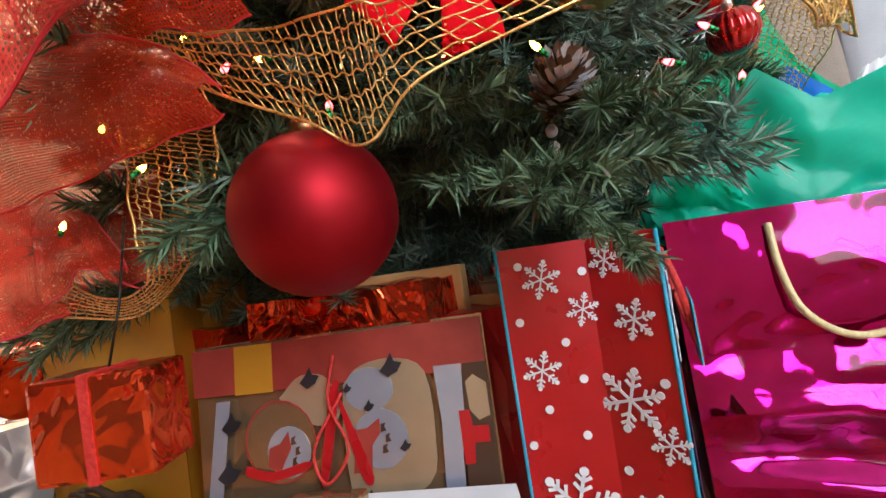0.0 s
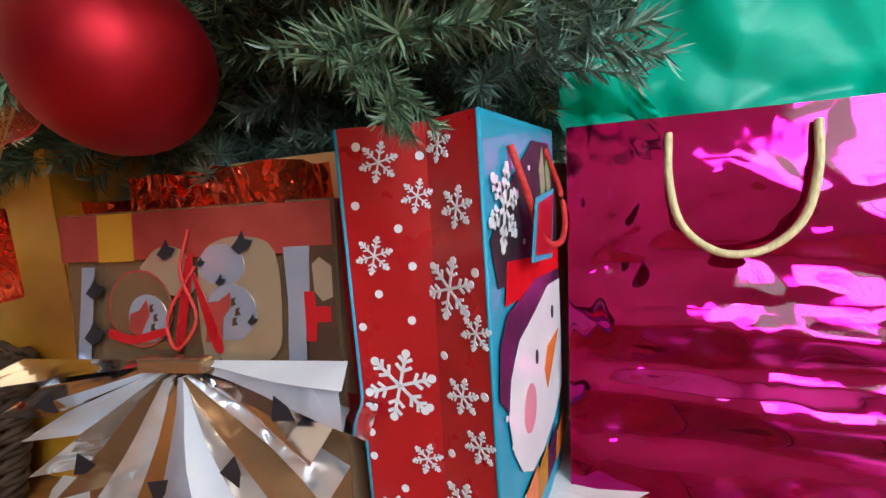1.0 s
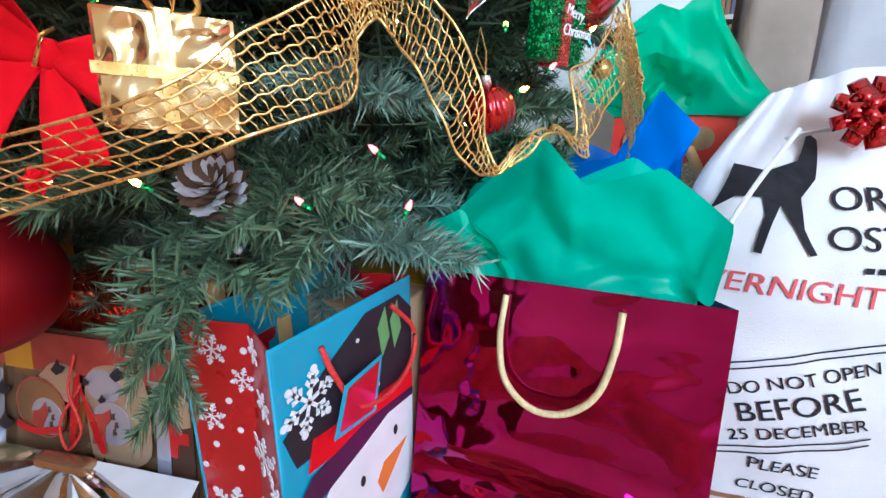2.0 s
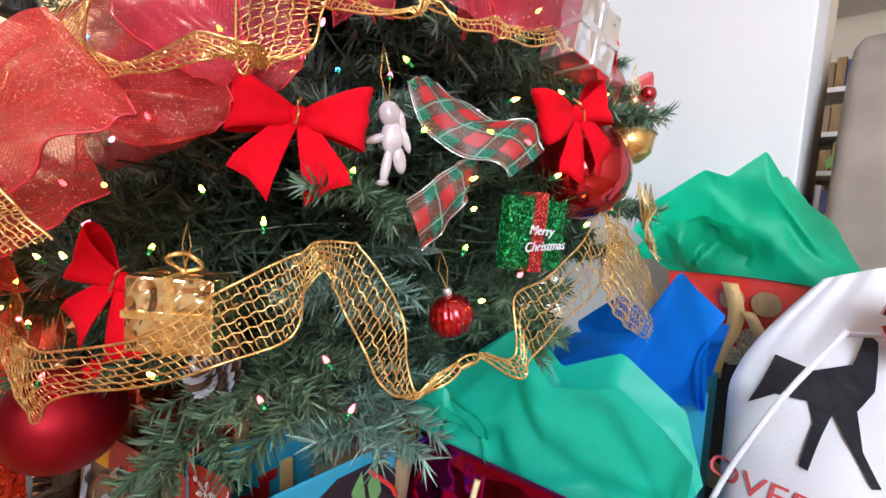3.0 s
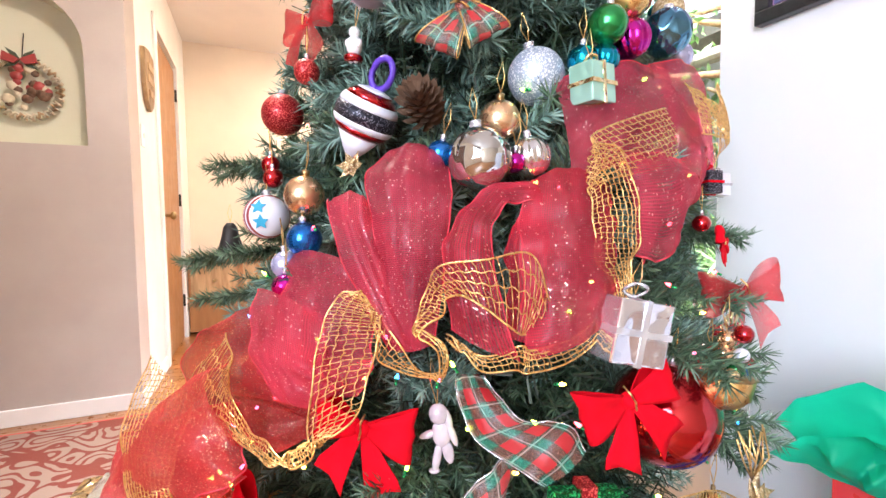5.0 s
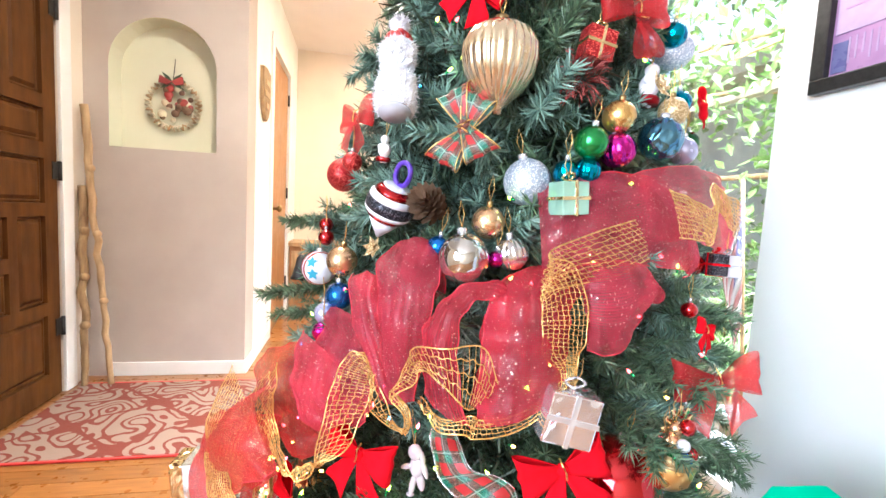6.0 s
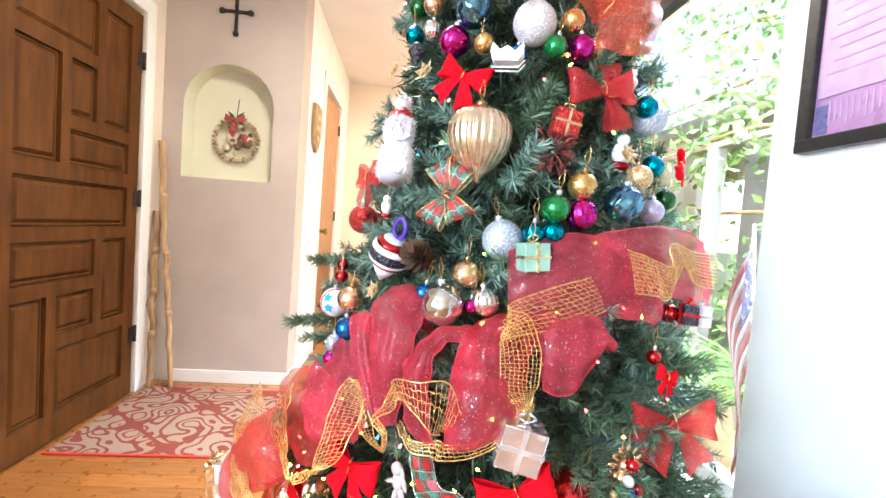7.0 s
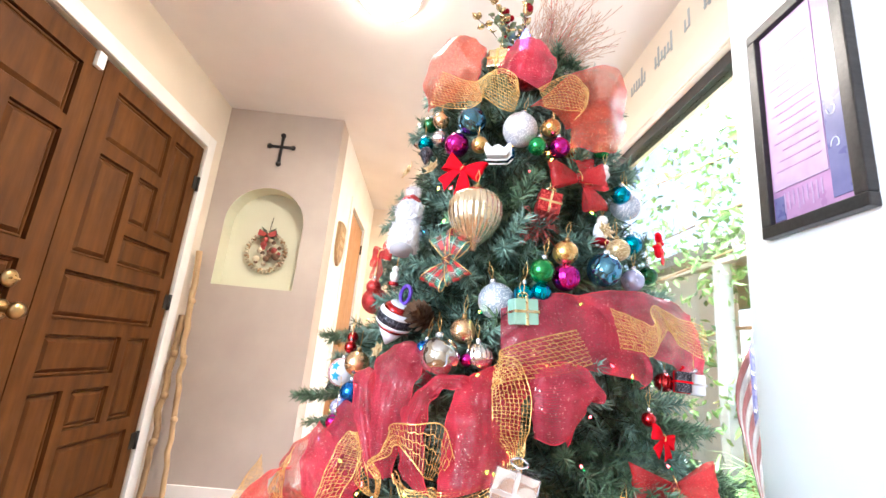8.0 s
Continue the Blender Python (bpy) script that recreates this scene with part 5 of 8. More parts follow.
lattice("strand", (
    ((0.418, 0.159, 0.760), (0.415, 0.138, 0.760)), ((0.440, 0.132, 0.743), (0.434, 0.122, 0.734)), ((0.473, 0.119, 0.751), (0.464, 0.109, 0.734)),
    ((0.485, 0.114, 0.748), (0.475, 0.104, 0.731)), ((0.522, 0.108, 0.755), (0.516, 0.101, 0.737)), ((0.565, 0.118, 0.773), (0.557, 0.106, 0.757)),
    ((0.585, 0.130, 0.801), (0.580, 0.119, 0.792))), gold_ribbon, seed=6)
lattice("strand", (
    ((0.710, 0.158, 0.941), (0.682, 0.154, 0.990)), ((0.647, 0.138, 0.919), (0.632, 0.145, 0.975)), ((0.583, 0.131, 0.906), (0.573, 0.137, 0.953)),
    ((0.554, 0.129, 0.896), (0.560, 0.131, 0.941)), ((0.551, 0.122, 0.886), (0.588, 0.125, 0.932)), ((0.553, 0.121, 0.858), (0.606, 0.119, 0.886)),
    ((0.556, 0.120, 0.827), (0.605, 0.116, 0.846)), ((0.577, 0.121, 0.803), (0.601, 0.122, 0.820)), ((0.575, 0.115, 0.769), (0.597, 0.115, 0.786))), gold_ribbon, seed=7, lift=0.01)
lattice("strand", (
    ((0.743, 0.194, 1.034), (0.751, 0.173, 0.970)), ((0.780, 0.194, 1.023), (0.783, 0.173, 0.967)), ((0.816, 0.196, 1.012), (0.807, 0.181, 0.963)),
    ((0.821, 0.207, 1.048), (0.858, 0.232, 1.011)), ((0.884, 0.245, 1.036), (0.878, 0.227, 0.984)), ((0.972, 0.308, 1.033), (0.976, 0.311, 0.968))), gold_ribbon, seed=8, lift=0.022)
lattice("strand", (
    ((0.201, 0.596, 0.561), (0.190, 0.481, 0.493)), ((0.187, 0.560, 0.474), (0.194, 0.472, 0.454)), ((0.185, 0.555, 0.432), (0.195, 0.473, 0.418)),
    ((0.184, 0.551, 0.383), (0.195, 0.489, 0.373)), ((0.188, 0.551, 0.351), (0.199, 0.524, 0.354)), ((0.207, 0.642, 0.344), (0.207, 0.606, 0.327)),
    ((0.199, 0.717, 0.378), (0.201, 0.723, 0.338))), gold_ribbon, seed=9)
lattice("strand", (
    ((0.434, 0.310, 1.540), (0.416, 0.304, 1.455)), ((0.484, 0.263, 1.492), (0.477, 0.250, 1.416)), ((0.508, 0.262, 1.494), (0.509, 0.235, 1.424)),
    ((0.539, 0.242, 1.511), (0.519, 0.234, 1.437)), ((0.573, 0.228, 1.493), (0.553, 0.216, 1.405)), ((0.587, 0.228, 1.455), (0.576, 0.220, 1.404))), gold_ribbon, seed=10, lift=0.014)
lattice("strand", (
    ((0.618, 0.214, 1.456), (0.628, 0.205, 1.414)), ((0.673, 0.212, 1.493), (0.656, 0.205, 1.411)), ((0.713, 0.225, 1.482), (0.697, 0.208, 1.412)),
    ((0.721, 0.230, 1.447), (0.688, 0.214, 1.395))), gold_ribbon, seed=11, lift=0.014)
lattice("strand", (
    ((0.190, 0.318, 0.676), (0.125, 0.469, 0.692)), ((0.177, 0.260, 0.631), (0.111, 0.384, 0.632)), ((0.181, 0.250, 0.594), (0.132, 0.305, 0.587)),
    ((0.202, 0.227, 0.565), (0.163, 0.250, 0.545))), gold_ribbon, seed=12)

red_ribbon = thing("red_ribbon", AXIS, "wide red sheer mesh ribbon gathered in loops round the tree", "ribbon")
gauze("loop", (
    ((0.374, 0.197, 0.740), (0.403, 0.187, 0.739)), ((0.341, 0.231, 0.816), (0.385, 0.208, 0.822)), ((0.328, 0.265, 0.885), (0.375, 0.242, 0.871)),
    ((0.351, 0.325, 0.862), (0.401, 0.281, 0.855)), ((0.394, 0.263, 0.759), (0.415, 0.246, 0.760))), RED_SHEER, red_ribbon, 0.02, seed=14)
gauze("loop", (
    ((0.377, 0.206, 0.737), (0.416, 0.181, 0.745)), ((0.368, 0.212, 0.834), (0.427, 0.177, 0.839)), ((0.365, 0.241, 0.909), (0.439, 0.188, 0.892)),
    ((0.398, 0.265, 0.934), (0.453, 0.233, 0.923)), ((0.408, 0.304, 0.862), (0.464, 0.259, 0.861))), RED_SHEER, red_ribbon, 0.02, seed=15)
gauze("loop", (
    ((0.423, 0.157, 0.763), (0.472, 0.117, 0.738)), ((0.420, 0.167, 0.824), (0.455, 0.128, 0.810)), ((0.432, 0.174, 0.861), (0.461, 0.147, 0.855)),
    ((0.464, 0.175, 0.892), (0.483, 0.153, 0.882)), ((0.513, 0.168, 0.904), (0.512, 0.152, 0.877)), ((0.520, 0.148, 0.871), (0.501, 0.182, 0.848)),
    ((0.513, 0.135, 0.794), (0.507, 0.191, 0.799)), ((0.494, 0.132, 0.747), (0.490, 0.165, 0.745))), RED_SHEER_DEEP, red_ribbon, 0.012, seed=16)
gauze("loop", (
    ((0.482, 0.123, 0.735), (0.566, 0.116, 0.765)), ((0.484, 0.130, 0.797), (0.588, 0.120, 0.802)), ((0.490, 0.144, 0.849), (0.595, 0.127, 0.848)),
    ((0.512, 0.167, 0.898), (0.602, 0.142, 0.877)), ((0.569, 0.216, 0.913), (0.662, 0.204, 0.894))), RED_SHEER_DEEP, red_ribbon, 0.025, seed=17)
gauze("loop", (
    ((0.602, 0.143, 0.928), (0.616, 0.122, 0.828)), ((0.643, 0.132, 0.937), (0.651, 0.115, 0.824)), ((0.689, 0.139, 0.934), (0.692, 0.131, 0.869)),
    ((0.713, 0.150, 0.899), (0.706, 0.147, 0.891)), ((0.686, 0.190, 0.914), (0.678, 0.169, 0.812))), RED_SHEER, red_ribbon, 0.02, seed=18)
gauze("loop", (
    ((0.569, 0.197, 1.022), (0.574, 0.169, 0.887)), ((0.635, 0.184, 1.049), (0.620, 0.160, 0.926)), ((0.708, 0.184, 1.050), (0.708, 0.161, 0.930)),
    ((0.788, 0.208, 1.027), (0.811, 0.196, 0.919)), ((0.836, 0.226, 0.943), (0.820, 0.209, 0.907))), RED_SHEER, red_ribbon, 0.015, seed=19)
gauze("loop", (
    ((0.686, 0.176, 1.048), (0.758, 0.195, 0.962)), ((0.762, 0.186, 1.067), (0.803, 0.191, 0.966)), ((0.878, 0.249, 1.075), (0.881, 0.235, 0.954)),
    ((0.967, 0.312, 1.054), (0.985, 0.302, 0.926)), ((0.962, 0.321, 1.053), (0.977, 0.311, 0.957))), RED_SHEER, red_ribbon, 0.01, seed=20)
gauze("loop", (
    ((0.297, 0.360, 0.831), (0.364, 0.266, 0.818)), ((0.287, 0.320, 0.785), (0.366, 0.239, 0.778)), ((0.264, 0.337, 0.730), (0.363, 0.221, 0.723)),
    ((0.238, 0.371, 0.683), (0.352, 0.223, 0.695)), ((0.241, 0.506, 0.614), (0.341, 0.294, 0.672))), RED_SHEER, red_ribbon, 0.018, seed=21)
gauze("loop", (
    ((0.232, 0.422, 0.744), (0.297, 0.336, 0.768)), ((0.168, 0.508, 0.700), (0.302, 0.269, 0.718)), ((0.159, 0.509, 0.635), (0.309, 0.241, 0.678)),
    ((0.220, 0.333, 0.645), (0.307, 0.236, 0.657)), ((0.260, 0.288, 0.631), (0.298, 0.258, 0.643))), RED_SHEER_MID, red_ribbon, 0.02, seed=22)
gauze("loop", (
    ((0.223, 0.323, 0.713), (0.245, 0.232, 0.655)), ((0.172, 0.370, 0.673), (0.235, 0.206, 0.638)), ((0.114, 0.478, 0.582), (0.196, 0.233, 0.612)),
    ((0.097, 0.471, 0.519), (0.150, 0.303, 0.540)), ((0.107, 0.489, 0.474), (0.173, 0.347, 0.482))), RED_SHEER_MID, red_ribbon, 0.04, seed=23)
gauze("loop", (
    ((0.239, 0.300, 0.673), (0.239, 0.289, 0.595)), ((0.195, 0.334, 0.661), (0.203, 0.300, 0.567)), ((0.151, 0.375, 0.634), (0.168, 0.335, 0.536)),
    ((0.104, 0.473, 0.604), (0.129, 0.397, 0.506)), ((0.085, 0.459, 0.558), (0.093, 0.495, 0.427))), RED_SHEER_MID, red_ribbon, 0.03, seed=24)
gauze("loop", (
    ((0.173, 0.431, 0.447), (0.172, 0.432, 0.432)), ((0.160, 0.455, 0.472), (0.165, 0.495, 0.428)), ((0.147, 0.510, 0.497), (0.163, 0.584, 0.424)),
    ((0.156, 0.651, 0.540), (0.157, 0.691, 0.419)), ((0.119, 0.649, 0.502), (0.114, 0.667, 0.391))), RED_SHEER_FULL, red_ribbon, 0.02, seed=25)
gauze("loop", (
    ((0.191, 0.575, 0.361), (0.187, 0.565, 0.348)), ((0.228, 0.718, 0.447), (0.189, 0.632, 0.369)), ((0.179, 0.700, 0.430), (0.178, 0.693, 0.340)),
    ((0.142, 0.683, 0.413), (0.145, 0.701, 0.312)), ((0.111, 0.665, 0.391), (0.108, 0.679, 0.299))), RED_SHEER_FULL, red_ribbon, 0.02, seed=26)
gauze("loop", (
    ((0.257, 0.356, 0.789), (0.325, 0.263, 0.764)), ((0.247, 0.308, 0.731), (0.315, 0.229, 0.714)), ((0.269, 0.264, 0.697), (0.332, 0.223, 0.702)),
    ((0.294, 0.316, 0.701), (0.330, 0.272, 0.713))), RED_SHEER, red_ribbon, 0.02, seed=27)
gauze("loop", (
    ((0.200, 0.485, 0.549), (0.201, 0.431, 0.498)), ((0.179, 0.528, 0.564), (0.170, 0.487, 0.498)), ((0.167, 0.598, 0.588), (0.158, 0.559, 0.509)),
    ((0.142, 0.651, 0.589), (0.147, 0.666, 0.525))), RED_SHEER_FULL, red_ribbon, 0.02, seed=28)
gauze("loop", (
    ((0.265, 0.608, 0.466), (0.243, 0.587, 0.368)), ((0.250, 0.686, 0.504), (0.241, 0.703, 0.348)), ((0.194, 0.664, 0.491), (0.184, 0.682, 0.334)),
    ((0.138, 0.633, 0.457), (0.126, 0.648, 0.320))), RED_SHEER_FULL, red_ribbon, 0.02, seed=29)
gauze("loop", (
    ((0.402, 0.398, 1.496), (0.512, 0.275, 1.463)), ((0.380, 0.418, 1.601), (0.506, 0.274, 1.544)), ((0.425, 0.399, 1.700), (0.517, 0.292, 1.603)),
    ((0.486, 0.480, 1.765), (0.528, 0.385, 1.628))), CORAL_SHEER, red_ribbon, 0.02, seed=30)
gauze("loop", (
    ((0.544, 0.278, 1.537), (0.632, 0.225, 1.465)), ((0.563, 0.259, 1.583), (0.660, 0.228, 1.530)), ((0.590, 0.282, 1.626), (0.655, 0.257, 1.579)),
    ((0.618, 0.352, 1.647), (0.659, 0.341, 1.598))), RED_SHEER, red_ribbon, 0.02, seed=31)
gauze("loop", (
    ((0.611, 0.231, 1.434), (0.679, 0.221, 1.386)), ((0.707, 0.245, 1.535), (0.753, 0.236, 1.428)), ((0.838, 0.348, 1.641), (0.805, 0.275, 1.444)),
    ((0.856, 0.422, 1.598), (0.813, 0.321, 1.415))), CORAL_SHEER, red_ribbon, 0.02, seed=32)
gauze("loop", (
    ((0.681, 0.233, 1.444), (0.693, 0.227, 1.354)), ((0.751, 0.232, 1.465), (0.759, 0.221, 1.346)), ((0.831, 0.318, 1.500), (0.803, 0.269, 1.375))), CORAL_SHEER, red_ribbon, 0.02, seed=33)


# ---- ornaments ----
def hang_loop(parent, top, material=GOLD_THREAD, length=0.035):
    tube("hook", [(0, 0, top), (0.004, 0, top + length * 0.5), (0.001, 0, top + length), (-0.004, 0.003, top + length * 0.5), (0, 0, top + 0.002)], 0.0006, material, parent, sides=4)


def ball(color, angle, z, r, out=0.0, ribs=0, squash=1.0, label="", name="ball_ornament"):
    p, way = on_tree(angle, z, out)
    ob = thing(name, facing(p, way, 0, random.Random(angle * z).uniform(-14, 14)), label or f"{color} ball ornament hanging on the tree", "ornament", "ball ornaments")
    part("ball", lathe(ball_profile(r, 22, squash), 36 if not ribs else 96, ribs, 0.07 if ribs else 0), BALL[color], ob, "", True)
    part("cap", lathe([(r * 0.2, r * squash * 0.965), (r * 0.2, r * squash + 0.006), (r * 0.12, r * squash + 0.007)], 14), BRASS if color in ("gold", "champagne", "gold glitter") else SILVER_FOIL, ob, "metal cap", True)
    hang_loop(ob, r * squash + 0.006)
    return ob


for color, angle, z, r, out, ribs in (
        ("white glitter", -99.6, 1.388, 0.035, 0.02, 0), ("steel", -119.5, 1.419, 0.031, 0.02, 0), ("gold", -87.7, 1.399, 0.0187, 0.02, 0),
        ("green", -93.0, 1.350, 0.0188, 0.02, 0), ("blue", -104.2, 1.340, 0.017, 0.0, 0), ("magenta", -84.4, 1.356, 0.0208, 0.015, 0),
        ("gold", -78.8, 1.364, 0.017, 0.0, 0), ("green", -64.8, 1.377, 0.0180, 0.015, 0), ("magenta", -125.6, 1.369, 0.0265, 0.01, 0),
        ("gold", -114.7, 1.357, 0.0175, 0.015, 0), ("dark green", -153.0, 1.477, 0.019, 0.0, 0), ("champagne", -138.9, 1.455, 0.0188, 0.01, 0),
        ("silver", -172.0, 1.469, 0.016, 0.0, 0), ("teal", -146.5, 1.405, 0.0185, 0.01, 0), ("silver", -136.2, 1.401, 0.0175, 0.01, 18),
        ("gold glitter", -65.4, 1.153, 0.021, 0.015, 0), ("gold", -85.0, 1.127, 0.0222, 0.02, 0), ("green", -91.8, 1.088, 0.0222, 0.02, 0),
        ("magenta", -84.6, 1.083, 0.0238, 0.01, 14), ("steel", -73.1, 1.105, 0.0303, 0.02, 0), ("lilac", -60.0, 1.099, 0.0211, 0.01, 0),
        ("dark green", -43.6, 1.128, 0.019, 0.0, 0), ("ice", -51.0, 1.272, 0.0308, 0.0, 0), ("teal", -57.0, 1.285, 0.02, 0.01, 0),
        ("teal", -52.6, 1.183, 0.020, 0.0, 0), ("teal", -96.4, 1.047, 0.0175, 0.005, 0), ("teal", -91.6, 1.052, 0.0176, 0.005, 12),
        ("ice", -104.0, 1.034, 0.0330, -0.022, 0), ("champagne", -112.3, 0.976, 0.0225, -0.004, 0), ("mercury", -116.0, 0.929, 0.0330, 0.021, 0),
        ("silver", -107.0, 0.936, 0.0222, -0.008, 16), ("magenta", -110.1, 0.928, 0.0115, 0.0, 0), ("blue", -122.5, 0.939, 0.0150, 0.0, 0),
        ("champagne", -150.3, 0.900, 0.0248, 0.0, 0), ("blue", -148.8, 0.846, 0.0215, -0.002, 0), ("red glitter", 172.8, 1.052, 0.0345, -0.01, 0),
        ("red glitter", -153.1, 1.060, 0.016, 0.01, 0), ("red shiny", -45.6, 0.920, 0.0175, -0.012, 16), ("red shiny", -169.2, 0.952, 0.013, 0.0, 0),
        ("red shiny", -114.2, 0.495, 0.0205, -0.017, 18), ("magenta", -150, 0.79, 0.016, 0.01, 0), ("lilac", -152, 0.815, 0.017, 0.005, 0),
        ("red shiny", -74, 1.32, 0.014, 0.005, 0), ("gold", -81, 0.55, 0.012, 0.0, 0), ("red shiny", -62, 0.86, 0.012, 0.0, 0),
        ("red glitter", -68, 0.72, 0.012, 0.0, 0), ("red shiny", -165, 0.93, 0.014, 0.0, 0)):
    ball(color, angle, z, r, out, ribs)

big_red = ball("red shiny", -84.7, 0.643, 0.0590, -0.022, 0, label="large shiny red ball ornament low on the tree")
matte = thing("ball_ornament", (0.216, 0.417, 0.375), "large matte red ball ornament hanging above the presents", "ornament", "ball ornaments")
part("ball", lathe(ball_profile(0.0515, 28), 56), BALL["red matte"], matte, "", True)
part("cap", lathe([(0.011, 0.049), (0.011, 0.058), (0.006, 0.060)], 16), BRASS, matte, "", True)
hang_loop(matte, 0.058, length=0.05)

# large ribbed gold ornament, striped top, striped ball
p, way = on_tree(-112.2, 1.186, 0.02)
drop = thing("drop_ornament", p, "large ribbed gold glass ornament with a pointed base", "ornament")
part("body", lathe([(0.006, -0.064), (0.007, -0.056), (0.016, -0.048), (0.034, -0.032), (0.046, -0.012), (0.0505, 0.008), (0.0495, 0.026), (0.041, 0.042), (0.024, 0.053), (0.008, 0.056)], 130, 26, 0.06), BALL["pale gold"], drop, "ribbed gold glass", True)
part("cap", lathe([(0.009, 0.055), (0.009, 0.064), (0.004, 0.066)], 14), BRASS, drop, "", True)
hang_loop(drop, 0.064)

p, way = on_tree(-138.8, 0.991, -0.015)
top = thing("spinning_top_ornament", facing(p, way, -4, 30), "red white and black striped top-shaped ornament with a purple loop", "ornament")
STRIPES = (((0.010, 0.037), (0.022, 0.033), WHITE_PRINT), ((0.022, 0.033), (0.032, 0.023), BALL["red shiny"]), ((0.032, 0.023), (0.0365, 0.013), WHITE_PRINT), ((0.0365, 0.013), (0.0375, -0.004), TWIST_BLACK),
           ((0.0375, -0.004), (0.034, -0.012), WHITE_PRINT), ((0.034, -0.012), (0.026, -0.021), BALL["red shiny"]), ((0.026, -0.021), (0.002, -0.056), WHITE_PRINT))
for (r0, z0), (r1, z1), mat_ in STRIPES:
    part("stripe", lathe([(r0, z0), ((r0 + r1) / 2 + 0.001, (z0 + z1) / 2), (r1, z1)], 32), mat_, top, "", True)
tube("loop", [(0.000 + 0.014 * math.sin(t), 0, 0.055 - 0.018 * math.cos(t)) for t in np.linspace(0, 2 * math.pi, 18)], 0.004, PURPLE, top, "purple ribbon loop", 6)

p, way = on_tree(-164.9, 0.876, 0.0)
st = thing("ball_ornament", facing(p, way), "white ball ornament with dark stripes and a blue star", "ornament", "ball ornaments")
SR = 0.0305
part("ball", lathe(ball_profile(SR, 20), 36), WHITE_PRINT, st, "", True)
for x in (-0.007, 0.002, 0.011):
    b_ = part("stripe", lathe([(math.sqrt((SR + 0.0003) ** 2 - (x + d) ** 2), d) for d in (-0.0022, 0, 0.0022)], 36), BROWN_PRINT, st, "dark red stripe", True)
    b_.matrix_basis = pose(x, 0, 0, 0, 90, 0)
for k, (a_, e_) in enumerate(((-58, 20), (-62, -12), (52, 24), (58, -14), (-70, 45))):
    q = pose(0, 0, 0, 0, 0, a_) @ pose(0, 0, 0, -e_, 0, 0) @ pose(0, -SR - 0.0004, 0, 90, 0, 0)
    polygon("star", [((0.011 if i % 2 == 0 else 0.0055) * math.sin(i * math.pi / 5), (0.011 if i % 2 == 0 else 0.0055) * math.cos(i * math.pi / 5)) for i in range(10)], q, BLUE_PAPER, st, "blue printed star", 0.0008)
part("cap", lathe([(0.006, SR - 0.0006), (0.006, SR + 0.006)], 12), SILVER_FOIL, st)
hang_loop(st, SR + 0.006)


def bow_thing(angle, z, size, material, label, out=0.02, roll=0.0, tails=True, soft=False, name="bow", wired=False, turn=0.0):
    """A tied bow: two hollow loops, two cut tails, a knot."""
    p, way = on_tree(angle, z, out)
    ob = thing(name, facing(p, way, 6, roll) @ pose(0, 0, 0, 0, 0, turn), label, "bow", "bows on the tree")
    s = size
    for k in (-1, 1):
        loop = []
        for t in np.linspace(0, 2 * math.pi, 22):
            r = math.sin(t / 2)
            x = k * s * (0.06 + 1.0 * r)
            y = -0.20 * s * math.sin(t)
            half = s * (0.15 + 0.37 * r)
            lift = s * 0.12 * r
            loop.append([(x + k * 0.03 * s * math.cos(7 * v), y + 0.03 * s * math.sin(5 * v + t), lift + half * v) for v in np.linspace(-1, 1, 7)])
        lp = sheet("loop", loop, material, ob, thick=0.0 if soft else 0.0012)
        if wired:
            for j in (0, 6):
                tube("wired_edge", [row[j] for row in loop], 0.0009, GOLD_THREAD, lp, sides=4)
        if tails:
            tail = []
            for t in np.linspace(0, 1, 9):
                x, zz, half = k * s * (0.08 + 0.55 * t), -s * (0.05 + 1.02 * t), s * (0.12 + 0.30 * t)
                tail.append([(x + v * half * 0.82, -0.05 * s * math.sin(3 * t) - 0.05 * s * v * v, zz + k * v * half * 0.55 - (0.10 * s * abs(v) if t > 0.95 else 0)) for v in np.linspace(-1, 1, 5)])
            sheet("tail", tail, material, ob, thick=0.0 if soft else 0.0012)
    part("knot", lathe(ball_profile(s * 0.15, 10, 1.2), 14), material, ob, "", True)
    tube("wire", [(0, -0.15 * s, -0.17 * s), (0.03 * s, -0.17 * s, 0), (0, -0.15 * s, 0.17 * s), (0, 0, 0.3 * s)], 0.0012, GOLD_THREAD, ob, sides=4)
    return ob


bow_thing(-131.4, 0.660, 0.050, VELVET, "red velvet bow with pointed tails tied on the tree", roll=6)
bow_thing(-150.5, 0.520, 0.050, VELVET, "red velvet bow hanging beside a gold gift box", 0.0, roll=20)
bow_thing(-97.8, 0.690, 0.050, VELVET, "red velvet bow beside a large shiny red ball", 0.030, roll=-18)
bow_thing(-119.3, 1.300, 0.042, VELVET, "small red velvet bow near the top of the tree", 0.02, roll=24)
bow_thing(-40.0, 1.195, 0.030, VELVET, "small red velvet bow on a side branch", 0.03, roll=-40)
bow_thing(-62.0, 0.835, 0.024, VELVET, "tiny red bow on a lower branch", 0.02, roll=20)
bow_thing(-156.0, 1.135, 0.050, ORGANZA, "red gauze bow at the side of the tree", 0.01, soft=True)
bow_thing(-78.3, 1.288, 0.056, ORGANZA, "large red gauze bow near the top of the tree", 0.02, roll=-8, tails=False, soft=True)
bow_thing(-74.3, 1.282, 0.052, ORGANZA, "red gauze bow near the top of the tree", 0.01, roll=75, tails=False, soft=True)
bow_thing(-63.5, 0.770, 0.058, ORGANZA, "large red gauze bow with long tails low on the tree", 0.032, roll=-4, soft=True, turn=-35)
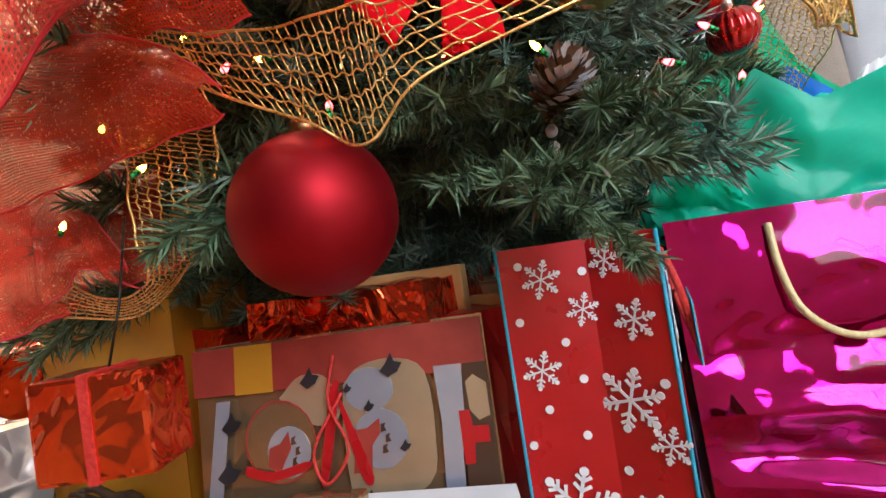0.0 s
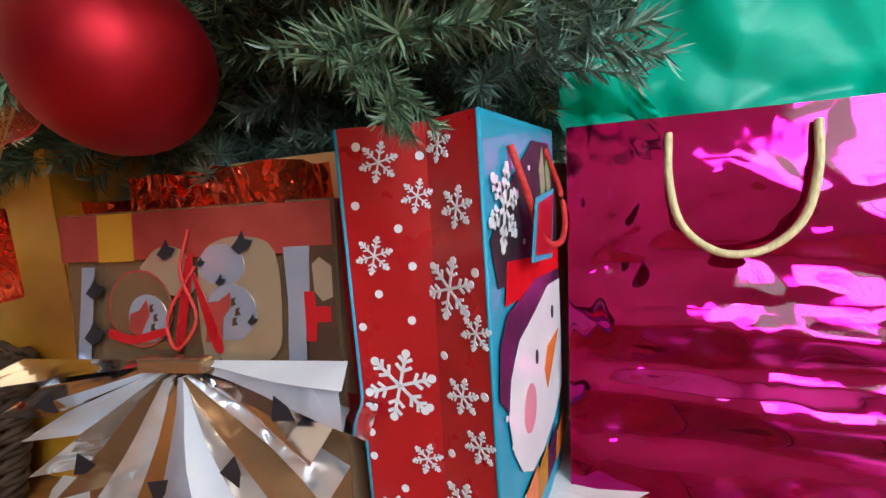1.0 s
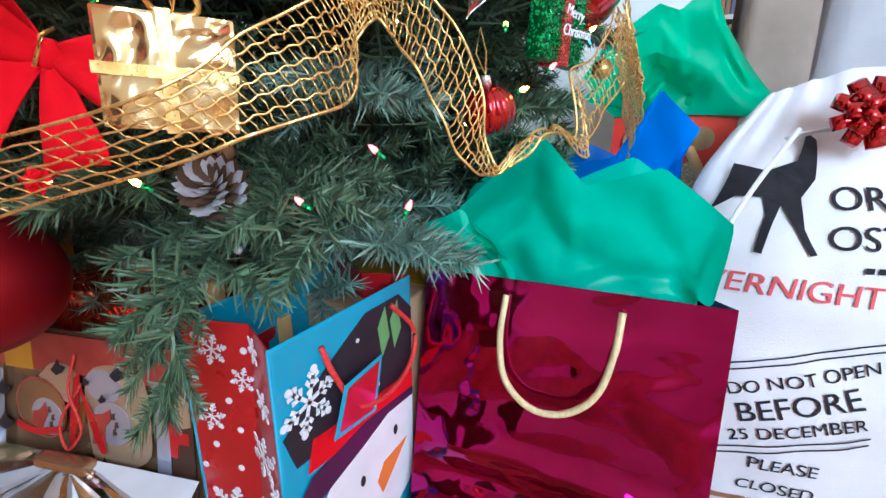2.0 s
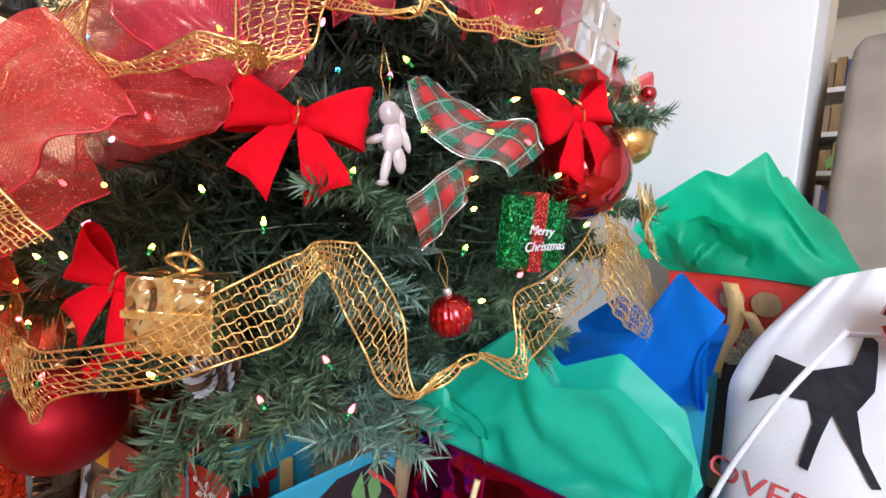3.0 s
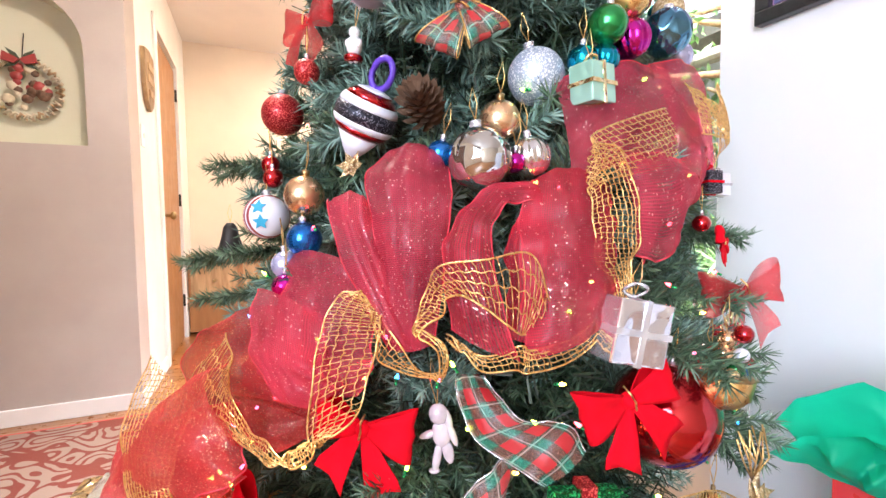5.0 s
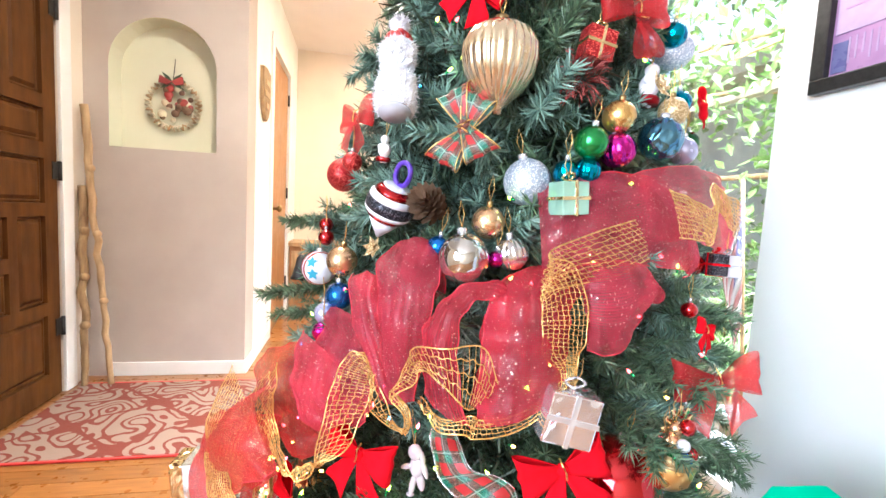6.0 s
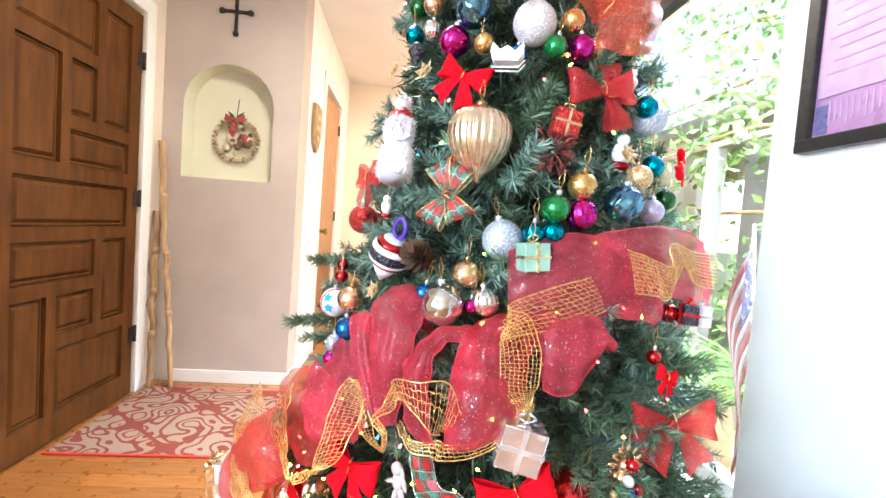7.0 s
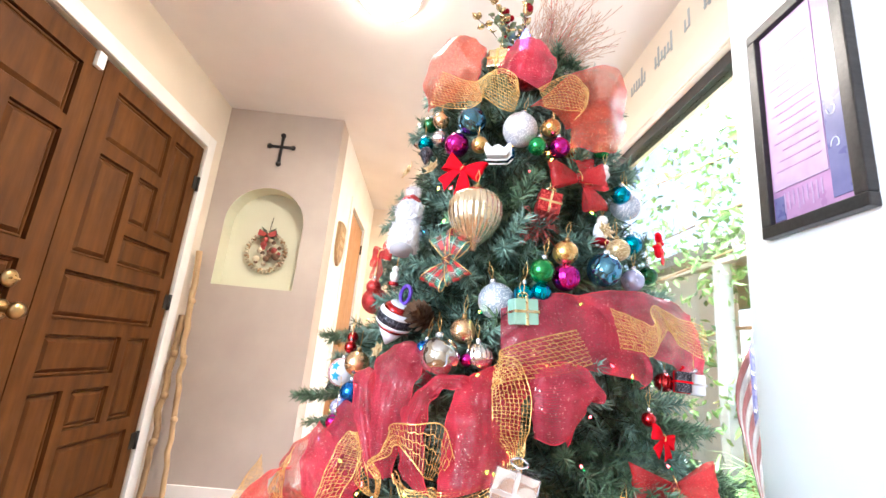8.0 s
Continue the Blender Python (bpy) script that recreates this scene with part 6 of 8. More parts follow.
bow_thing(-118.6, 1.104, 0.047, PLAID, "plaid red green and cream bow on the tree", 0.025, roll=61, tails=False, soft=True, wired=True)
bow_thing(-118.6, 1.096, 0.049, PLAID, "plaid red green and cream bow on the tree", 0.022, roll=-63, tails=False, soft=True, wired=True)

# plaid ribbon, wavy, low on the tree
plaid_ribbon = thing("plaid_ribbon", AXIS, "sheer plaid ribbon with wired edges curling on the tree", "ribbon")
for prs in ((((0.444, 0.192, 0.702), (0.468, 0.178, 0.706)), ((0.440, 0.176, 0.680), (0.474, 0.152, 0.690)), ((0.446, 0.160, 0.655), (0.490, 0.135, 0.672)), ((0.462, 0.140, 0.640), (0.505, 0.118, 0.676)), ((0.480, 0.118, 0.632), (0.522, 0.104, 0.672)), ((0.492, 0.105, 0.622), (0.532, 0.098, 0.650))),
            (((0.486, 0.150, 0.640), (0.476, 0.140, 0.615)), ((0.462, 0.140, 0.632), (0.458, 0.132, 0.598)), ((0.436, 0.140, 0.618), (0.444, 0.136, 0.575)), ((0.414, 0.152, 0.598), (0.428, 0.146, 0.556)))):
    g = band(prs, 40, 9, 0.008, 0.004, 3)
    rb = sheet("strip", g, PLAID, plaid_ribbon)
    for j in (0, 8):
        tube("wired_edge", [tuple(q) for q in g[:, j]], 0.0008, SILVER_FOIL, rb, sides=4)


def gift_ornament(angle, z, size, wrap, ties, label, out=0.01, roll=0.0, yaw=0.0, deep=0.7):
    p, way = on_tree(angle, z, out)
    ob = thing("gift_ornament", facing(p, way, 0, roll) @ pose(0, 0, 0, 0, 0, yaw), label, "ornament", "gift box ornaments")
    w, d, h = (size, size * deep, size) if isinstance(size, float) else size
    part("box", box((-w, -d, -h), (w, d, h), 0.002), wrap, ob)
    part("tie", box((-w * 0.1, -d - 0.0012, -h - 0.0012), (w * 0.1, d + 0.0012, h + 0.0012)), ties, ob)
    part("tie", box((-w - 0.0012, -d - 0.0016, -h * 0.1), (w + 0.0012, d + 0.0016, h * 0.1)), ties, ob)
    for k in (-1, 1):
        tube("bow_loop", [(k * 0.4 * w * math.sin(t), 0.15 * w * math.sin(2 * t), h + 0.002 + 0.22 * w * (1 - math.cos(t))) for t in np.linspace(0, math.pi, 9)], 0.0018, ties, ob, sides=5)
    hang_loop(ob, h + 0.004)
    return ob


gift_ornament(-98.0, 0.760, 0.030, CRINKLED_SILVER, SILVER_FOIL, "silver foil gift box ornament on the tree", 0.044, 12, 0)
gift_ornament(-96.7, 1.013, 0.0212, MINT_FOIL, GOLD_FOIL, "mint green foil gift box ornament", 0.02, -4, 20)
gift_ornament(-89.1, 1.226, 0.021, BALL["red glitter"], GOLD_FOIL, "red glitter gift box ornament with gold ties", 0.01, 10)
gift_ornament(-140.9, 0.508, (0.031, 0.020, 0.028), GOLD_FOIL, GOLD_THREAD, "gold foil gift box ornament on a low branch", 0.020, 3, 8)
gift_ornament(-46.0, 0.924, 0.018, TWIST_BLACK, VELVET, "dark red gift box ornament on a side branch", 0.02, 4, 30)
gift_ornament(-42.5, 0.921, 0.018, COTTON, SILVER_FOIL, "white gift box ornament on a side branch", 0.035, 4, 30)
gift_ornament(-76.6, 0.698, 0.012, BALL["gold glitter"], VELVET, "tiny gold gift box ornament", 0.01)

# fuzzy white figure, plain rounded forms
axis_ = Vector((0.008, 0.075, 0.170)).normalized()
fuzzy = thing("plush_ornament", Matrix.Translation((0.385, 0.302, 1.183)) @ axis_.to_track_quat("Z", "Y").to_matrix().to_4x4(), "fuzzy white two-part plush ornament with a bobble", "ornament")
body = bmesh.new()
for prof, dz in (([(0.026, -0.065), (0.0285, -0.055), (0.027, -0.012), (0.017, -0.001)], 0), ([(0.017, 0.004), (0.0245, 0.012), (0.0245, 0.044), (0.020, 0.052)], 0), (ball_profile(0.012, 10), 0.085)):
    tmp = lathe(prof, 28)
    bmesh.ops.translate(tmp, verts=tmp.verts, vec=(0, 0, dz))
    me_ = bpy.data.meshes.new("tmp")
    tmp.to_mesh(me_)
    tmp.free()
    body.from_mesh(me_)
    bpy.data.meshes.remove(me_)
rng = random.Random(4)
for v in list(body.verts):
    v.co += Vector((rng.uniform(-1, 1), rng.uniform(-1, 1), rng.uniform(-1, 1))) * 0.0022
part("body", body, FUZZ, fuzzy)
part("hat_band", lathe([(0.023, 0.050), (0.021, 0.062), (0.010, 0.076)], 20), BALL["red glitter"], fuzzy, "red band under the bobble", True)
part("base_disc", lathe([(0.023, -0.069), (0.023, -0.064)], 20), GREY_LINEN, fuzzy, "", True)
rng = np.random.default_rng(12)
v_, f_ = [], []
for i in range(4200):
    a = rng.uniform(0, 2 * math.pi)
    r, zz = ((0.0275, rng.uniform(-0.064, -0.012)), (0.024, rng.uniform(0.012, 0.048)), (0.010, rng.uniform(0.084, 0.098)))[i % 5 // 2]
    d = np.array((math.cos(a), math.sin(a), 0.0))
    o = d * r * 0.97 + (0, 0, zz)
    e = o + (d + rng.normal(0, 0.6, 3)) * rng.uniform(0.003, 0.006)
    w = np.cross(e - o, rng.normal(0, 1, 3))
    w *= 0.0008 / (np.linalg.norm(w) + 1e-9)
    k = len(v_)
    v_ += [o - w, o + w, e]
    f_.append((k, k + 1, k + 2))
tagged(put_mesh("fuzz", v_, f_, FUZZ, fuzzy), kind="stuff")


def plain_figure(name, angle, z, s, material, label, accent, out=0.0):
    """A small figure kept as one plain rounded form."""
    p, way = on_tree(angle, z, out)
    ob = thing(name, facing(p, way, 0, 6), label, "ornament", "small figures")
    bm = bmesh.new()
    for (x, y, zz), r, sq in (((0, 0, 0), 0.5, 1.25), ((0, -0.05, 0.78), 0.36, 1.0), ((-0.45, -0.1, 0.2), 0.18, 1.4), ((0.45, -0.1, 0.12), 0.18, 1.4), ((-0.2, 0, -0.75), 0.2, 1.5), ((0.2, 0, -0.75), 0.2, 1.5)):
        tmp = lathe(ball_profile(r * s, 9, sq), 14)
        bmesh.ops.translate(tmp, verts=tmp.verts, vec=(x * s, y * s, zz * s))
        me_ = bpy.data.meshes.new("tmp")
        tmp.to_mesh(me_)
        tmp.free()
        bm.from_mesh(me_)
        bpy.data.meshes.remove(me_)
    part("figure", bm, material, ob, "", True)
    if accent:
        part("base", lathe([(0.55 * s, -0.95 * s), (0.62 * s, -0.7 * s), (0.5 * s, -0.55 * s)], 18), accent, ob, "", True)
    hang_loop(ob, 1.1 * s)
    return ob


p, way = on_tree(-121.6, 0.652, -0.005)
acrylic = thing("figure_ornament", facing(p, way, 0, -8), "milky clear acrylic figure ornament hanging on a thread", "ornament", "small figures")
bm = bmesh.new()
for at, size, turn in (((0, 0, 0.020), (0.010, 0.008, 0.011), 0), ((0.009, 0, 0.014), (0.004, 0.004, 0.011), -8), ((0, 0, 0.000), (0.010, 0.006, 0.015), 6), ((-0.013, 0, 0.000), (0.011, 0.004, 0.004), -14), ((0.011, 0, -0.002), (0.004, 0.004, 0.013), -12), ((-0.008, 0, -0.024), (0.0045, 0.0045, 0.017), 18), ((0.004, 0, -0.019), (0.006, 0.004, 0.013), -4), ((-0.013, 0, -0.038), (0.006, 0.004, 0.003), 0)):
    tmp = lathe(ball_profile(1.0, 10), 14)
    bmesh.ops.transform(tmp, matrix=pose(*at, 0, turn, 0) @ Matrix.Diagonal((*size, 1)), verts=tmp.verts)
    me_ = bpy.data.meshes.new("tmp")
    tmp.to_mesh(me_)
    tmp.free()
    bm.from_mesh(me_)
    bpy.data.meshes.remove(me_)
part("figure", bm, SMOKED, acrylic, "", True)
hang_loop(acrylic, 0.028, length=0.05)
plain_figure("figure_ornament", -140.0, 1.075, 0.019, PLASTIC_WHITE, "small white figure ornament", BALL["red shiny"], 0.01)
plain_figure("figure_ornament", -66.2, 1.196, 0.030, FUZZ, "rounded white figure ornament with a red base", BALL["red matte"], -0.015)
pot_fig = plain_figure("figure_ornament", -78.5, 0.710, 0.024, BALL["champagne"], "brown and gold bear-like figure ornament in a basket", None, 0.032)
pot_fig.matrix_basis = pot_fig.matrix_basis @ Matrix.Scale(1.15, 4)
part("pot", lathe([(0.014, -0.046), (0.024, -0.036), (0.027, -0.018), (0.023, -0.012)], 18), BALL["gold"], pot_fig, "brown glass pot", True)
part("rim", lathe([(0.024, -0.020), (0.029, -0.016), (0.024, -0.012)], 18), BRASS, pot_fig, "", True)
for i, (mat_, x, zz, r) in enumerate(((BALL["red shiny"], 0.0, 0.026, 0.009), (BALL["green"], -0.013, -0.006, 0.008), (BALL["blue"], 0.004, -0.010, 0.008), (BALL["red shiny"], 0.015, -0.004, 0.007), (WHITE_PRINT, -0.002, 0.006, 0.007), (BALL["gold glitter"], -0.019, -0.010, 0.006))):
    part("parcel", lathe(ball_profile(r, 8), 10), mat_, pot_fig, "", True).location = (x, -0.015, zz)
for i in range(7):
    a = math.pi * i / 6
    sheet("crown_petal", [[(math.cos(a) * 0.014 * (1 + t) - w * 0.003 * math.sin(a), -0.004, 0.020 + math.sin(a) * 0.014 * (1 + t) + w * 0.003 * math.cos(a)) for w in (-1, 1)] for t in (0, 0.4, 0.8)], GOLD_FOIL, pot_fig, thick=0.0006)
plain_figure("figure_ornament", -66.0, 1.315, 0.020, PLASTIC_WHITE, "white figure ornament near the top of the tree", None, 0.015)

# white sleigh
p, way = on_tree(-106.6, 1.325, 0.03)
sleigh = thing("sleigh_ornament", facing(p, way), "small white sleigh ornament", "ornament")
polygon("side", [(-0.022, -0.008), (0.016, -0.010), (0.026, 0.004), (0.024, 0.018), (0.012, 0.006), (0.0, 0.014), (-0.012, 0.008), (-0.024, 0.020), (-0.027, 0.004)], pose(0, -0.010, 0, 90, 0, 0), PLASTIC_WHITE, sleigh, "", 0.002)
polygon("side", [(-0.022, -0.008), (0.016, -0.010), (0.026, 0.004), (0.024, 0.018), (0.012, 0.006), (0.0, 0.014), (-0.012, 0.008), (-0.024, 0.020), (-0.027, 0.004)], pose(0, 0.010, 0, 90, 0, 0), PLASTIC_WHITE, sleigh, "", 0.002)
part("floor", box((-0.022, -0.0095, -0.009), (0.020, 0.0115, 0.003), 0.002), PLASTIC_WHITE, sleigh)
for yy in (-0.009, 0.009):
    tube("runner", [(-0.024, yy, -0.018), (0.018, yy, -0.019), (0.028, yy, -0.008)], 0.0016, PLASTIC_WHITE, sleigh)


def cone_ornament(angle, z, r, h, tip, label, out=0.0, tilt=0.0):
    """A pine cone: overlapping scales in spirals round a core."""
    p, way = on_tree(angle, z, out)
    ob = thing("pine_cone", facing(p, way, tilt), label, "pine cone", "pine cones")
    part("core", lathe([(0.12 * r, -h), (0.32 * r, -0.4 * h), (0.28 * r, 0.5 * h), (0.08 * r, h)], 10), PINECONE, ob, "", True)
    me = bpy.data.meshes.new("scale")
    me.from_pydata([(0, -0.30, 0), (0, 0.30, 0), (0.75, 0.38, 0.10), (1.0, 0.0, 0.22), (0.75, -0.38, 0.10), (0.5, 0, -0.12)], [], [(0, 4, 3, 2, 1), (0, 5, 4), (4, 5, 3), (3, 5, 2), (2, 5, 1), (1, 5, 0)])
    me.materials.append(PINECONE)
    me2 = me.copy()
    me2.materials.clear()
    me2.materials.append(tip)
    n = 80
    for i in range(n):
        f = i / n
        rr = r * (0.45 + 0.75 * math.sin(math.pi * (0.12 + 0.8 * f)))
        s = new("scale", me2 if i % 2 == 0 and tip is not PINECONE else me)
        s.parent = ob
        s.matrix_basis = pose(0, 0, h * (-0.9 + 1.8 * f), 0, -15 - 45 * f, i * 137.5) @ pose(0.22 * rr, 0, 0) @ Matrix.Diagonal((rr * 0.98, rr * 0.46, rr * 0.55, 1))
    return ob


cone_ornament(-126.0, 0.992, 0.026, 0.024, PINECONE, "brown open pine cone on the tree", -0.006, -62)
cone_ornament(-141.1, 0.437, 0.021, 0.018, FROST, "frosted pine cone on a low branch", -0.040, -55)

# sign shaped like a tinsel gift
p, way = on_tree(-103.5, 0.571, 0.0)
sign = thing("tinsel_sign", facing(p, way, 0, 4), "green tinsel gift-shaped greeting ornament with red ties", "ornament")
part("board", box((-0.036, -0.008, -0.034), (0.036, 0.008, 0.034), 0.003), TINSEL_GREEN, sign)
part("tie", box((-0.008, -0.0105, -0.036), (0.008, 0.0105, 0.040), 0.001), BALL["red glitter"], sign)
rng = np.random.default_rng(7)
v_, f_ = [], []
for i in range(900):
    o = np.array((rng.uniform(-0.037, 0.037), rng.uniform(-0.010, -0.006), rng.uniform(-0.035, 0.037)))
    if abs(o[0]) < 0.009:
        continue
    d = rng.normal(0, 1, 3) + (0, -0.8, 0)
    d *= 0.009 / np.linalg.norm(d)
    w = np.cross(d, rng.normal(0, 1, 3))
    w *= 0.0006 / (np.linalg.norm(w) + 1e-9)
    k = len(v_)
    v_ += [o - w, o + w, o + d]
    f_.append((k, k + 1, k + 2))
tagged(put_mesh("tinsel", v_, f_, TINSEL_GREEN, sign, "green tinsel"), kind="stuff")
text("lettering", "Merry", 0.0125, pose(-0.006, -0.019, 0.000, 90, 0, 0), WHITE_PRINT, sign, "white script", 0.3)
text("lettering", "Christmas", 0.0125, pose(0, -0.020, -0.014, 90, -6, 0), WHITE_PRINT, sign, "white script", 0.3)

# bell, poinsettia, bead icicle, dark star, gold trinkets, feather pick
bell = thing("bell_ornament", (0.215, 0.70, 0.850), "dark metal bell ornament hanging from a side branch", "ornament")
part("body", lathe([(0.026, -0.036), (0.022, -0.028), (0.016, -0.008), (0.012, 0.012), (0.006, 0.02)], 24), IRON, bell, "", True)
part("clapper", lathe(ball_profile(0.006, 8), 10), IRON, bell, "", True).location = (0, 0, -0.038)
hang_loop(bell, 0.02)


def poinsettia(angle, z, s, petal, label, out=0.03):
    p, way = on_tree(angle, z, out)
    ob = thing("poinsettia", facing(p, way, 20), label, "flower", "glitter flowers")
    for ring, n, k in ((0, 6, 1.0), (1, 5, 0.65)):
        for i in range(n):
            a = 2 * math.pi * (i + 0.5 * ring) / n
            g = [[(math.cos(a) * s * k * t - math.sin(a) * w * s * 0.28 * k * math.sin(math.pi * min(t + 0.08, 1)), -0.006 * ring - 0.25 * s * t * t * (1 - ring) + 0.05 * s * abs(w), math.sin(a) * s * k * t + math.cos(a) * w * s * 0.28 * k * math.sin(math.pi * min(t + 0.08, 1))) for w in (-1, 0, 1)] for t in np.linspace(0.05, 1, 7)]
            sheet("petal", g, petal, ob, thick=0.0006)
    part("centre", lathe(ball_profile(s * 0.14, 8), 10), GOLD_FOIL, ob, "", True)
    return ob


poinsettia(-77.5, 0.560, 0.030, BALL["gold glitter"], "gold glitter poinsettia with wire sprays", 0.035)
poinsettia(-135.1, 1.322, 0.022, BALL["gold glitter"], "small gold glitter flower", 0.015)
poinsettia(-158.0, 1.355, 0.024, BALL["gold glitter"], "small gold glitter flower", 0.01)
poinsettia(-68.5, 1.190, 0.022, BALL["gold glitter"], "small gold glitter flower", 0.01)
poinsettia(-138.0, 0.930, 0.018, BALL["gold glitter"], "gold glitter sprig beside the champagne ball", 0.01)
p, way = on_tree(-91.0, 1.185, 0.0)
fuzz_pick = thing("glitter_pick", facing(p, way), "dusty red glitter spray tucked among the branches", "spray")
rng = random.Random(41)
for i in range(110):
    tip_ = Vector((rng.uniform(-0.042, 0.030), rng.uniform(-0.030, 0.0), rng.uniform(-0.045, 0.030)))
    root_ = tip_ * rng.uniform(0.3, 0.7) + Vector((rng.uniform(-0.008, 0.008), 0.010, rng.uniform(-0.008, 0.008)))
    tube("strand", [tuple(root_), tuple((root_ + tip_) / 2 + Vector((rng.uniform(-0.004, 0.004), -0.004, 0.003))), tuple(tip_)], 0.0008, DUSTY_RED, fuzz_pick, sides=3)
poinsettia(-150.7, 0.452, 0.010, VELVET, "tiny red flower on a low branch", 0.01)
p, way = on_tree(-76.5, 0.575, 0.03)
spray = thing("gold_spray", p, "upright gold wire spray on a low branch", "spray")
for i in range(9):
    tube("wire", [(0, 0, 0), (0.004 * (i - 4), -0.004 * (i % 3), 0.025), (0.007 * (i - 4), 0.003 * (i % 3), 0.052 + 0.006 * (i % 2))], 0.0011, GOLD_THREAD, spray, sides=4)

icicle = thing("bead_icicle", (0.326, 0.285, 0.428), "hanging icicle of wooden and white beads", "ornament")
for i in range(7):
    bd = part("bead", lathe(ball_profile(0.0062 - 0.0004 * i, 8, 1.1), 10), (KRAFT, STICK_WOOD, FROST)[min(i // 2, 2)], icicle, "", True)
    bd.location = (0, 0, 0.036 - 0.012 * i)
p, way = on_tree(-140.2, 1.362, 0.02)
star = thing("dark_drop_ornament", p, "dark faceted drop ornament", "ornament")
part("body", lathe([(0.001, -0.026), (0.016, 0.0), (0.011, 0.012), (0.002, 0.018)], 8), TWIST_BLACK, star)

# tree topper of glitter picks, twigs and a blue light
topper = thing("tree_topper", AXIS + Vector((0, 0, 1.72)), "tree topper of bronze twigs, berries and red mesh", "tree topper")
rng = random.Random(14)
BRONZE = surface("bronze glitter twig", (0.34, 0.19, 0.13), (0.68, 0.46, 0.34), 90, 0.4, 0.4)
EUCALYPTUS = surface("dusty green leaf", (0.10, 0.15, 0.08), (0.24, 0.28, 0.16), 40, 0.6)
LEFT_TO_RIGHT, NEARER = Vector((0.86, -0.5, 0)), Vector((-0.5, -0.86, 0))
for i in range(135):
    u, v = rng.uniform(0.0, 1.0), rng.uniform(-0.35, 0.6)
    L = rng.uniform(0.17, 0.34) * (1 - 0.22 * u)
    way_ = (LEFT_TO_RIGHT * (0.05 + 0.85 * u) + NEARER * v + Vector((0, 0, 1.05 - 0.55 * u))).normalized()
    base = LEFT_TO_RIGHT * rng.uniform(0.02, 0.08) + NEARER * 0.03 + Vector((0, 0, -0.05))
    curl = Vector((rng.uniform(-1, 1), rng.uniform(-1, 1), rng.uniform(-0.6, 0.6)))
    pts = [base + way_ * L * q + curl * 0.022 * math.sin(q * 7 + i) * q + Vector((0, 0, -0.05 * u * q * q)) for q in np.linspace(0, 1, 9)]
    tube("twig", pts, [0.0015 * (1 - 0.09 * q) for q in range(9)], BALL["red glitter"] if i % 9 == 0 else BRONZE, topper, sides=4)
    for q in (3, 4, 5, 6, 7):
        e = pts[q] + (way_ + Vector((rng.uniform(-1, 1), rng.uniform(-1, 1), rng.uniform(-0.7, 0.7))) * 0.9) * 0.026
        tube("twig_spur", [tuple(pts[q]), tuple((pts[q] + e) / 2 + curl * 0.004), tuple(e)], 0.0008, BRONZE, topper, sides=3)
for i in range(15):
    e = -LEFT_TO_RIGHT * rng.uniform(-0.05, 0.13) + NEARER * rng.uniform(0, 0.10) + Vector((0, 0, rng.uniform(0.06, 0.24)))
    st_ = [e * (q / 6) + Vector((0, 0, 0.03 * math.sin(q / 6 * 3))) for q in range(7)]
    tube("stem", st_, 0.0014, TWIG, topper, sides=4)
    for q in range(1, 7):
        for side_ in (-1, 1):
            d = (Vector((rng.uniform(-1, 1), rng.uniform(-1, 1), rng.uniform(-0.1, 0.9)))).normalized() * 0.026
            w = d.cross(Vector((0.3, 0.2, 0.9))).normalized() * 0.010
            n_ = d.cross(w).normalized() * 0.003
            sheet("leaf", [[st_[q] + d * t - w * k, st_[q] + d * t + n_, st_[q] + d * t + w * k] for t, k in ((0, 0.15), (0.3, 0.9), (0.65, 0.9), (1, 0.1))], EUCALYPTUS if i % 3 else GOLD_FOIL, topper, thick=0.0005)
    if i % 2 == 0:
        for q in range(2):
            bd = part("berry", lathe(ball_profile(0.009, 8), 10), BALL["red matte"], topper, "red berry", True)
            bd.location = st_[-1] + Vector((rng.uniform(-1, 1), rng.uniform(-1, 1), q * 1.2)) * 0.012
gb = ball("red shiny", -98.0, 1.548, 0.044, 0.02, label="shiny red ball in the top ribbon")
gift_ornament(-113.0, 1.60, 0.022, GOLD_FOIL, GOLD_THREAD, "gold foil gift in the top ribbon", 0.0, 5)
blue_star = thing("blue_star_light", AXIS + Vector((0.0, -0.05, 1.80)), "blue glowing star light at the tree top", "lamp")
part("lamp", lathe([(0.002, -0.05), (0.016, -0.02), (0.016, 0.02), (0.002, 0.05)], 8), glow("blue lamp", (0.15, 0.25, 1.0), 4), blue_star, "blue glass")

# ---- string lights ----
lights = thing("string_lights", AXIS, "string of small coloured lights wound round the tree", "string lights")
wire_pts = []
for i in range(2200):
    zz = 0.42 + 1.2 * i / 2200
    a = -205 + (i * 4.0) % 230 if (i * 4 // 230) % 2 == 0 else 25 - (i * 4.0) % 230
    p, way = on_tree(a, zz + 0.012 * math.sin(i * 0.31), -0.15 + 0.02 * math.sin(i * 0.37))
    wire_pts.append(p - AXIS)
tube("cable", wire_pts, 0.0011, NEEDLE, lights, "green cable", 4)


def light_bulb(color, angle, z, out=0.002):
    p, way = on_tree(angle, z, out)
    b = part("bulb", lathe([(0.0005, 0.0050), (0.0013, 0.0034), (0.0020, 0.0010), (0.0021, -0.0008), (0.0016, -0.0022)], 10), BULB_GLASS[color], lights, color + " glowing bulb", True)
    b.matrix_basis = Matrix.Translation(p - AXIS) @ pose(0, 0, 0, 70 * math.sin(angle), 50 * math.cos(z * 90), 0)
    s = part("socket", lathe([(0.0016, -0.009), (0.0019, -0.0022)], 8), TINSEL_GREEN, b, "", True)


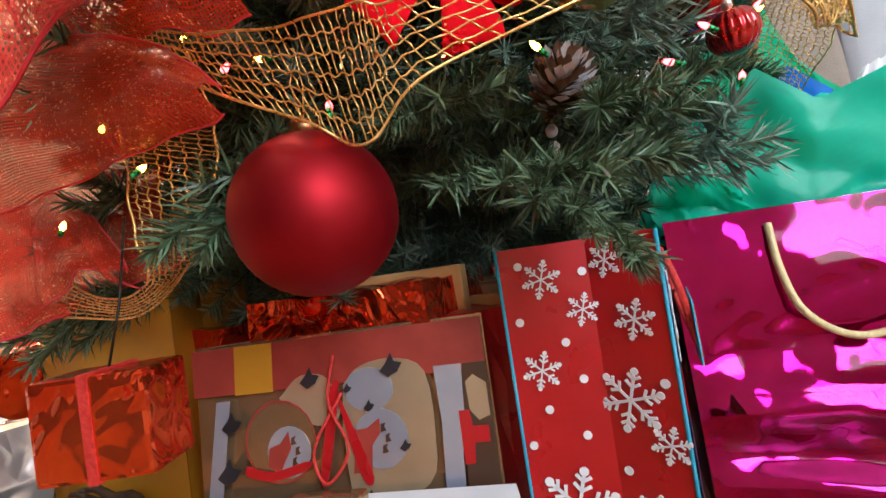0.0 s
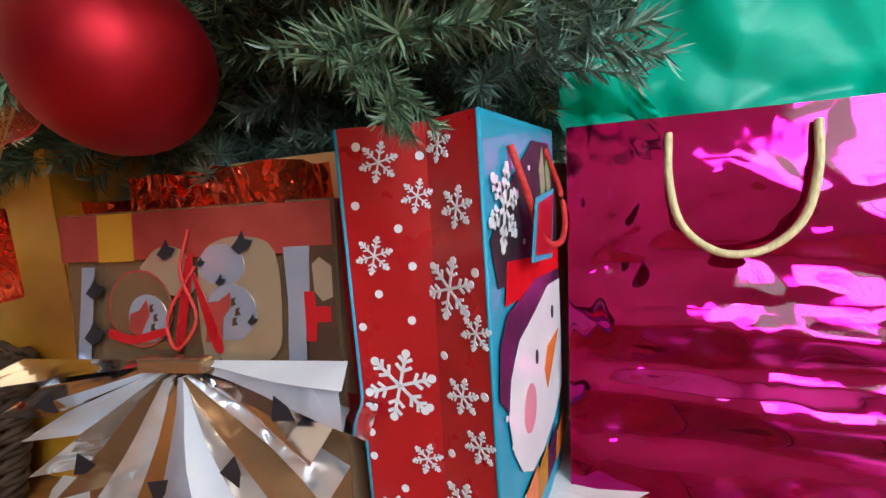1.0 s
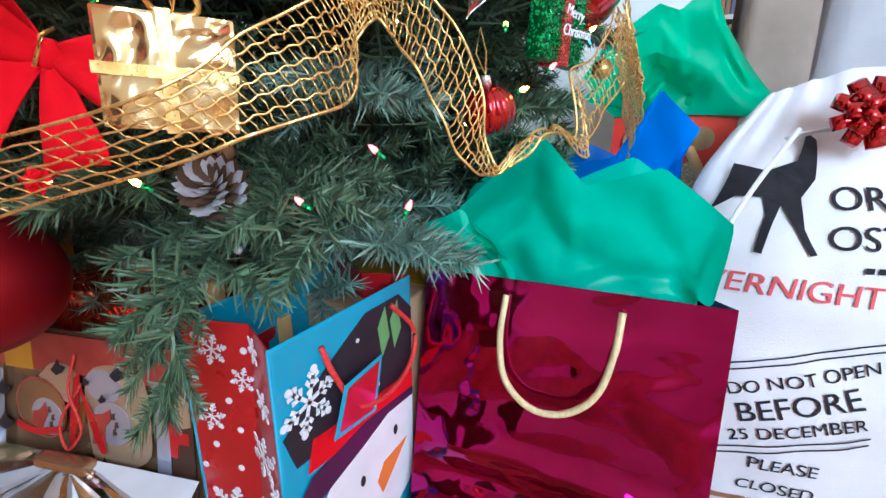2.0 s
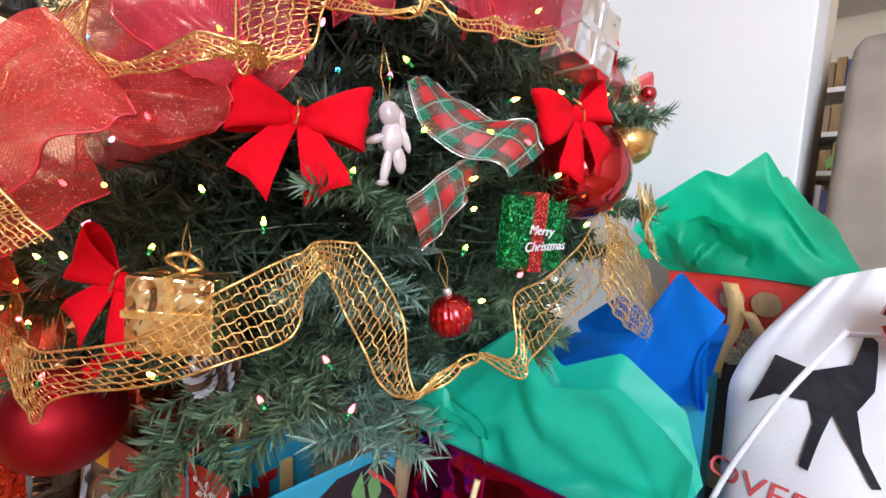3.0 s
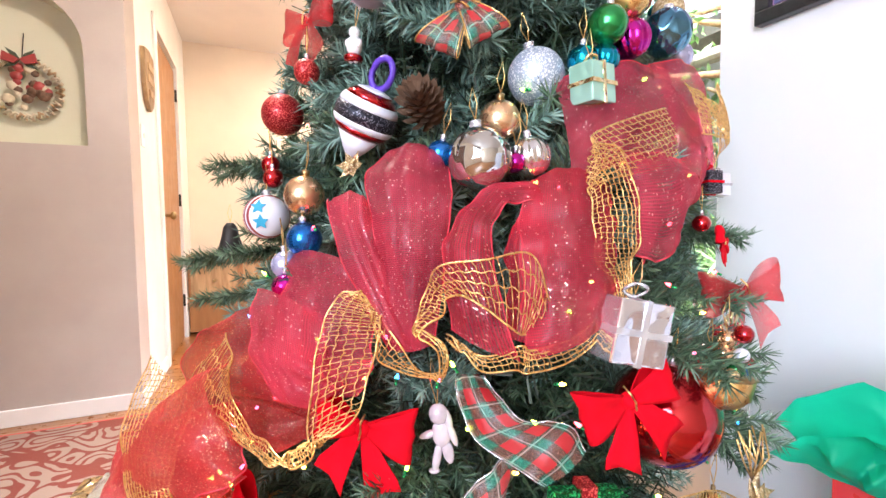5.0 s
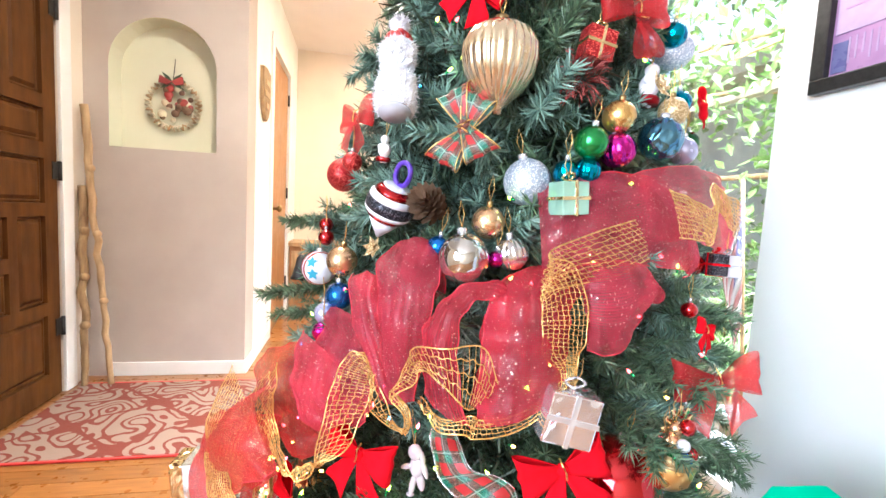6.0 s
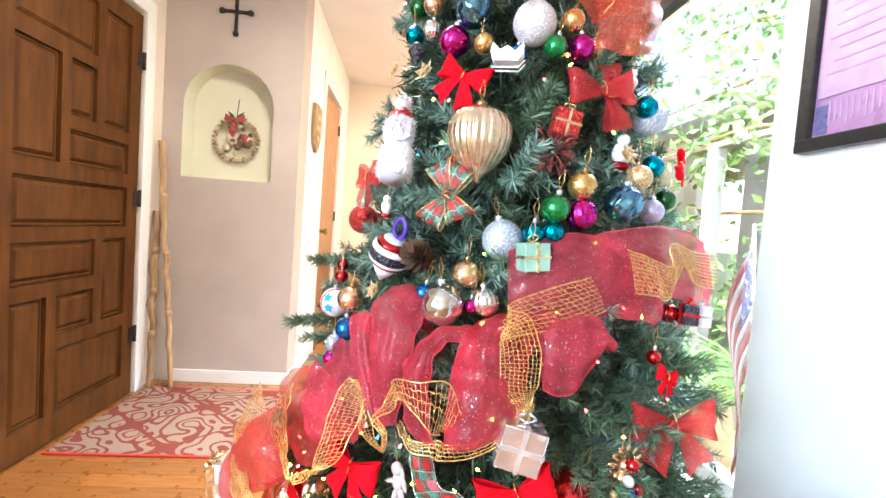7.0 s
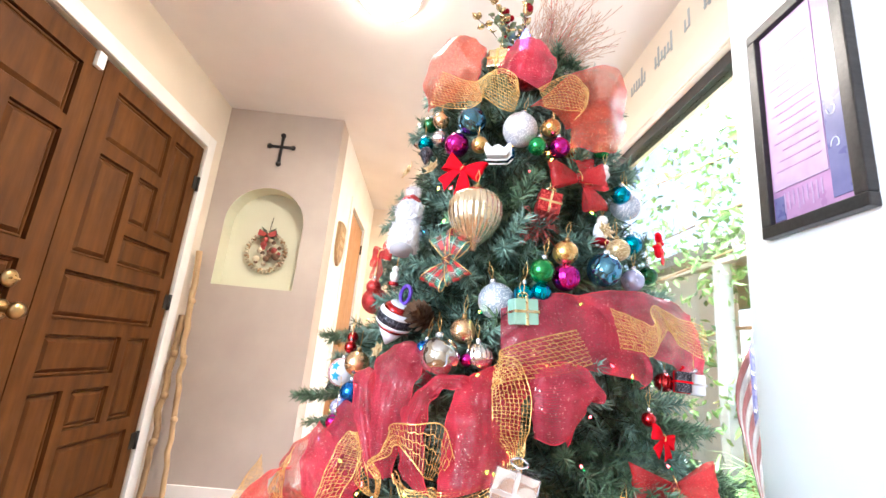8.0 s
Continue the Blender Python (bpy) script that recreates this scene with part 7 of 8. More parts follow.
for color, angle, z in (("green", -135, 0.575), ("green", -113.3, 0.558), ("warm", -111.5, 0.512), ("warm", -112, 0.593), ("red", -106, 0.533), ("red", -128, 0.468), ("red", -125.5, 0.43), ("red", -134, 0.437), ("pink", -122, 0.705),
                        ("warm", -133, 0.70), ("red", -132, 0.715), ("blue", -128, 0.705), ("green", -142, 0.735), ("pink", -130, 0.745), ("warm", -105, 0.70), ("green", -109, 0.665), ("warm", -112, 0.62), ("red", -83, 0.79), ("pink", -79, 0.71),
                        ("warm", -90, 0.93), ("red", -72, 0.94), ("warm", -66, 0.925), ("red", -80, 0.86), ("green", -103, 0.77), ("warm", -99, 0.80), ("green", -92, 1.10), ("green", -72, 1.225), ("warm", -87, 1.33), ("red", -95, 1.30),
                        ("green", -122, 1.205), ("green", -125, 1.19), ("warm", -131, 1.27), ("red", -125, 1.265), ("blue", -133, 1.17), ("green", -108, 1.01), ("red", -152, 0.99), ("red", -146, 0.86), ("green", -160, 0.80), ("blue", -164, 0.74),
                        ("pink", -155, 0.64), ("red", -150, 0.66), ("warm", -145, 0.45), ("red", -160, 0.43), ("warm", -165, 0.47), ("warm", -95, 0.72), ("warm", -66, 0.62), ("red", -82, 0.60), ("green", -120, 0.72), ("blue", -66, 0.60),
                        ("warm", -74, 0.75), ("red", -58, 0.79), ("warm", -102, 1.36), ("warm", -88, 1.345), ("green", -80, 1.04), ("red", -103, 0.90), ("warm", -107, 0.905),
                        ("warm", -166, 0.53), ("warm", -160, 0.535), ("pink", -157, 0.565), ("warm", -172, 0.50), ("warm", 178, 0.46), ("warm", -176, 0.42), ("red", -168, 0.47), ("warm", 172, 0.40), ("warm", -155, 0.60), ("red", -163, 0.60), ("green", -118, 0.66), ("warm", -142, 0.60), ("green", -147, 0.55), ("warm", -98, 0.63), ("warm", -92, 0.58), ("red", -103, 0.66), ("green", -126, 0.62)):
    light_bulb(color, angle, z)

red_box = thing("gift_ornament", pose(0.156, 0.548, 0.268, 0, 0, -66), "red glitter gift box ornament hanging in front of the mustard bag", "ornament", "gift box ornaments")
part("box", box((-0.036, -0.020, -0.031), (0.036, 0.020, 0.031), 0.003), CELLO, red_box)
part("tie", box((-0.003, -0.0212, -0.0322), (0.003, 0.0212, 0.0322)), RED_CORD, red_box)
tube("cord", [(0, 0, 0.031), (0.004, 0.01, 0.07), (0.0, 0.03, 0.13)], 0.0008, IRON, red_box, sides=4)


low_box = thing("gift_ornament", pose(0.088, 0.412, 0.520, 4, -3, -8), "crinkled gold and silver foil gift box ornament by the ribbon", "ornament", "gift box ornaments")
part("box", box((-0.034, -0.026, -0.037), (0.034, 0.026, 0.037), 0.003), GOLD_FOIL, low_box)
part("tie", box((-0.012, -0.0272, -0.0382), (0.026, 0.0272, 0.0382), 0.001), CRINKLED_SILVER, low_box, "broad silver foil band")
tube("cord", [(0, 0, 0.037), (0.02, 0.02, 0.06), (0.06, 0.05, 0.075)], 0.0008, GOLD_THREAD, low_box, sides=4)


# ---- presents under the tree ----
def frame_at(origin, along, up):
    """A frame with x along, z up (as near as may be) and -y facing out."""
    x = Vector(along).normalized()
    z = Vector(up)
    z = (z - x * z.dot(x)).normalized()
    y = z.cross(x)
    return Matrix(((x.x, y.x, z.x, origin[0]), (x.y, y.y, z.y, origin[1]), (x.z, y.z, z.z, origin[2]), (0, 0, 0, 1)))


def crumpled_face(w, h, amp, seed, creases=(), nx=64, nz=76):
    """Grid of an upright foil or paper face of width w and height h, facing -y, with flat facets, wrinkles and sharp cross creases."""
    g = []
    for i in range(nz + 1):
        zz = h * i / nz
        row = []
        for j in range(nx + 1):
            xx = w * j / nx
            rim = min(1, 6 * min(j, nx - j) / nx) * min(1, 5 * min(i, nz - i) / nz)
            warp = 0.35 * noise.noise((xx * 14, zz * 14, seed + 4))
            y = noise.noise((xx * 7 + seed, zz * 16 + warp, seed)) * amp + abs(noise.noise((xx * 11 + warp, zz * 30 + seed, 3.1))) * amp * 0.5 + abs(noise.noise((xx * 27 + 2 * warp, zz * 31, seed))) * amp * 0.32
            for c, d in creases:
                off_ = (zz - c - 0.006 * math.sin(xx * 13 + c * 90) - 0.03 * (xx - w / 2) * math.sin(c * 61)) / 0.022
                y += d * (max(0, 1 - abs(off_)) - 0.5 * max(0, 1 - abs(off_ + 1.6)))
            row.append((xx, y * rim - 0.0005, zz))
        g.append(row)
    return g


def paper_bag(name, m, w, d, h, front, side, inside, label, amp=0.0015, seed=1.0, creases=(), fold=True):
    """An open gift bag: crumpled front and back, gusseted sides, bottom. Origin at the front face's lower left corner."""
    ob = thing(name, m, label, "gift bag", "gift bags")
    sheet("front", crumpled_face(w, h, amp, seed, creases), front, ob)
    sheet("back", [[(x, d - y, zz) for x, y, zz in row] for row in crumpled_face(w, h, amp, seed + 5)], front, ob)
    dent = 0.016 if fold else 0.0
    for x, k in ((0, 1), (w, -1)):
        sheet("side", [[(x, 0, zz), (x + k * dent * min(1, zz / h + 0.15), d / 2, zz), (x, d, zz)] for zz in np.linspace(0, h, 7)], side, ob, smooth=False)
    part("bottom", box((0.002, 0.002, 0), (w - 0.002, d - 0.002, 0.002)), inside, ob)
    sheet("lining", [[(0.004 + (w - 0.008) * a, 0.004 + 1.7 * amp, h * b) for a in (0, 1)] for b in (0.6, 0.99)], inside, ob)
    return ob


def cord_handle(parent, pts, r, material, name="handle"):
    return tube(name, [tuple(p) for p in curve_through(pts, 34)], r, material, parent, sides=8)


def crumpled_tissue(name, m, polys, material, label, seed=0):
    """Tissue paper standing out of a bag: overlapping folded sheets, each a fan between a base line and a jagged rim."""
    ob = thing(name, m, label, "tissue paper", "tissue paper")
    rng = random.Random(seed)
    for base, rim, lean in polys:
        n, k = 60, 22
        b = curve_through(base, n)
        r = np.array([(1 - f) * np.array(rim[int(i)]) + f * np.array(rim[min(int(i) + 1, len(rim) - 1)]) for i, f in ((s, s - int(s)) for s in np.linspace(0, len(rim) - 1.001, n))])
        ph = rng.uniform(0, 9)
        creases = [(rng.uniform(-0.9, 0.9), rng.uniform(-0.3, 1.3), rng.uniform(0.10, 0.28), rng.choice((-1, 1, 1)) * rng.uniform(0.006, 0.016)) for _ in range(9)]
        g = []
        for j in range(k):
            t = j / (k - 1)
            row = []
            for i in range(n):
                p = b[i] * (1 - t) + r[i] * t
                s = i / (n - 1)
                fold = 0.002 * noise.noise((s * 9, t * 4, ph))
                for slant, place, half, high in creases:
                    fold += high * max(0.0, 1 - abs(s + slant * (t - 0.5) - place) / half)
                q = 1.5 * fold * math.sin(math.pi * min(t + 0.12, 1) * 0.85) + lean * t * t
                row.append((p[0], p[1] + q, p[2] + 0.35 * fold * t))
            g.append(row)
        sheet("sheet", g, material, ob)
    return ob


# magenta foil bag
mag_m = frame_at((0.438, 0.212, 0.006), (0.032, -0.261, 0), (0.062, 0.006, 0.334))
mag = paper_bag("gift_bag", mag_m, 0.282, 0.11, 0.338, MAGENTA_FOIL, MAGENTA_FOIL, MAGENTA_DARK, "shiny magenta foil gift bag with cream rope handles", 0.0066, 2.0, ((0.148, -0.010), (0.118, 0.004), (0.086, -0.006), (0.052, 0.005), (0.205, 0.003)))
for yy in (-0.004, 0.112):
    cord_handle(mag, [(0.087 + q, yy + (o if yy < 0 else 0), zz) for q, o, zz in ((0, 0, 0.322), (-0.001, -0.006, 0.280), (0.008, -0.008, 0.240), (0.035, -0.008, 0.217), (0.067, -0.008, 0.219), (0.093, -0.008, 0.243), (0.104, -0.006, 0.284), (0.107, 0, 0.322))], 0.0034, CORD)
crumpled_tissue("tissue_paper", mag_m, (
    (((0.005, 0.02, 0.32), (0.13, 0.015, 0.325), (0.255, 0.02, 0.32)), ((-0.006, 0.0, 0.372), (0.03, -0.01, 0.395), (0.105, -0.015, 0.470), (0.15, -0.01, 0.425), (0.21, -0.012, 0.448), (0.268, -0.004, 0.405), (0.262, 0.0, 0.34)), -0.01),
    (((0.01, 0.06, 0.32), (0.13, 0.05, 0.325), (0.25, 0.06, 0.32)), ((-0.012, 0.07, 0.36), (0.02, 0.05, 0.43), (0.085, 0.045, 0.485), (0.13, 0.05, 0.44), (0.19, 0.05, 0.470), (0.25, 0.06, 0.43), (0.27, 0.06, 0.37)), 0.02),
    (((0.02, 0.03, 0.31), (0.06, 0.03, 0.315), (0.10, 0.03, 0.31)), ((-0.010, 0.006, 0.345), (0.0, -0.004, 0.385), (0.035, -0.006, 0.40), (0.07, 0.0, 0.37)), -0.012)),
    GREEN_TISSUE, "green tissue paper standing out of the magenta bag", 3)

# snowflake bag: red gusset side towards the room, picture on the broad face
SX, SY, SW, SD, SH = 0.299, 0.229, 0.178, 0.104, 0.331
snow = thing("gift_bag", (SX, SY, 0.004), "red and blue gift bag printed with snowflakes and a snowy face", "gift bag", "gift bags")
FOLD_Y, DENT = 0.045, 0.020
side_rows = [[(0, 0, zz), (DENT * (0.3 + 0.7 * zz / SH), FOLD_Y, zz), (0, SD, zz)] for zz in np.linspace(0, SH, 9)]
sheet("side", side_rows, RED_PAPER, snow, "red side printed with white snowflakes", 0.0008, False)
sheet("side", [[(SW - a, b, c) for a, b, c in row] for row in side_rows], RED_PAPER, snow, thick=0.0008, smooth=False)
sheet("front", crumpled_face(SW, SH, 0.001, 7.0), BLUE_PAPER, snow, "blue front", 0.0006)
sheet("back", [[(x, SD - y, zz) for x, y, zz in row] for row in crumpled_face(SW, SH, 0.001, 9.0)], BLUE_PAPER, snow, thick=0.0006)
part("bottom", box((0.002, 0.002, 0), (SW - 0.002, SD - 0.002, 0.002)), CARDBOARD, snow)
for yy in (0.0, SD):
    tube("edge", [(-0.0005, yy, 0), (-0.0005, yy, SH)], 0.0013, BLUE_PAPER, snow, sides=6)


def flake_outline(r, arms=6, round_tips=True):
    """Strokes of a snowflake: each arm with side barbs, as thin bars."""
    bars = []
    for i in range(arms):
        a = 2 * math.pi * i / arms + 0.26
        bars.append(((0, 0), (r * math.cos(a), r * math.sin(a))))
        for f, l in ((0.45, 0.30), (0.72, 0.26)):
            for s in (-1, 1):
                b = a + s * 0.9
                o = (f * r * math.cos(a), f * r * math.sin(a))
                bars.append((o, (o[0] + l * r * math.cos(b), o[1] + l * r * math.sin(b))))
    return bars


def snowflake(parent, m, r, material=WHITE_PRINT, wide=0.085):
    bm = bmesh.new()
    for (ax, ay), (bx, by) in flake_outline(r):
        d = Vector((bx - ax, by - ay, 0))
        s = Vector((-d.y, d.x, 0)).normalized() * r * wide * 0.5
        a, b = Vector((ax, ay, 0)), Vector((bx, by, 0))
        vs = [bm.verts.new(q + Vector((0, 0, h))) for h in (0, 0.0007) for q in (a - s, a + s, b + s * 1.2, b - s * 1.2)]
        for q in ((0, 1, 2, 3), (4, 5, 6, 7), (0, 1, 5, 4), (1, 2, 6, 5), (2, 3, 7, 6), (3, 0, 4, 7)):
            bm.faces.new([vs[k] for k in q])
    for i in range(6):
        a = 2 * math.pi * i / 6 + 0.26
        c = Vector((r * math.cos(a), r * math.sin(a), 0))
        ring = [[bm.verts.new(c + Vector((0.13 * r * math.cos(t), 0.13 * r * math.sin(t), h))) for t in [2 * math.pi * k / 10 for k in range(10)]] for h in (0, 0.0008)]
        bm.faces.new(ring[1])
        for k in range(10):
            bm.faces.new((ring[0][k], ring[0][(k + 1) % 10], ring[1][(k + 1) % 10], ring[1][k]))
    bmesh.ops.transform(bm, matrix=m, verts=bm.verts)
    return part("snowflake", bm, material, parent, "white printed snowflake")


def side_frame(y, z):
    """On the folded red side at a height and distance from the front edge, facing the room."""
    d = DENT * (0.3 + 0.7 * z / SH)
    if y > FOLD_Y:
        f = (SD - y) / (SD - FOLD_Y)
        slope = math.degrees(math.atan2(d, SD - FOLD_Y))
    else:
        f = y / FOLD_Y
        slope = -math.degrees(math.atan2(d, FOLD_Y))
    return pose(d * f - 0.0018, y, z, 0, 0, slope) @ pose(0, 0, 0, 90, 0, -90)


for y, z, r in ((0.076, 0.307, 0.0125), (0.052, 0.283, 0.0105), (0.084, 0.244, 0.0125), (0.073, 0.150, 0.025), (0.056, 0.096, 0.011), (0.084, 0.050, 0.012), (0.060, 0.030, 0.012),
                (0.020, 0.275, 0.0125), (0.033, 0.315, 0.011), (0.030, 0.222, 0.020), (0.010, 0.196, 0.0115), (0.024, 0.150, 0.0125), (0.012, 0.118, 0.0115), (0.028, 0.070, 0.016), (0.014, 0.03, 0.012)):
    snowflake(snow, side_frame(y, z), r)
for y, z in ((0.094, 0.279), (0.066, 0.262), (0.083, 0.217), (0.097, 0.193), (0.061, 0.198), (0.098, 0.093), (0.049, 0.309), (0.098, 0.112), (0.052, 0.135), (0.008, 0.235), (0.038, 0.175), (0.006, 0.155), (0.036, 0.105), (0.058, 0.236), (0.09, 0.318), (0.075, 0.07), (0.04, 0.05)):
    polygon("dot", disc_points(0, 0, 0.0030, n=12), side_frame(y, z), WHITE_PRINT, snow, "white printed dot", 0.0007)

front = lambda lift: pose(0, -0.0016 - lift, 0, 90, 0, 0)
off = lambda pts: [(x - SX, z - 0.004) for x, z in pts]
polygon("print", off(((0.402, 0.322), (0.454, 0.322), (0.476, 0.300), (0.476, 0.215), (0.440, 0.212), (0.375, 0.221), (0.312, 0.226), (0.302, 0.258), (0.345, 0.292))), front(0.0), BLACK_PRINT, snow, "black printed top hat")
polygon("print", off(((0.330, 0.240), (0.395, 0.232), (0.476, 0.226), (0.476, 0.200), (0.392, 0.205), (0.322, 0.212))), front(0.0007), VELVET, snow, "dark red hat band")
polygon("print", off(((0.302, 0.155), (0.308, 0.190), (0.325, 0.206), (0.395, 0.214), (0.476, 0.206), (0.476, 0.188), (0.395, 0.188), (0.335, 0.178), (0.318, 0.140))), front(0.0010), PURPLE_PRINT, snow, "plum printed hat brim")
polygon("print", off(((0.475, 0.196), (0.430, 0.200), (0.393, 0.190), (0.345, 0.180), (0.324, 0.160), (0.316, 0.135), (0.324, 0.105), (0.340, 0.082), (0.363, 0.067), (0.398, 0.064), (0.440, 0.072), (0.475, 0.090))), front(0.0014), WHITE_PRINT, snow, "white printed snowy face")
polygon("print", off(((0.462, 0.150), (0.420, 0.148), (0.408, 0.132), (0.416, 0.112), (0.436, 0.128))), front(0.0022), ORANGE_PRINT, snow, "orange printed carrot")
polygon("print", [(a - SX, b - 0.004) for a, b in disc_points(0.363, 0.120, 0.016, 0.019)], front(0.0022), PINK_PRINT, snow, "pink printed cheek")
for a, b in ((0.441, 0.173), (0.386, 0.152)):
    polygon("print", [(q - SX, w - 0.004) for q, w in disc_points(a, b, 0.0035, 0.006, 12)], front(0.0022), BLACK_PRINT, snow, "black printed eye")
for k, mat_ in enumerate((ORANGE_PRINT, MUSTARD, PURPLE_PRINT, ORANGE_PRINT)):
    polygon("print", off(((0.345 + 0.033 * k, 0.060 - 0.004 * k), (0.378 + 0.033 * k, 0.062), (0.372 + 0.033 * k, 0.030), (0.338 + 0.033 * k, 0.028))), front(0.0018), mat_, snow, "striped printed scarf")
for k in (0, 1):
    polygon("print", off(((0.418 + 0.02 * k, 0.300), (0.430 + 0.02 * k, 0.318), (0.436 + 0.02 * k, 0.285), (0.424 + 0.02 * k, 0.268))), front(0.0008), GREEN_PRINT, snow, "green printed holly leaf")
snowflake(snow, front(0.0010) @ pose(0.030, 0.272, 0), 0.027, WHITE_PRINT, 0.12)
rng = random.Random(9)
for i in range(16):
    a, b = rng.uniform(0.008, 0.17), rng.uniform(0.02, 0.32)
    polygon("dot", disc_points(a, b, 0.0022, n=10), front(0.0008), WHITE_PRINT, snow, "white printed dot")
cord_handle(snow, [(0.046, -0.003, 0.312), (0.052, -0.010, 0.285), (0.075, -0.016, 0.245), (0.120, -0.018, 0.236), (0.160, -0.014, 0.248), (0.172, -0.008, 0.275), (0.140, -0.003, 0.312)], 0.0026, RED_CORD)
tag = polygon("gift_tag", [(0, 0), (0.050, 0.004), (0.038, -0.048), (-0.016, -0.042)], pose(0.056, -0.016, 0.276, 90, 0, 0), BLUE_PAPER, snow, "blue and red gift tag", 0.001)
polygon("tag_print", [(0.003, -0.004), (0.045, 0.0), (0.034, -0.044), (-0.010, -0.038)], pose(0.056, -0.0172, 0.276, 90, 0, 0), RED_PAPER, tag, "red printed panel", 0.0006)

# bag with metallic print and a pleated foil bow
sil_m = frame_at((0.222, 0.594, 0.003), (0.072, -0.242, 0), (0.03, 0.0, 0.285))
sil = paper_bag("gift_bag", sil_m, 0.253, 0.10, 0.288, KRAFT_SHINE, KRAFT, KRAFT, "metallic kraft gift bag with printed trees and a silver foil bow", 0.0025, 4.0)
fl = lambda lift: pose(0, -0.0045 - lift, 0, 90, 0, 0) @ Matrix.Diagonal((0.785, 1, 1, 1))
SHAPES = (
    ("dark red printed top band", BROWN_PRINT, 0.0, ((0.0, 0.286), (0.0, 0.247), (0.32, 0.247), (0.32, 0.286))),
    ("mustard printed stripe", MUSTARD, 0.0008, ((0.052, 0.286), (0.050, 0.246), (0.094, 0.246), (0.096, 0.286))),
    ("pale blue printed stripe", PALE_BLUE_PRINT, 0.0005, ((0.027, 0.242), (0.043, 0.242), (0.019, 0.120), (0.002, 0.120))),
    ("pale blue printed stripe", PALE_BLUE_PRINT, 0.0005, ((0.268, 0.252), (0.296, 0.252), (0.293, 0.210), (0.287, 0.185), (0.284, 0.130), (0.264, 0.130), (0.270, 0.210))),
    ("dark printed edge", DARK_BROWN, 0.0004, ((0.297, 0.252), (0.320, 0.252), (0.320, 0.130), (0.285, 0.130))),
    ("cream printed patch", CREAM_PRINT, 0.0009, ((0.298, 0.238), (0.306, 0.243), (0.318, 0.236), (0.318, 0.212), (0.307, 0.209), (0.299, 0.217))),
    ("red printed parcel", RED_PAPER, 0.0013, ((0.288, 0.217), (0.298, 0.217), (0.300, 0.205), (0.315, 0.205), (0.315, 0.193), (0.300, 0.193), (0.298, 0.178), (0.288, 0.178))),
    ("cream printed snow bank", CREAM_PRINT, 0.0006, ((0.172, 0.245), (0.190, 0.258), (0.225, 0.262), (0.258, 0.250), (0.262, 0.200), (0.250, 0.165), (0.180, 0.150), (0.168, 0.205))),
    ("cream printed snow bank", CREAM_PRINT, 0.0003, ((0.100, 0.240), (0.125, 0.256), (0.155, 0.252), (0.166, 0.225), (0.150, 0.215), (0.120, 0.222))),
    ("red printed ribbon curl", RED_PAPER, 0.0036, ((0.160, 0.246), (0.169, 0.246), (0.150, 0.178), (0.141, 0.178))),
    ("red printed ribbon curl", RED_PAPER, 0.0036, ((0.164, 0.242), (0.172, 0.230), (0.196, 0.176), (0.184, 0.176))),
    ("red printed ribbon curl", RED_PAPER, 0.0036, ((0.060, 0.190), (0.090, 0.184), (0.128, 0.190), (0.128, 0.184), (0.090, 0.177), (0.060, 0.182))))
for label_, mat_, lift_, pts in SHAPES:
    polygon("print", [tuple(q) for q in curve_through((*pts, pts[0]), 30)[:-1]] if "bank" in label_ or "curl" in label_ else pts, fl(lift_), mat_, sil, label_)
for (a, b, ra, rb), mat_, lift_ in (((0.098, 0.206, 0.040, 0.033), BROWN_PRINT, 0.0012), ((0.099, 0.206, 0.038, 0.031), KRAFT_SHINE, 0.0018), ((0.108, 0.198, 0.024, 0.020), PALE_BLUE_PRINT, 0.0024),
                                     ((0.199, 0.240, 0.026, 0.017), PALE_BLUE_PRINT, 0.0012), ((0.207, 0.202, 0.028, 0.023), PALE_BLUE_PRINT, 0.0018)):
    polygon("print", disc_points(a, b, ra, rb), fl(lift_), mat_, sil, "round printed shape")
# house silhouettes with a few bare trees beside them
for a, b, pts in ((0.101, 0.198, ((-0.017, -0.010), (-0.014, 0.004), (-0.002, 0.007), (0.008, 0.016), (0.010, 0.003), (0.003, -0.006), (-0.004, -0.016))),
                  (0.198, 0.202, ((-0.020, 0.008), (-0.004, 0.009), (0.010, 0.016), (0.009, 0.004), (0.000, -0.004), (-0.003, -0.024), (-0.022, -0.024), (-0.018, -0.006)))):
    polygon("print", [(a + u, b + v) for u, v in pts], fl(0.0030), BROWN_PRINT, sil, "dark red printed house")
    for k in range(3):
        u, v = a + 0.013 + 0.004 * (k % 2), b + 0.008 - 0.008 * k
        polygon("print", [(u - 0.003, v - 0.003), (u + 0.003, v - 0.002), (u + 0.001, v + 0.001), (u + 0.003, v + 0.004), (u - 0.002, v + 0.003)], fl(0.0030), DARK_BROWN, sil, "small dark printed tree")
for a, b, w in ((0.046, 0.224, 0.012), (0.040, 0.186, 0.014), (0.138, 0.254, 0.011), (0.226, 0.257, 0.012), (0.199, 0.228, 0.006), (0.232, 0.196, 0.006), (0.192, 0.160, 0.007), (0.178, 0.243, 0.005)):
    polygon("print", [(a - w, b - 0.3 * w), (a - 0.3 * w, b - 0.75 * w), (a + 0.5 * w, b - 0.45 * w), (a + w, b + 0.1 * w), (a + 0.3 * w, b + 0.25 * w), (a + 0.1 * w, b + 0.8 * w), (a - 0.4 * w, b + 0.2 * w)], fl(0.0040), BLACK_PRINT, sil, "ragged black printed fleck")
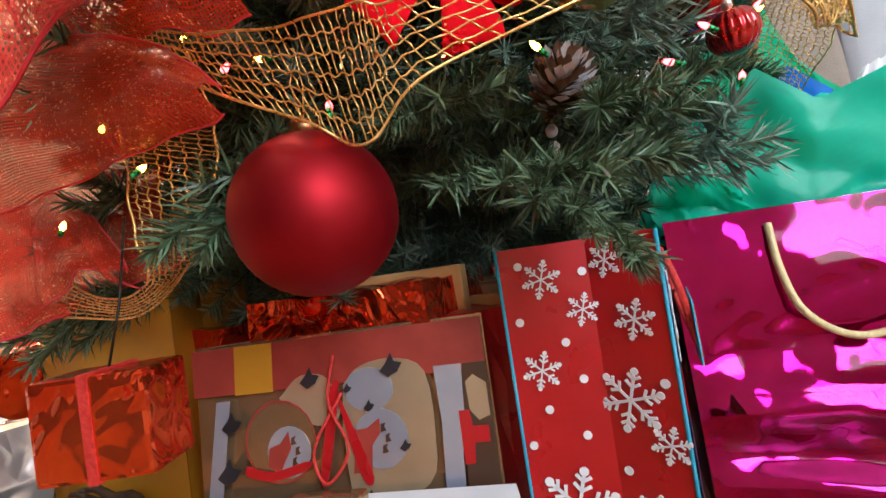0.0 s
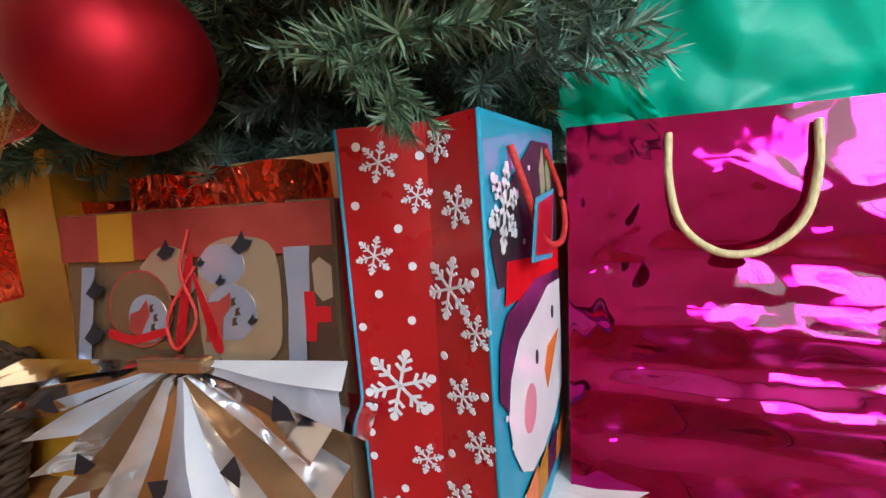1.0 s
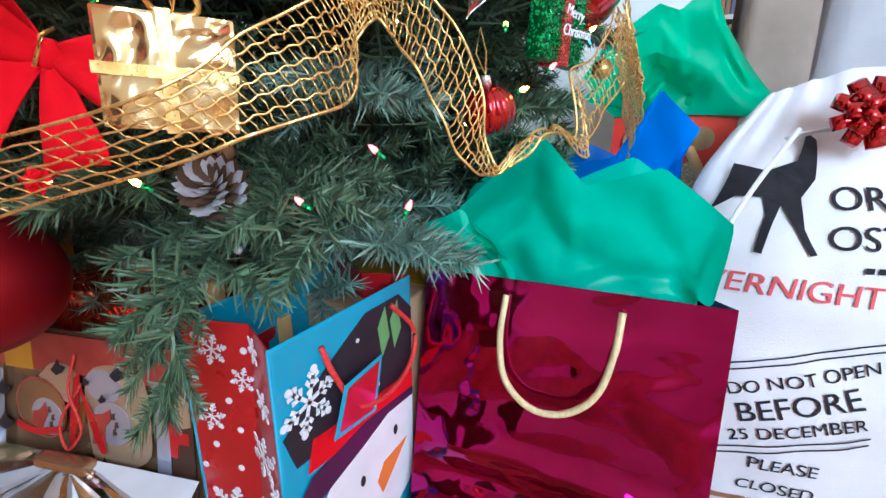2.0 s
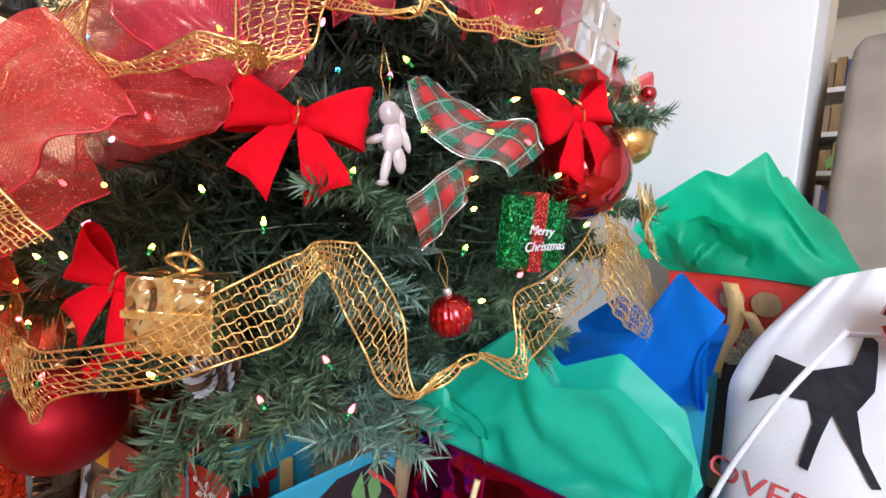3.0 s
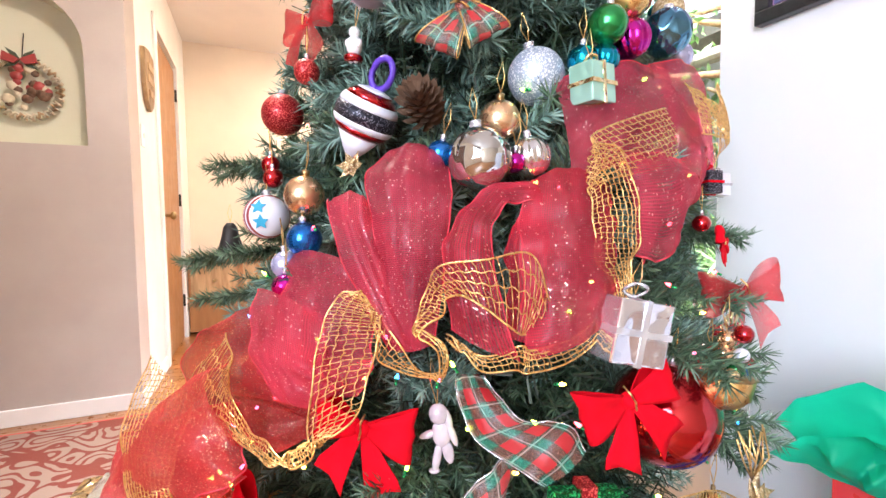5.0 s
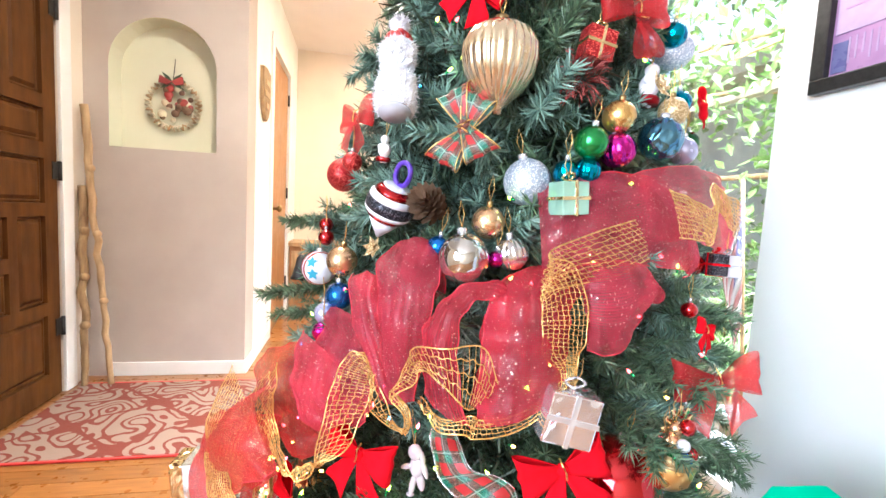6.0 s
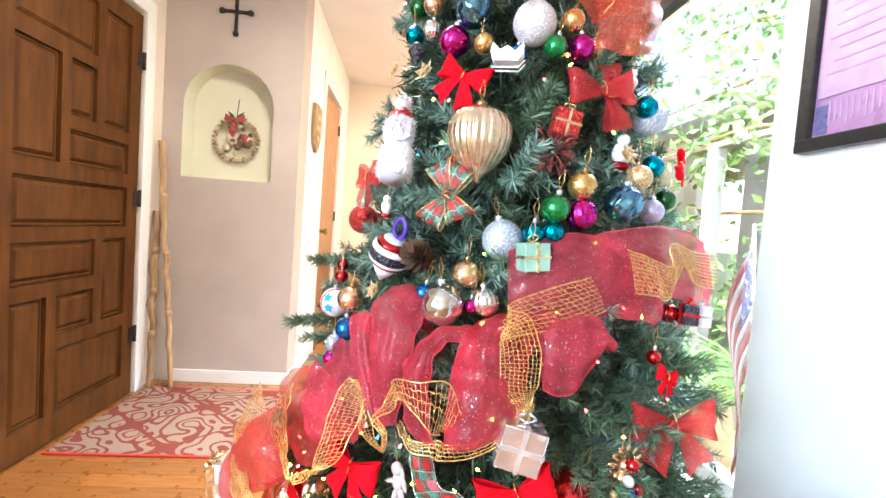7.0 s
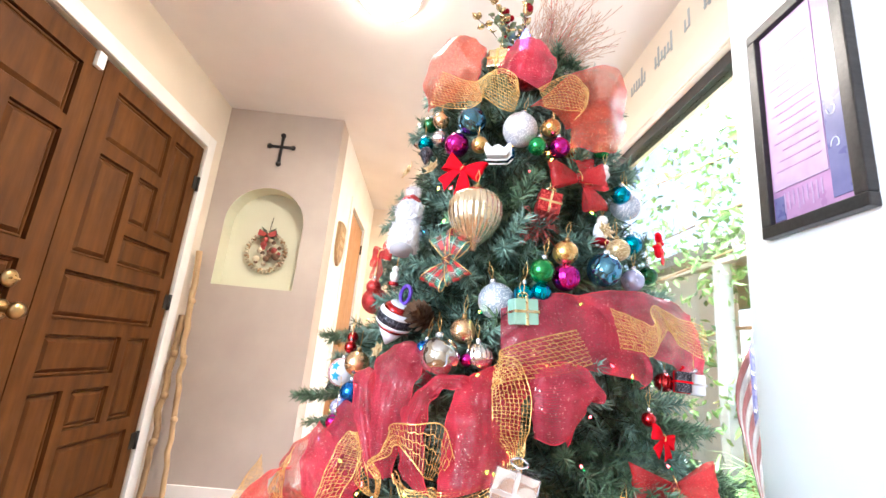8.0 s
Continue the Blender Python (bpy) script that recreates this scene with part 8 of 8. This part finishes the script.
cord_handle(sil, [(0.130, -0.008, 0.27), (0.125, -0.014, 0.235), (0.140, -0.018, 0.200), (0.120, -0.018, 0.175), (0.110, -0.014, 0.200), (0.135, -0.010, 0.24)], 0.0013, RED_CORD)
fan = thing("foil_bow", sil_m @ pose(0.122, -0.012, 0.165), "pleated silver foil bow fanned out on a gift bag", "bow")
rng = random.Random(6)
PLEATS = 15
for i in range(PLEATS):
    a0, a1 = radians(180 + 180 * i / PLEATS), radians(180 + 180 * (i + 1) / PLEATS)
    am, L = (a0 + a1) / 2, rng.uniform(0.130, 0.165)
    dep = rng.uniform(0.022, 0.040)
    g = []
    for t in np.linspace(0, 1, 6):
        o = 0.014 + (L - 0.014) * t
        buckle = 0.004 * math.sin(5 * t + i)
        g.append([((o - 0.012 * t) * math.cos(a0) * 1.1, -0.002, o * math.sin(a0) * 0.86), (o * math.cos(am) * 1.1, -0.004 - dep * (0.25 + 0.75 * t) + buckle, o * math.sin(am) * 0.86), ((o - 0.006 * t) * math.cos(a1) * 1.1, -0.002, o * math.sin(a1) * 0.86)])
    sheet("pleat", g, (MIRROR_FOIL, SILVER_FOIL, KRAFT_SHINE, SILVER_FOIL, WHITE_PRINT, MIRROR_FOIL)[(i * 5) % 6], fan, smooth=False, thick=0.0006)
    if i % 3 == 1:
        o = 0.09
        polygon("print", [(-0.010, 0), (0.008, 0.003), (0.002, 0.020), (-0.006, 0.012)], pose(o * math.cos(am) * 1.1, -0.006 - dep * 0.9, o * math.sin(am) * 0.86, 90, math.degrees(-am) + 90, 0), BLACK_PRINT, fan, "black printed fleck")
part("band", box((-0.030, -0.018, -0.006), (0.030, -0.004, 0.006), 0.003), KRAFT_SHINE, fan)

# mustard bag, red cellophane parcels, cardboard boxes and a basket behind
yel_m = frame_at((0.235, 0.85, 0.003), (0.03, -0.23, 0), (0.02, 0, 1))
paper_bag("gift_bag", yel_m, 0.195, 0.10, 0.350, MUSTARD, MUSTARD, KRAFT, "plain mustard yellow paper gift bag", 0.004, 12.0)


# dark wrap for the parcels added as light blockers
BLOCKER_WRAP = foil("dark wrap of added light blockers", (0.06, 0.03, 0.02), (0.14, 0.07, 0.04), 0.3, 0.5, 40, 0.5)


def crumpled_parcel(name, at, size, material, label, seed):
    ob = thing(name, at, label, "present", "wrapped presents")
    bm = box([-s / 2 for s in size[:2]] + [0], [s / 2 for s in size[:2]] + [size[2]])
    bmesh.ops.subdivide_edges(bm, edges=bm.edges[:], cuts=9, use_grid_fill=True)
    for v in bm.verts:
        q = v.co * 28
        k = 0.0 if v.co.z < 0.004 else 0.007
        v.co += Vector((noise.noise(q + Vector((seed, 0, 0))), noise.noise(q + Vector((0, seed, 0))), noise.noise(q + Vector((0, 0, seed))))) * k
    part("wrap", bm, material, ob)
    w, d, h = size
    part("ribbon", box((-0.007, -d / 2 - 0.008, 0.002), (0.007, d / 2 + 0.008, h + 0.008), 0.002), SATIN_GOLD if seed % 2 else RED_CORD, ob, "narrow ribbon tie")
    return ob


crumpled_parcel("wrapped_present", (0.375, 0.50, 0.003), (0.14, 0.20, 0.318), CELLO, "present in crinkled red cellophane behind the bags", 3)
crumpled_parcel("wrapped_present", (0.36, 0.70, 0.003), (0.13, 0.14, 0.30), CELLO, "present in crinkled orange-red cellophane", 8)
cd = thing("cardboard_box", (0.545, 0.335, 0.003), "plain cardboard box under the tree", "box", "cardboard boxes")
bm = box((-0.11, -0.10, 0), (0.11, 0.10, 0.30), 0.002)
part("carton", bm, CARDBOARD, cd)
part("flap", box((-0.112, -0.101, 0.300), (-0.002, 0.101, 0.303)), KRAFT, cd)
part("flap", box((0.002, -0.101, 0.300), (0.112, 0.101, 0.303)), KRAFT, cd)
part("tape", box((-0.025, -0.102, 0.3032), (0.025, 0.102, 0.3038)), MUSTARD, cd)
cd2 = crumpled_parcel("wrapped_present", (0.40, 0.385, 0.003), (0.12, 0.10, 0.285), RED_PAPER, "red wrapped present between the bags", 5)
cd3 = crumpled_parcel("wrapped_present", (0.475, 0.60, 0.003), (0.06, 0.12, 0.30), SILVER_FOIL, "silver wrapped present deep under the tree", 6)

crumpled_parcel("wrapped_present", (0.45, 0.84, 0.003), (0.16, 0.18, 0.34), CELLO, "present in crinkled red foil deep under the tree", 14)
# two dark parcels added only to keep window light from leaking through
crumpled_parcel("wrapped_present", (0.64, 0.80, 0.003), (0.20, 0.16, 0.37), BLOCKER_WRAP, "dark parcel added to block window light under the tree", 15)
crumpled_parcel("wrapped_present", (0.86, 0.66, 0.003), (0.18, 0.24, 0.38), BLOCKER_WRAP, "dark parcel added at the back to block window light", 16)
crumpled_parcel("wrapped_present", (0.30, 0.995, 0.003), (0.16, 0.12, 0.30), CELLO, "present in orange-red cellophane at the side of the tree", 18)

basket = thing("wicker_basket", (0.135, 0.80, 0.003), "brown woven wicker basket on the floor", "basket")
for i in range(20):
    zz = 0.006 + 0.0075 * i
    w = 0.085 + 0.0013 * i
    pts = [(w * max(-1, min(1, 1.35 * math.cos(t))), w * max(-1, min(1, 1.35 * math.sin(t))), zz + 0.003 * math.sin(t * 14 + i * math.pi)) for t in np.linspace(0, 2 * math.pi, 57)]
    tube("strand", pts, 0.0042, WICKER, basket, sides=5)
part("bottom", box((-0.08, -0.08, 0), (0.08, 0.08, 0.006)), WICKER, basket)
crumpled_parcel("wrapped_present", (0.135, 0.80, 0.012), (0.12, 0.12, 0.235), SILVER_FOIL, "clear and silver wrapped present in the basket", 7)

# blue bag with blue tissue, dotted bag with green tissue
blue_m = frame_at((0.80, 0.205, 0.003), (0.02, -0.20, 0), (0.0, 0, 1))
paper_bag("gift_bag", blue_m, 0.20, 0.10, 0.36, BLUE_PAPER, BLUE_PAPER, KRAFT, "blue gift bag half hidden by low branches", 0.002, 21.0)
crumpled_tissue("tissue_paper", blue_m, (
    (((0.005, 0.0, 0.34), (0.10, -0.01, 0.33), (0.195, 0.0, 0.34)), ((-0.03, -0.05, 0.36), (0.05, -0.07, 0.43), (0.12, -0.06, 0.44), (0.165, -0.05, 0.525), (0.215, -0.05, 0.475), (0.20, -0.05, 0.44), (0.205, -0.04, 0.36)), -0.02),
    (((0.01, 0.05, 0.34), (0.10, 0.05, 0.35), (0.19, 0.05, 0.34)), ((-0.01, 0.06, 0.40), (0.06, 0.05, 0.46), (0.13, 0.05, 0.43), (0.21, 0.05, 0.44)), 0.02)),
    BLUE_TISSUE, "bright blue tissue paper standing out of a bag", 5)

dot_m = frame_at((1.0, 0.120, 0.003), (0.0, -0.26, 0), (0.0, 0, 1))
dots = paper_bag("gift_bag", dot_m, 0.26, 0.12, 0.51, VERMILION, KRAFT, KRAFT, "tall red and brown gift bag with gold dots", 0.002, 31.0)
polygon("print", [(0.001, 0.02), (0.259, 0.02), (0.259, 0.36), (0.001, 0.36)], pose(0, -0.0035, 0, 90, 0, 0), DARK_BROWN, dots, "dark printed lower panel")
rng = random.Random(17)
for i in range(26):
    a, b, r = rng.uniform(0.02, 0.24), rng.uniform(0.05, 0.48), rng.uniform(0.012, 0.026)
    polygon("dot", disc_points(a, b, r), pose(0, -0.0046 - 0.0003 * i, 0, 90, 0, 0), (BALL["gold glitter"], STICK_WOOD, CARDBOARD)[i % 3], dots, "gold printed dot")
g = [[(0.085 + 0.012 * math.sin(t * 5) + w, -0.018 - 0.01 * math.cos(t * 4), 0.49 - 0.16 * t) for w in (0, 0.022)] for t in np.linspace(0, 1, 14)]
sheet("ribbon_tail", g, SATIN_GOLD, dots, "satin gold ribbon tail", 0.0006)
g = [[(0.115 + 0.05 * t + 0.010 * math.sin(t * 4) + w, -0.022 - 0.01 * math.cos(t * 3), 0.45 - 0.15 * t) for w in (0, 0.018)] for t in np.linspace(0, 1, 14)]
sheet("ribbon_tail", g, SATIN_GOLD, dots, "satin gold ribbon tail", 0.0006)
polygon("print", [(0.19, 0.36), (0.259, 0.36), (0.259, 0.505), (0.19, 0.505)], pose(0, -0.0038, 0, 90, 0, 0), KRAFT, dots, "kraft printed side panel")
crumpled_tissue("tissue_paper", dot_m, (
    (((0.0, 0.0, 0.495), (0.13, -0.01, 0.50), (0.26, 0.0, 0.495)), ((-0.055, -0.04, 0.555), (-0.02, -0.05, 0.61), (0.055, -0.05, 0.665), (0.085, -0.04, 0.655), (0.125, -0.03, 0.69), (0.15, 0.02, 0.64), (0.20, 0.13, 0.588)), -0.01),
    (((0.01, 0.06, 0.495), (0.13, 0.06, 0.50), (0.25, 0.06, 0.495)), ((-0.03, 0.05, 0.56), (0.06, 0.05, 0.64), (0.14, 0.05, 0.66), (0.17, 0.07, 0.61), (0.20, 0.12, 0.55)), 0.02),
    (((0.01, -0.005, 0.50), (0.06, -0.01, 0.50), (0.12, -0.005, 0.50)), ((-0.045, -0.06, 0.525), (0.0, -0.07, 0.57), (0.06, -0.06, 0.59), (0.12, -0.05, 0.57)), -0.01)),
    DEEP_TISSUE, "green tissue paper standing out of the dotted bag", 8)

# ---- drawstring sack ----
sack_m = frame_at((0.668, -0.055, 0.004), (0.105, -0.40, 0), (0.11, 0.0, 0.50))
sack = thing("cloth_sack", sack_m, "white cotton drawstring sack with printed lettering, tied at the top", "sack")
SKW, SKH = 0.40, 0.585
rows_ = []
for i in range(57):
    t = i / 56
    neck = 1 - 0.42 * max(0, (t - 0.72) / 0.28) ** 1.4
    belly = 0.085 * math.sin(math.pi * min(t * 0.9 + 0.08, 1)) ** 0.7 * neck
    row = []
    for j in range(73):
        a = 2 * math.pi * j / 72
        cx, sy = math.cos(a), math.sin(a)
        gather = 0.010 * max(0, (t - 0.70) / 0.30) * math.sin(a * 17)
        x = SKW / 2 + (SKW / 2) * neck * math.copysign(abs(cx) ** 0.75, cx)
        yv = 0.075 + (belly + gather) * math.copysign(abs(sy) ** 0.8, sy) + 0.008 * noise.noise((x * 9, t * 6, cx)) + 0.006 * noise.noise((x * 22, t * 14, cx))
        row.append((x, yv, SKH * t * (1 - 0.06 * abs(cx) * t)))
    rows_.append(row)
sheet("cloth", rows_, COTTON, sack)
part("bottom", box((0.02, 0.01, 0.0), (SKW - 0.02, 0.14, 0.004)), COTTON, sack)
tube("drawstring", [tuple(p) for p in curve_through([(0.09, 0.0, 0.49), (0.03, -0.03, 0.40), (-0.02, -0.035, 0.28), (-0.03, -0.02, 0.16), (-0.02, 0.0, 0.09)], 24)], 0.0030, COTTON, sack, "white drawstring", 7)
tube("drawstring", [tuple(p) for p in curve_through([(0.085, 0.06, 0.485), (0.13, -0.004, 0.492), (0.20, -0.012, 0.495), (0.27, -0.004, 0.492), (0.315, 0.06, 0.485)], 24)], 0.0030, COTTON, sack, "white drawstring", 7)
face = lambda x, z, tilt=0: pose(x, -0.0135, z, 90, tilt, 0)
DARK_INK, RED_INK = INK, surface("faded red ink", (0.55, 0.06, 0.07), (0.66, 0.10, 0.11), 60, 0.8)
text("lettering", "OVERNIGHT", 0.036, face(0.085, 0.290, 2), RED_INK, sack, "red printed letters", 0.12)
text("lettering", "DO NOT OPEN", 0.023, face(0.128, 0.184, -20), DARK_INK, sack, "black printed letters")
text("lettering", "BEFORE", 0.038, face(0.130, 0.144, -20), DARK_INK, sack, "black printed letters")
text("lettering", "25 DECEMBER", 0.023, face(0.132, 0.116, -20), DARK_INK, sack, "black printed letters")
text("lettering", "PLEASE", 0.024, face(0.125, 0.062, -3), DARK_INK, sack, "grey printed letters")
text("lettering", "CLOSED", 0.023, face(0.125, 0.026, -3), DARK_INK, sack, "grey printed letters")
text("lettering", "OR", 0.040, face(0.158, 0.398, -2), DARK_INK, sack, "black printed letters")
text("lettering", "OST", 0.040, face(0.168, 0.352, -2), DARK_INK, sack, "black printed letters")
for k in range(5):
    part("bar", box((0.165 + k * 0.014, -0.0140, 0.326), (0.174 + k * 0.014, -0.0132, 0.333)), DARK_INK, sack)
for z0, x0, x1 in ((0.222, 0.03, 0.215), (0.213, 0.03, 0.215), (0.098, 0.025, 0.205), (0.089, 0.025, 0.205)):
    polygon("rule", [(x0, z0 - 0.030), (x1, z0 + 0.030), (x1, z0 + 0.032), (x0, z0 - 0.028)], pose(0, -0.0130, 0, 90, 0, 0), DARK_INK, sack, "", 0.0005)
polygon("print", [(0.0, 0.355), (0.022, 0.415), (0.055, 0.405), (0.085, 0.418), (0.098, 0.455), (0.106, 0.445), (0.100, 0.395), (0.088, 0.372), (0.092, 0.335), (0.106, 0.305), (0.099, 0.303), (0.078, 0.345), (0.070, 0.365), (0.062, 0.340), (0.052, 0.302), (0.045, 0.304), (0.055, 0.350), (0.050, 0.372), (0.022, 0.372)], pose(0.016, -0.0130, 0.038, 90, 0, 0), DARK_INK, sack, "black printed reindeer shape", 0.0006)


def sack_front(x, z):
    """How far forward the cloth stands at a place on the sack's face."""
    t = min(max(z / SKH, 0), 1)
    neck = 1 - 0.42 * max(0, (t - 0.72) / 0.28) ** 1.4
    belly = 0.085 * math.sin(math.pi * min(t * 0.9 + 0.08, 1)) ** 0.7 * neck
    cx = min((abs(x - SKW / 2) / (SKW / 2 * neck)) ** (1 / 0.75), 0.999)
    cx = math.copysign(cx, x - SKW / 2)
    return 0.075 - belly * (1 - cx * cx) ** 0.4 + 0.008 * noise.noise((x * 9, t * 6, cx)) + 0.006 * noise.noise((x * 22, t * 14, cx))


for ink in [o for o in sack.children if o.name.split(".")[0] in ("lettering", "bar", "rule", "print")]:
    bm = bmesh.new()
    bm.from_mesh(ink.data)
    for _ in range(4):
        long = [e for e in bm.edges if e.calc_length() > 0.016]
        if long:
            bmesh.ops.subdivide_edges(bm, edges=long, cuts=1)
    bmesh.ops.triangulate(bm, faces=bm.faces)
    for v in bm.verts:
        v.co.y = sack_front(v.co.x, v.co.z) - 0.0022 + (v.co.y + 0.0130) * 0.5
    bm.to_mesh(ink.data)
    bm.free()
rosette = thing("gift_bow", sack_m @ pose(0.150, -0.005, 0.505), "shiny red ribbon rosette on the sack", "bow")
for ring, n, L in ((0, 9, 0.040), (1, 7, 0.030), (2, 5, 0.018)):
    for i in range(n):
        a = 2 * math.pi * (i + 0.5 * ring) / n
        g = [[(L * f * math.cos(a) - w * math.sin(a) * 0.008, -0.006 - 0.008 * ring - 0.014 * h, L * f * math.sin(a) + w * math.cos(a) * 0.008) for w in (-1, 1)] for f, h in ((0, 0), (0.5, 0.9), (0.95, 0.7), (1.0, 0.3), (0.6, 0.1), (0.1, 0))]
        sheet("loop", g, BALL["red shiny"], rosette, thick=0.0006)

# ---- floorboards, piece by piece ----
plank = bpy.data.meshes.new("floorboard")
bm = box((0, 0, -0.016), (1.18, 0.0815, 0.0), 0.0012)
bm.to_mesh(plank)
bm.free()
plank.materials.append(FLOOR_WOOD)
rnd = random.Random(31)
y = -2.3
while y < 4.2:
    x = -1.2 - rnd.uniform(0, 1.1)
    end = 1.53 if y > 0.5 else 2.99
    while x < end:
        lo, hi = max(x, -1.2), min(x + 1.18, end)
        if hi - lo > 0.02:
            b = new("floorboard", plank)
            b.parent = floor
            b.matrix_basis = pose(lo, y, 0) @ Matrix.Diagonal(((hi - lo) / 1.18, 1, 1, 1))
        x += 1.182
    y += 0.083
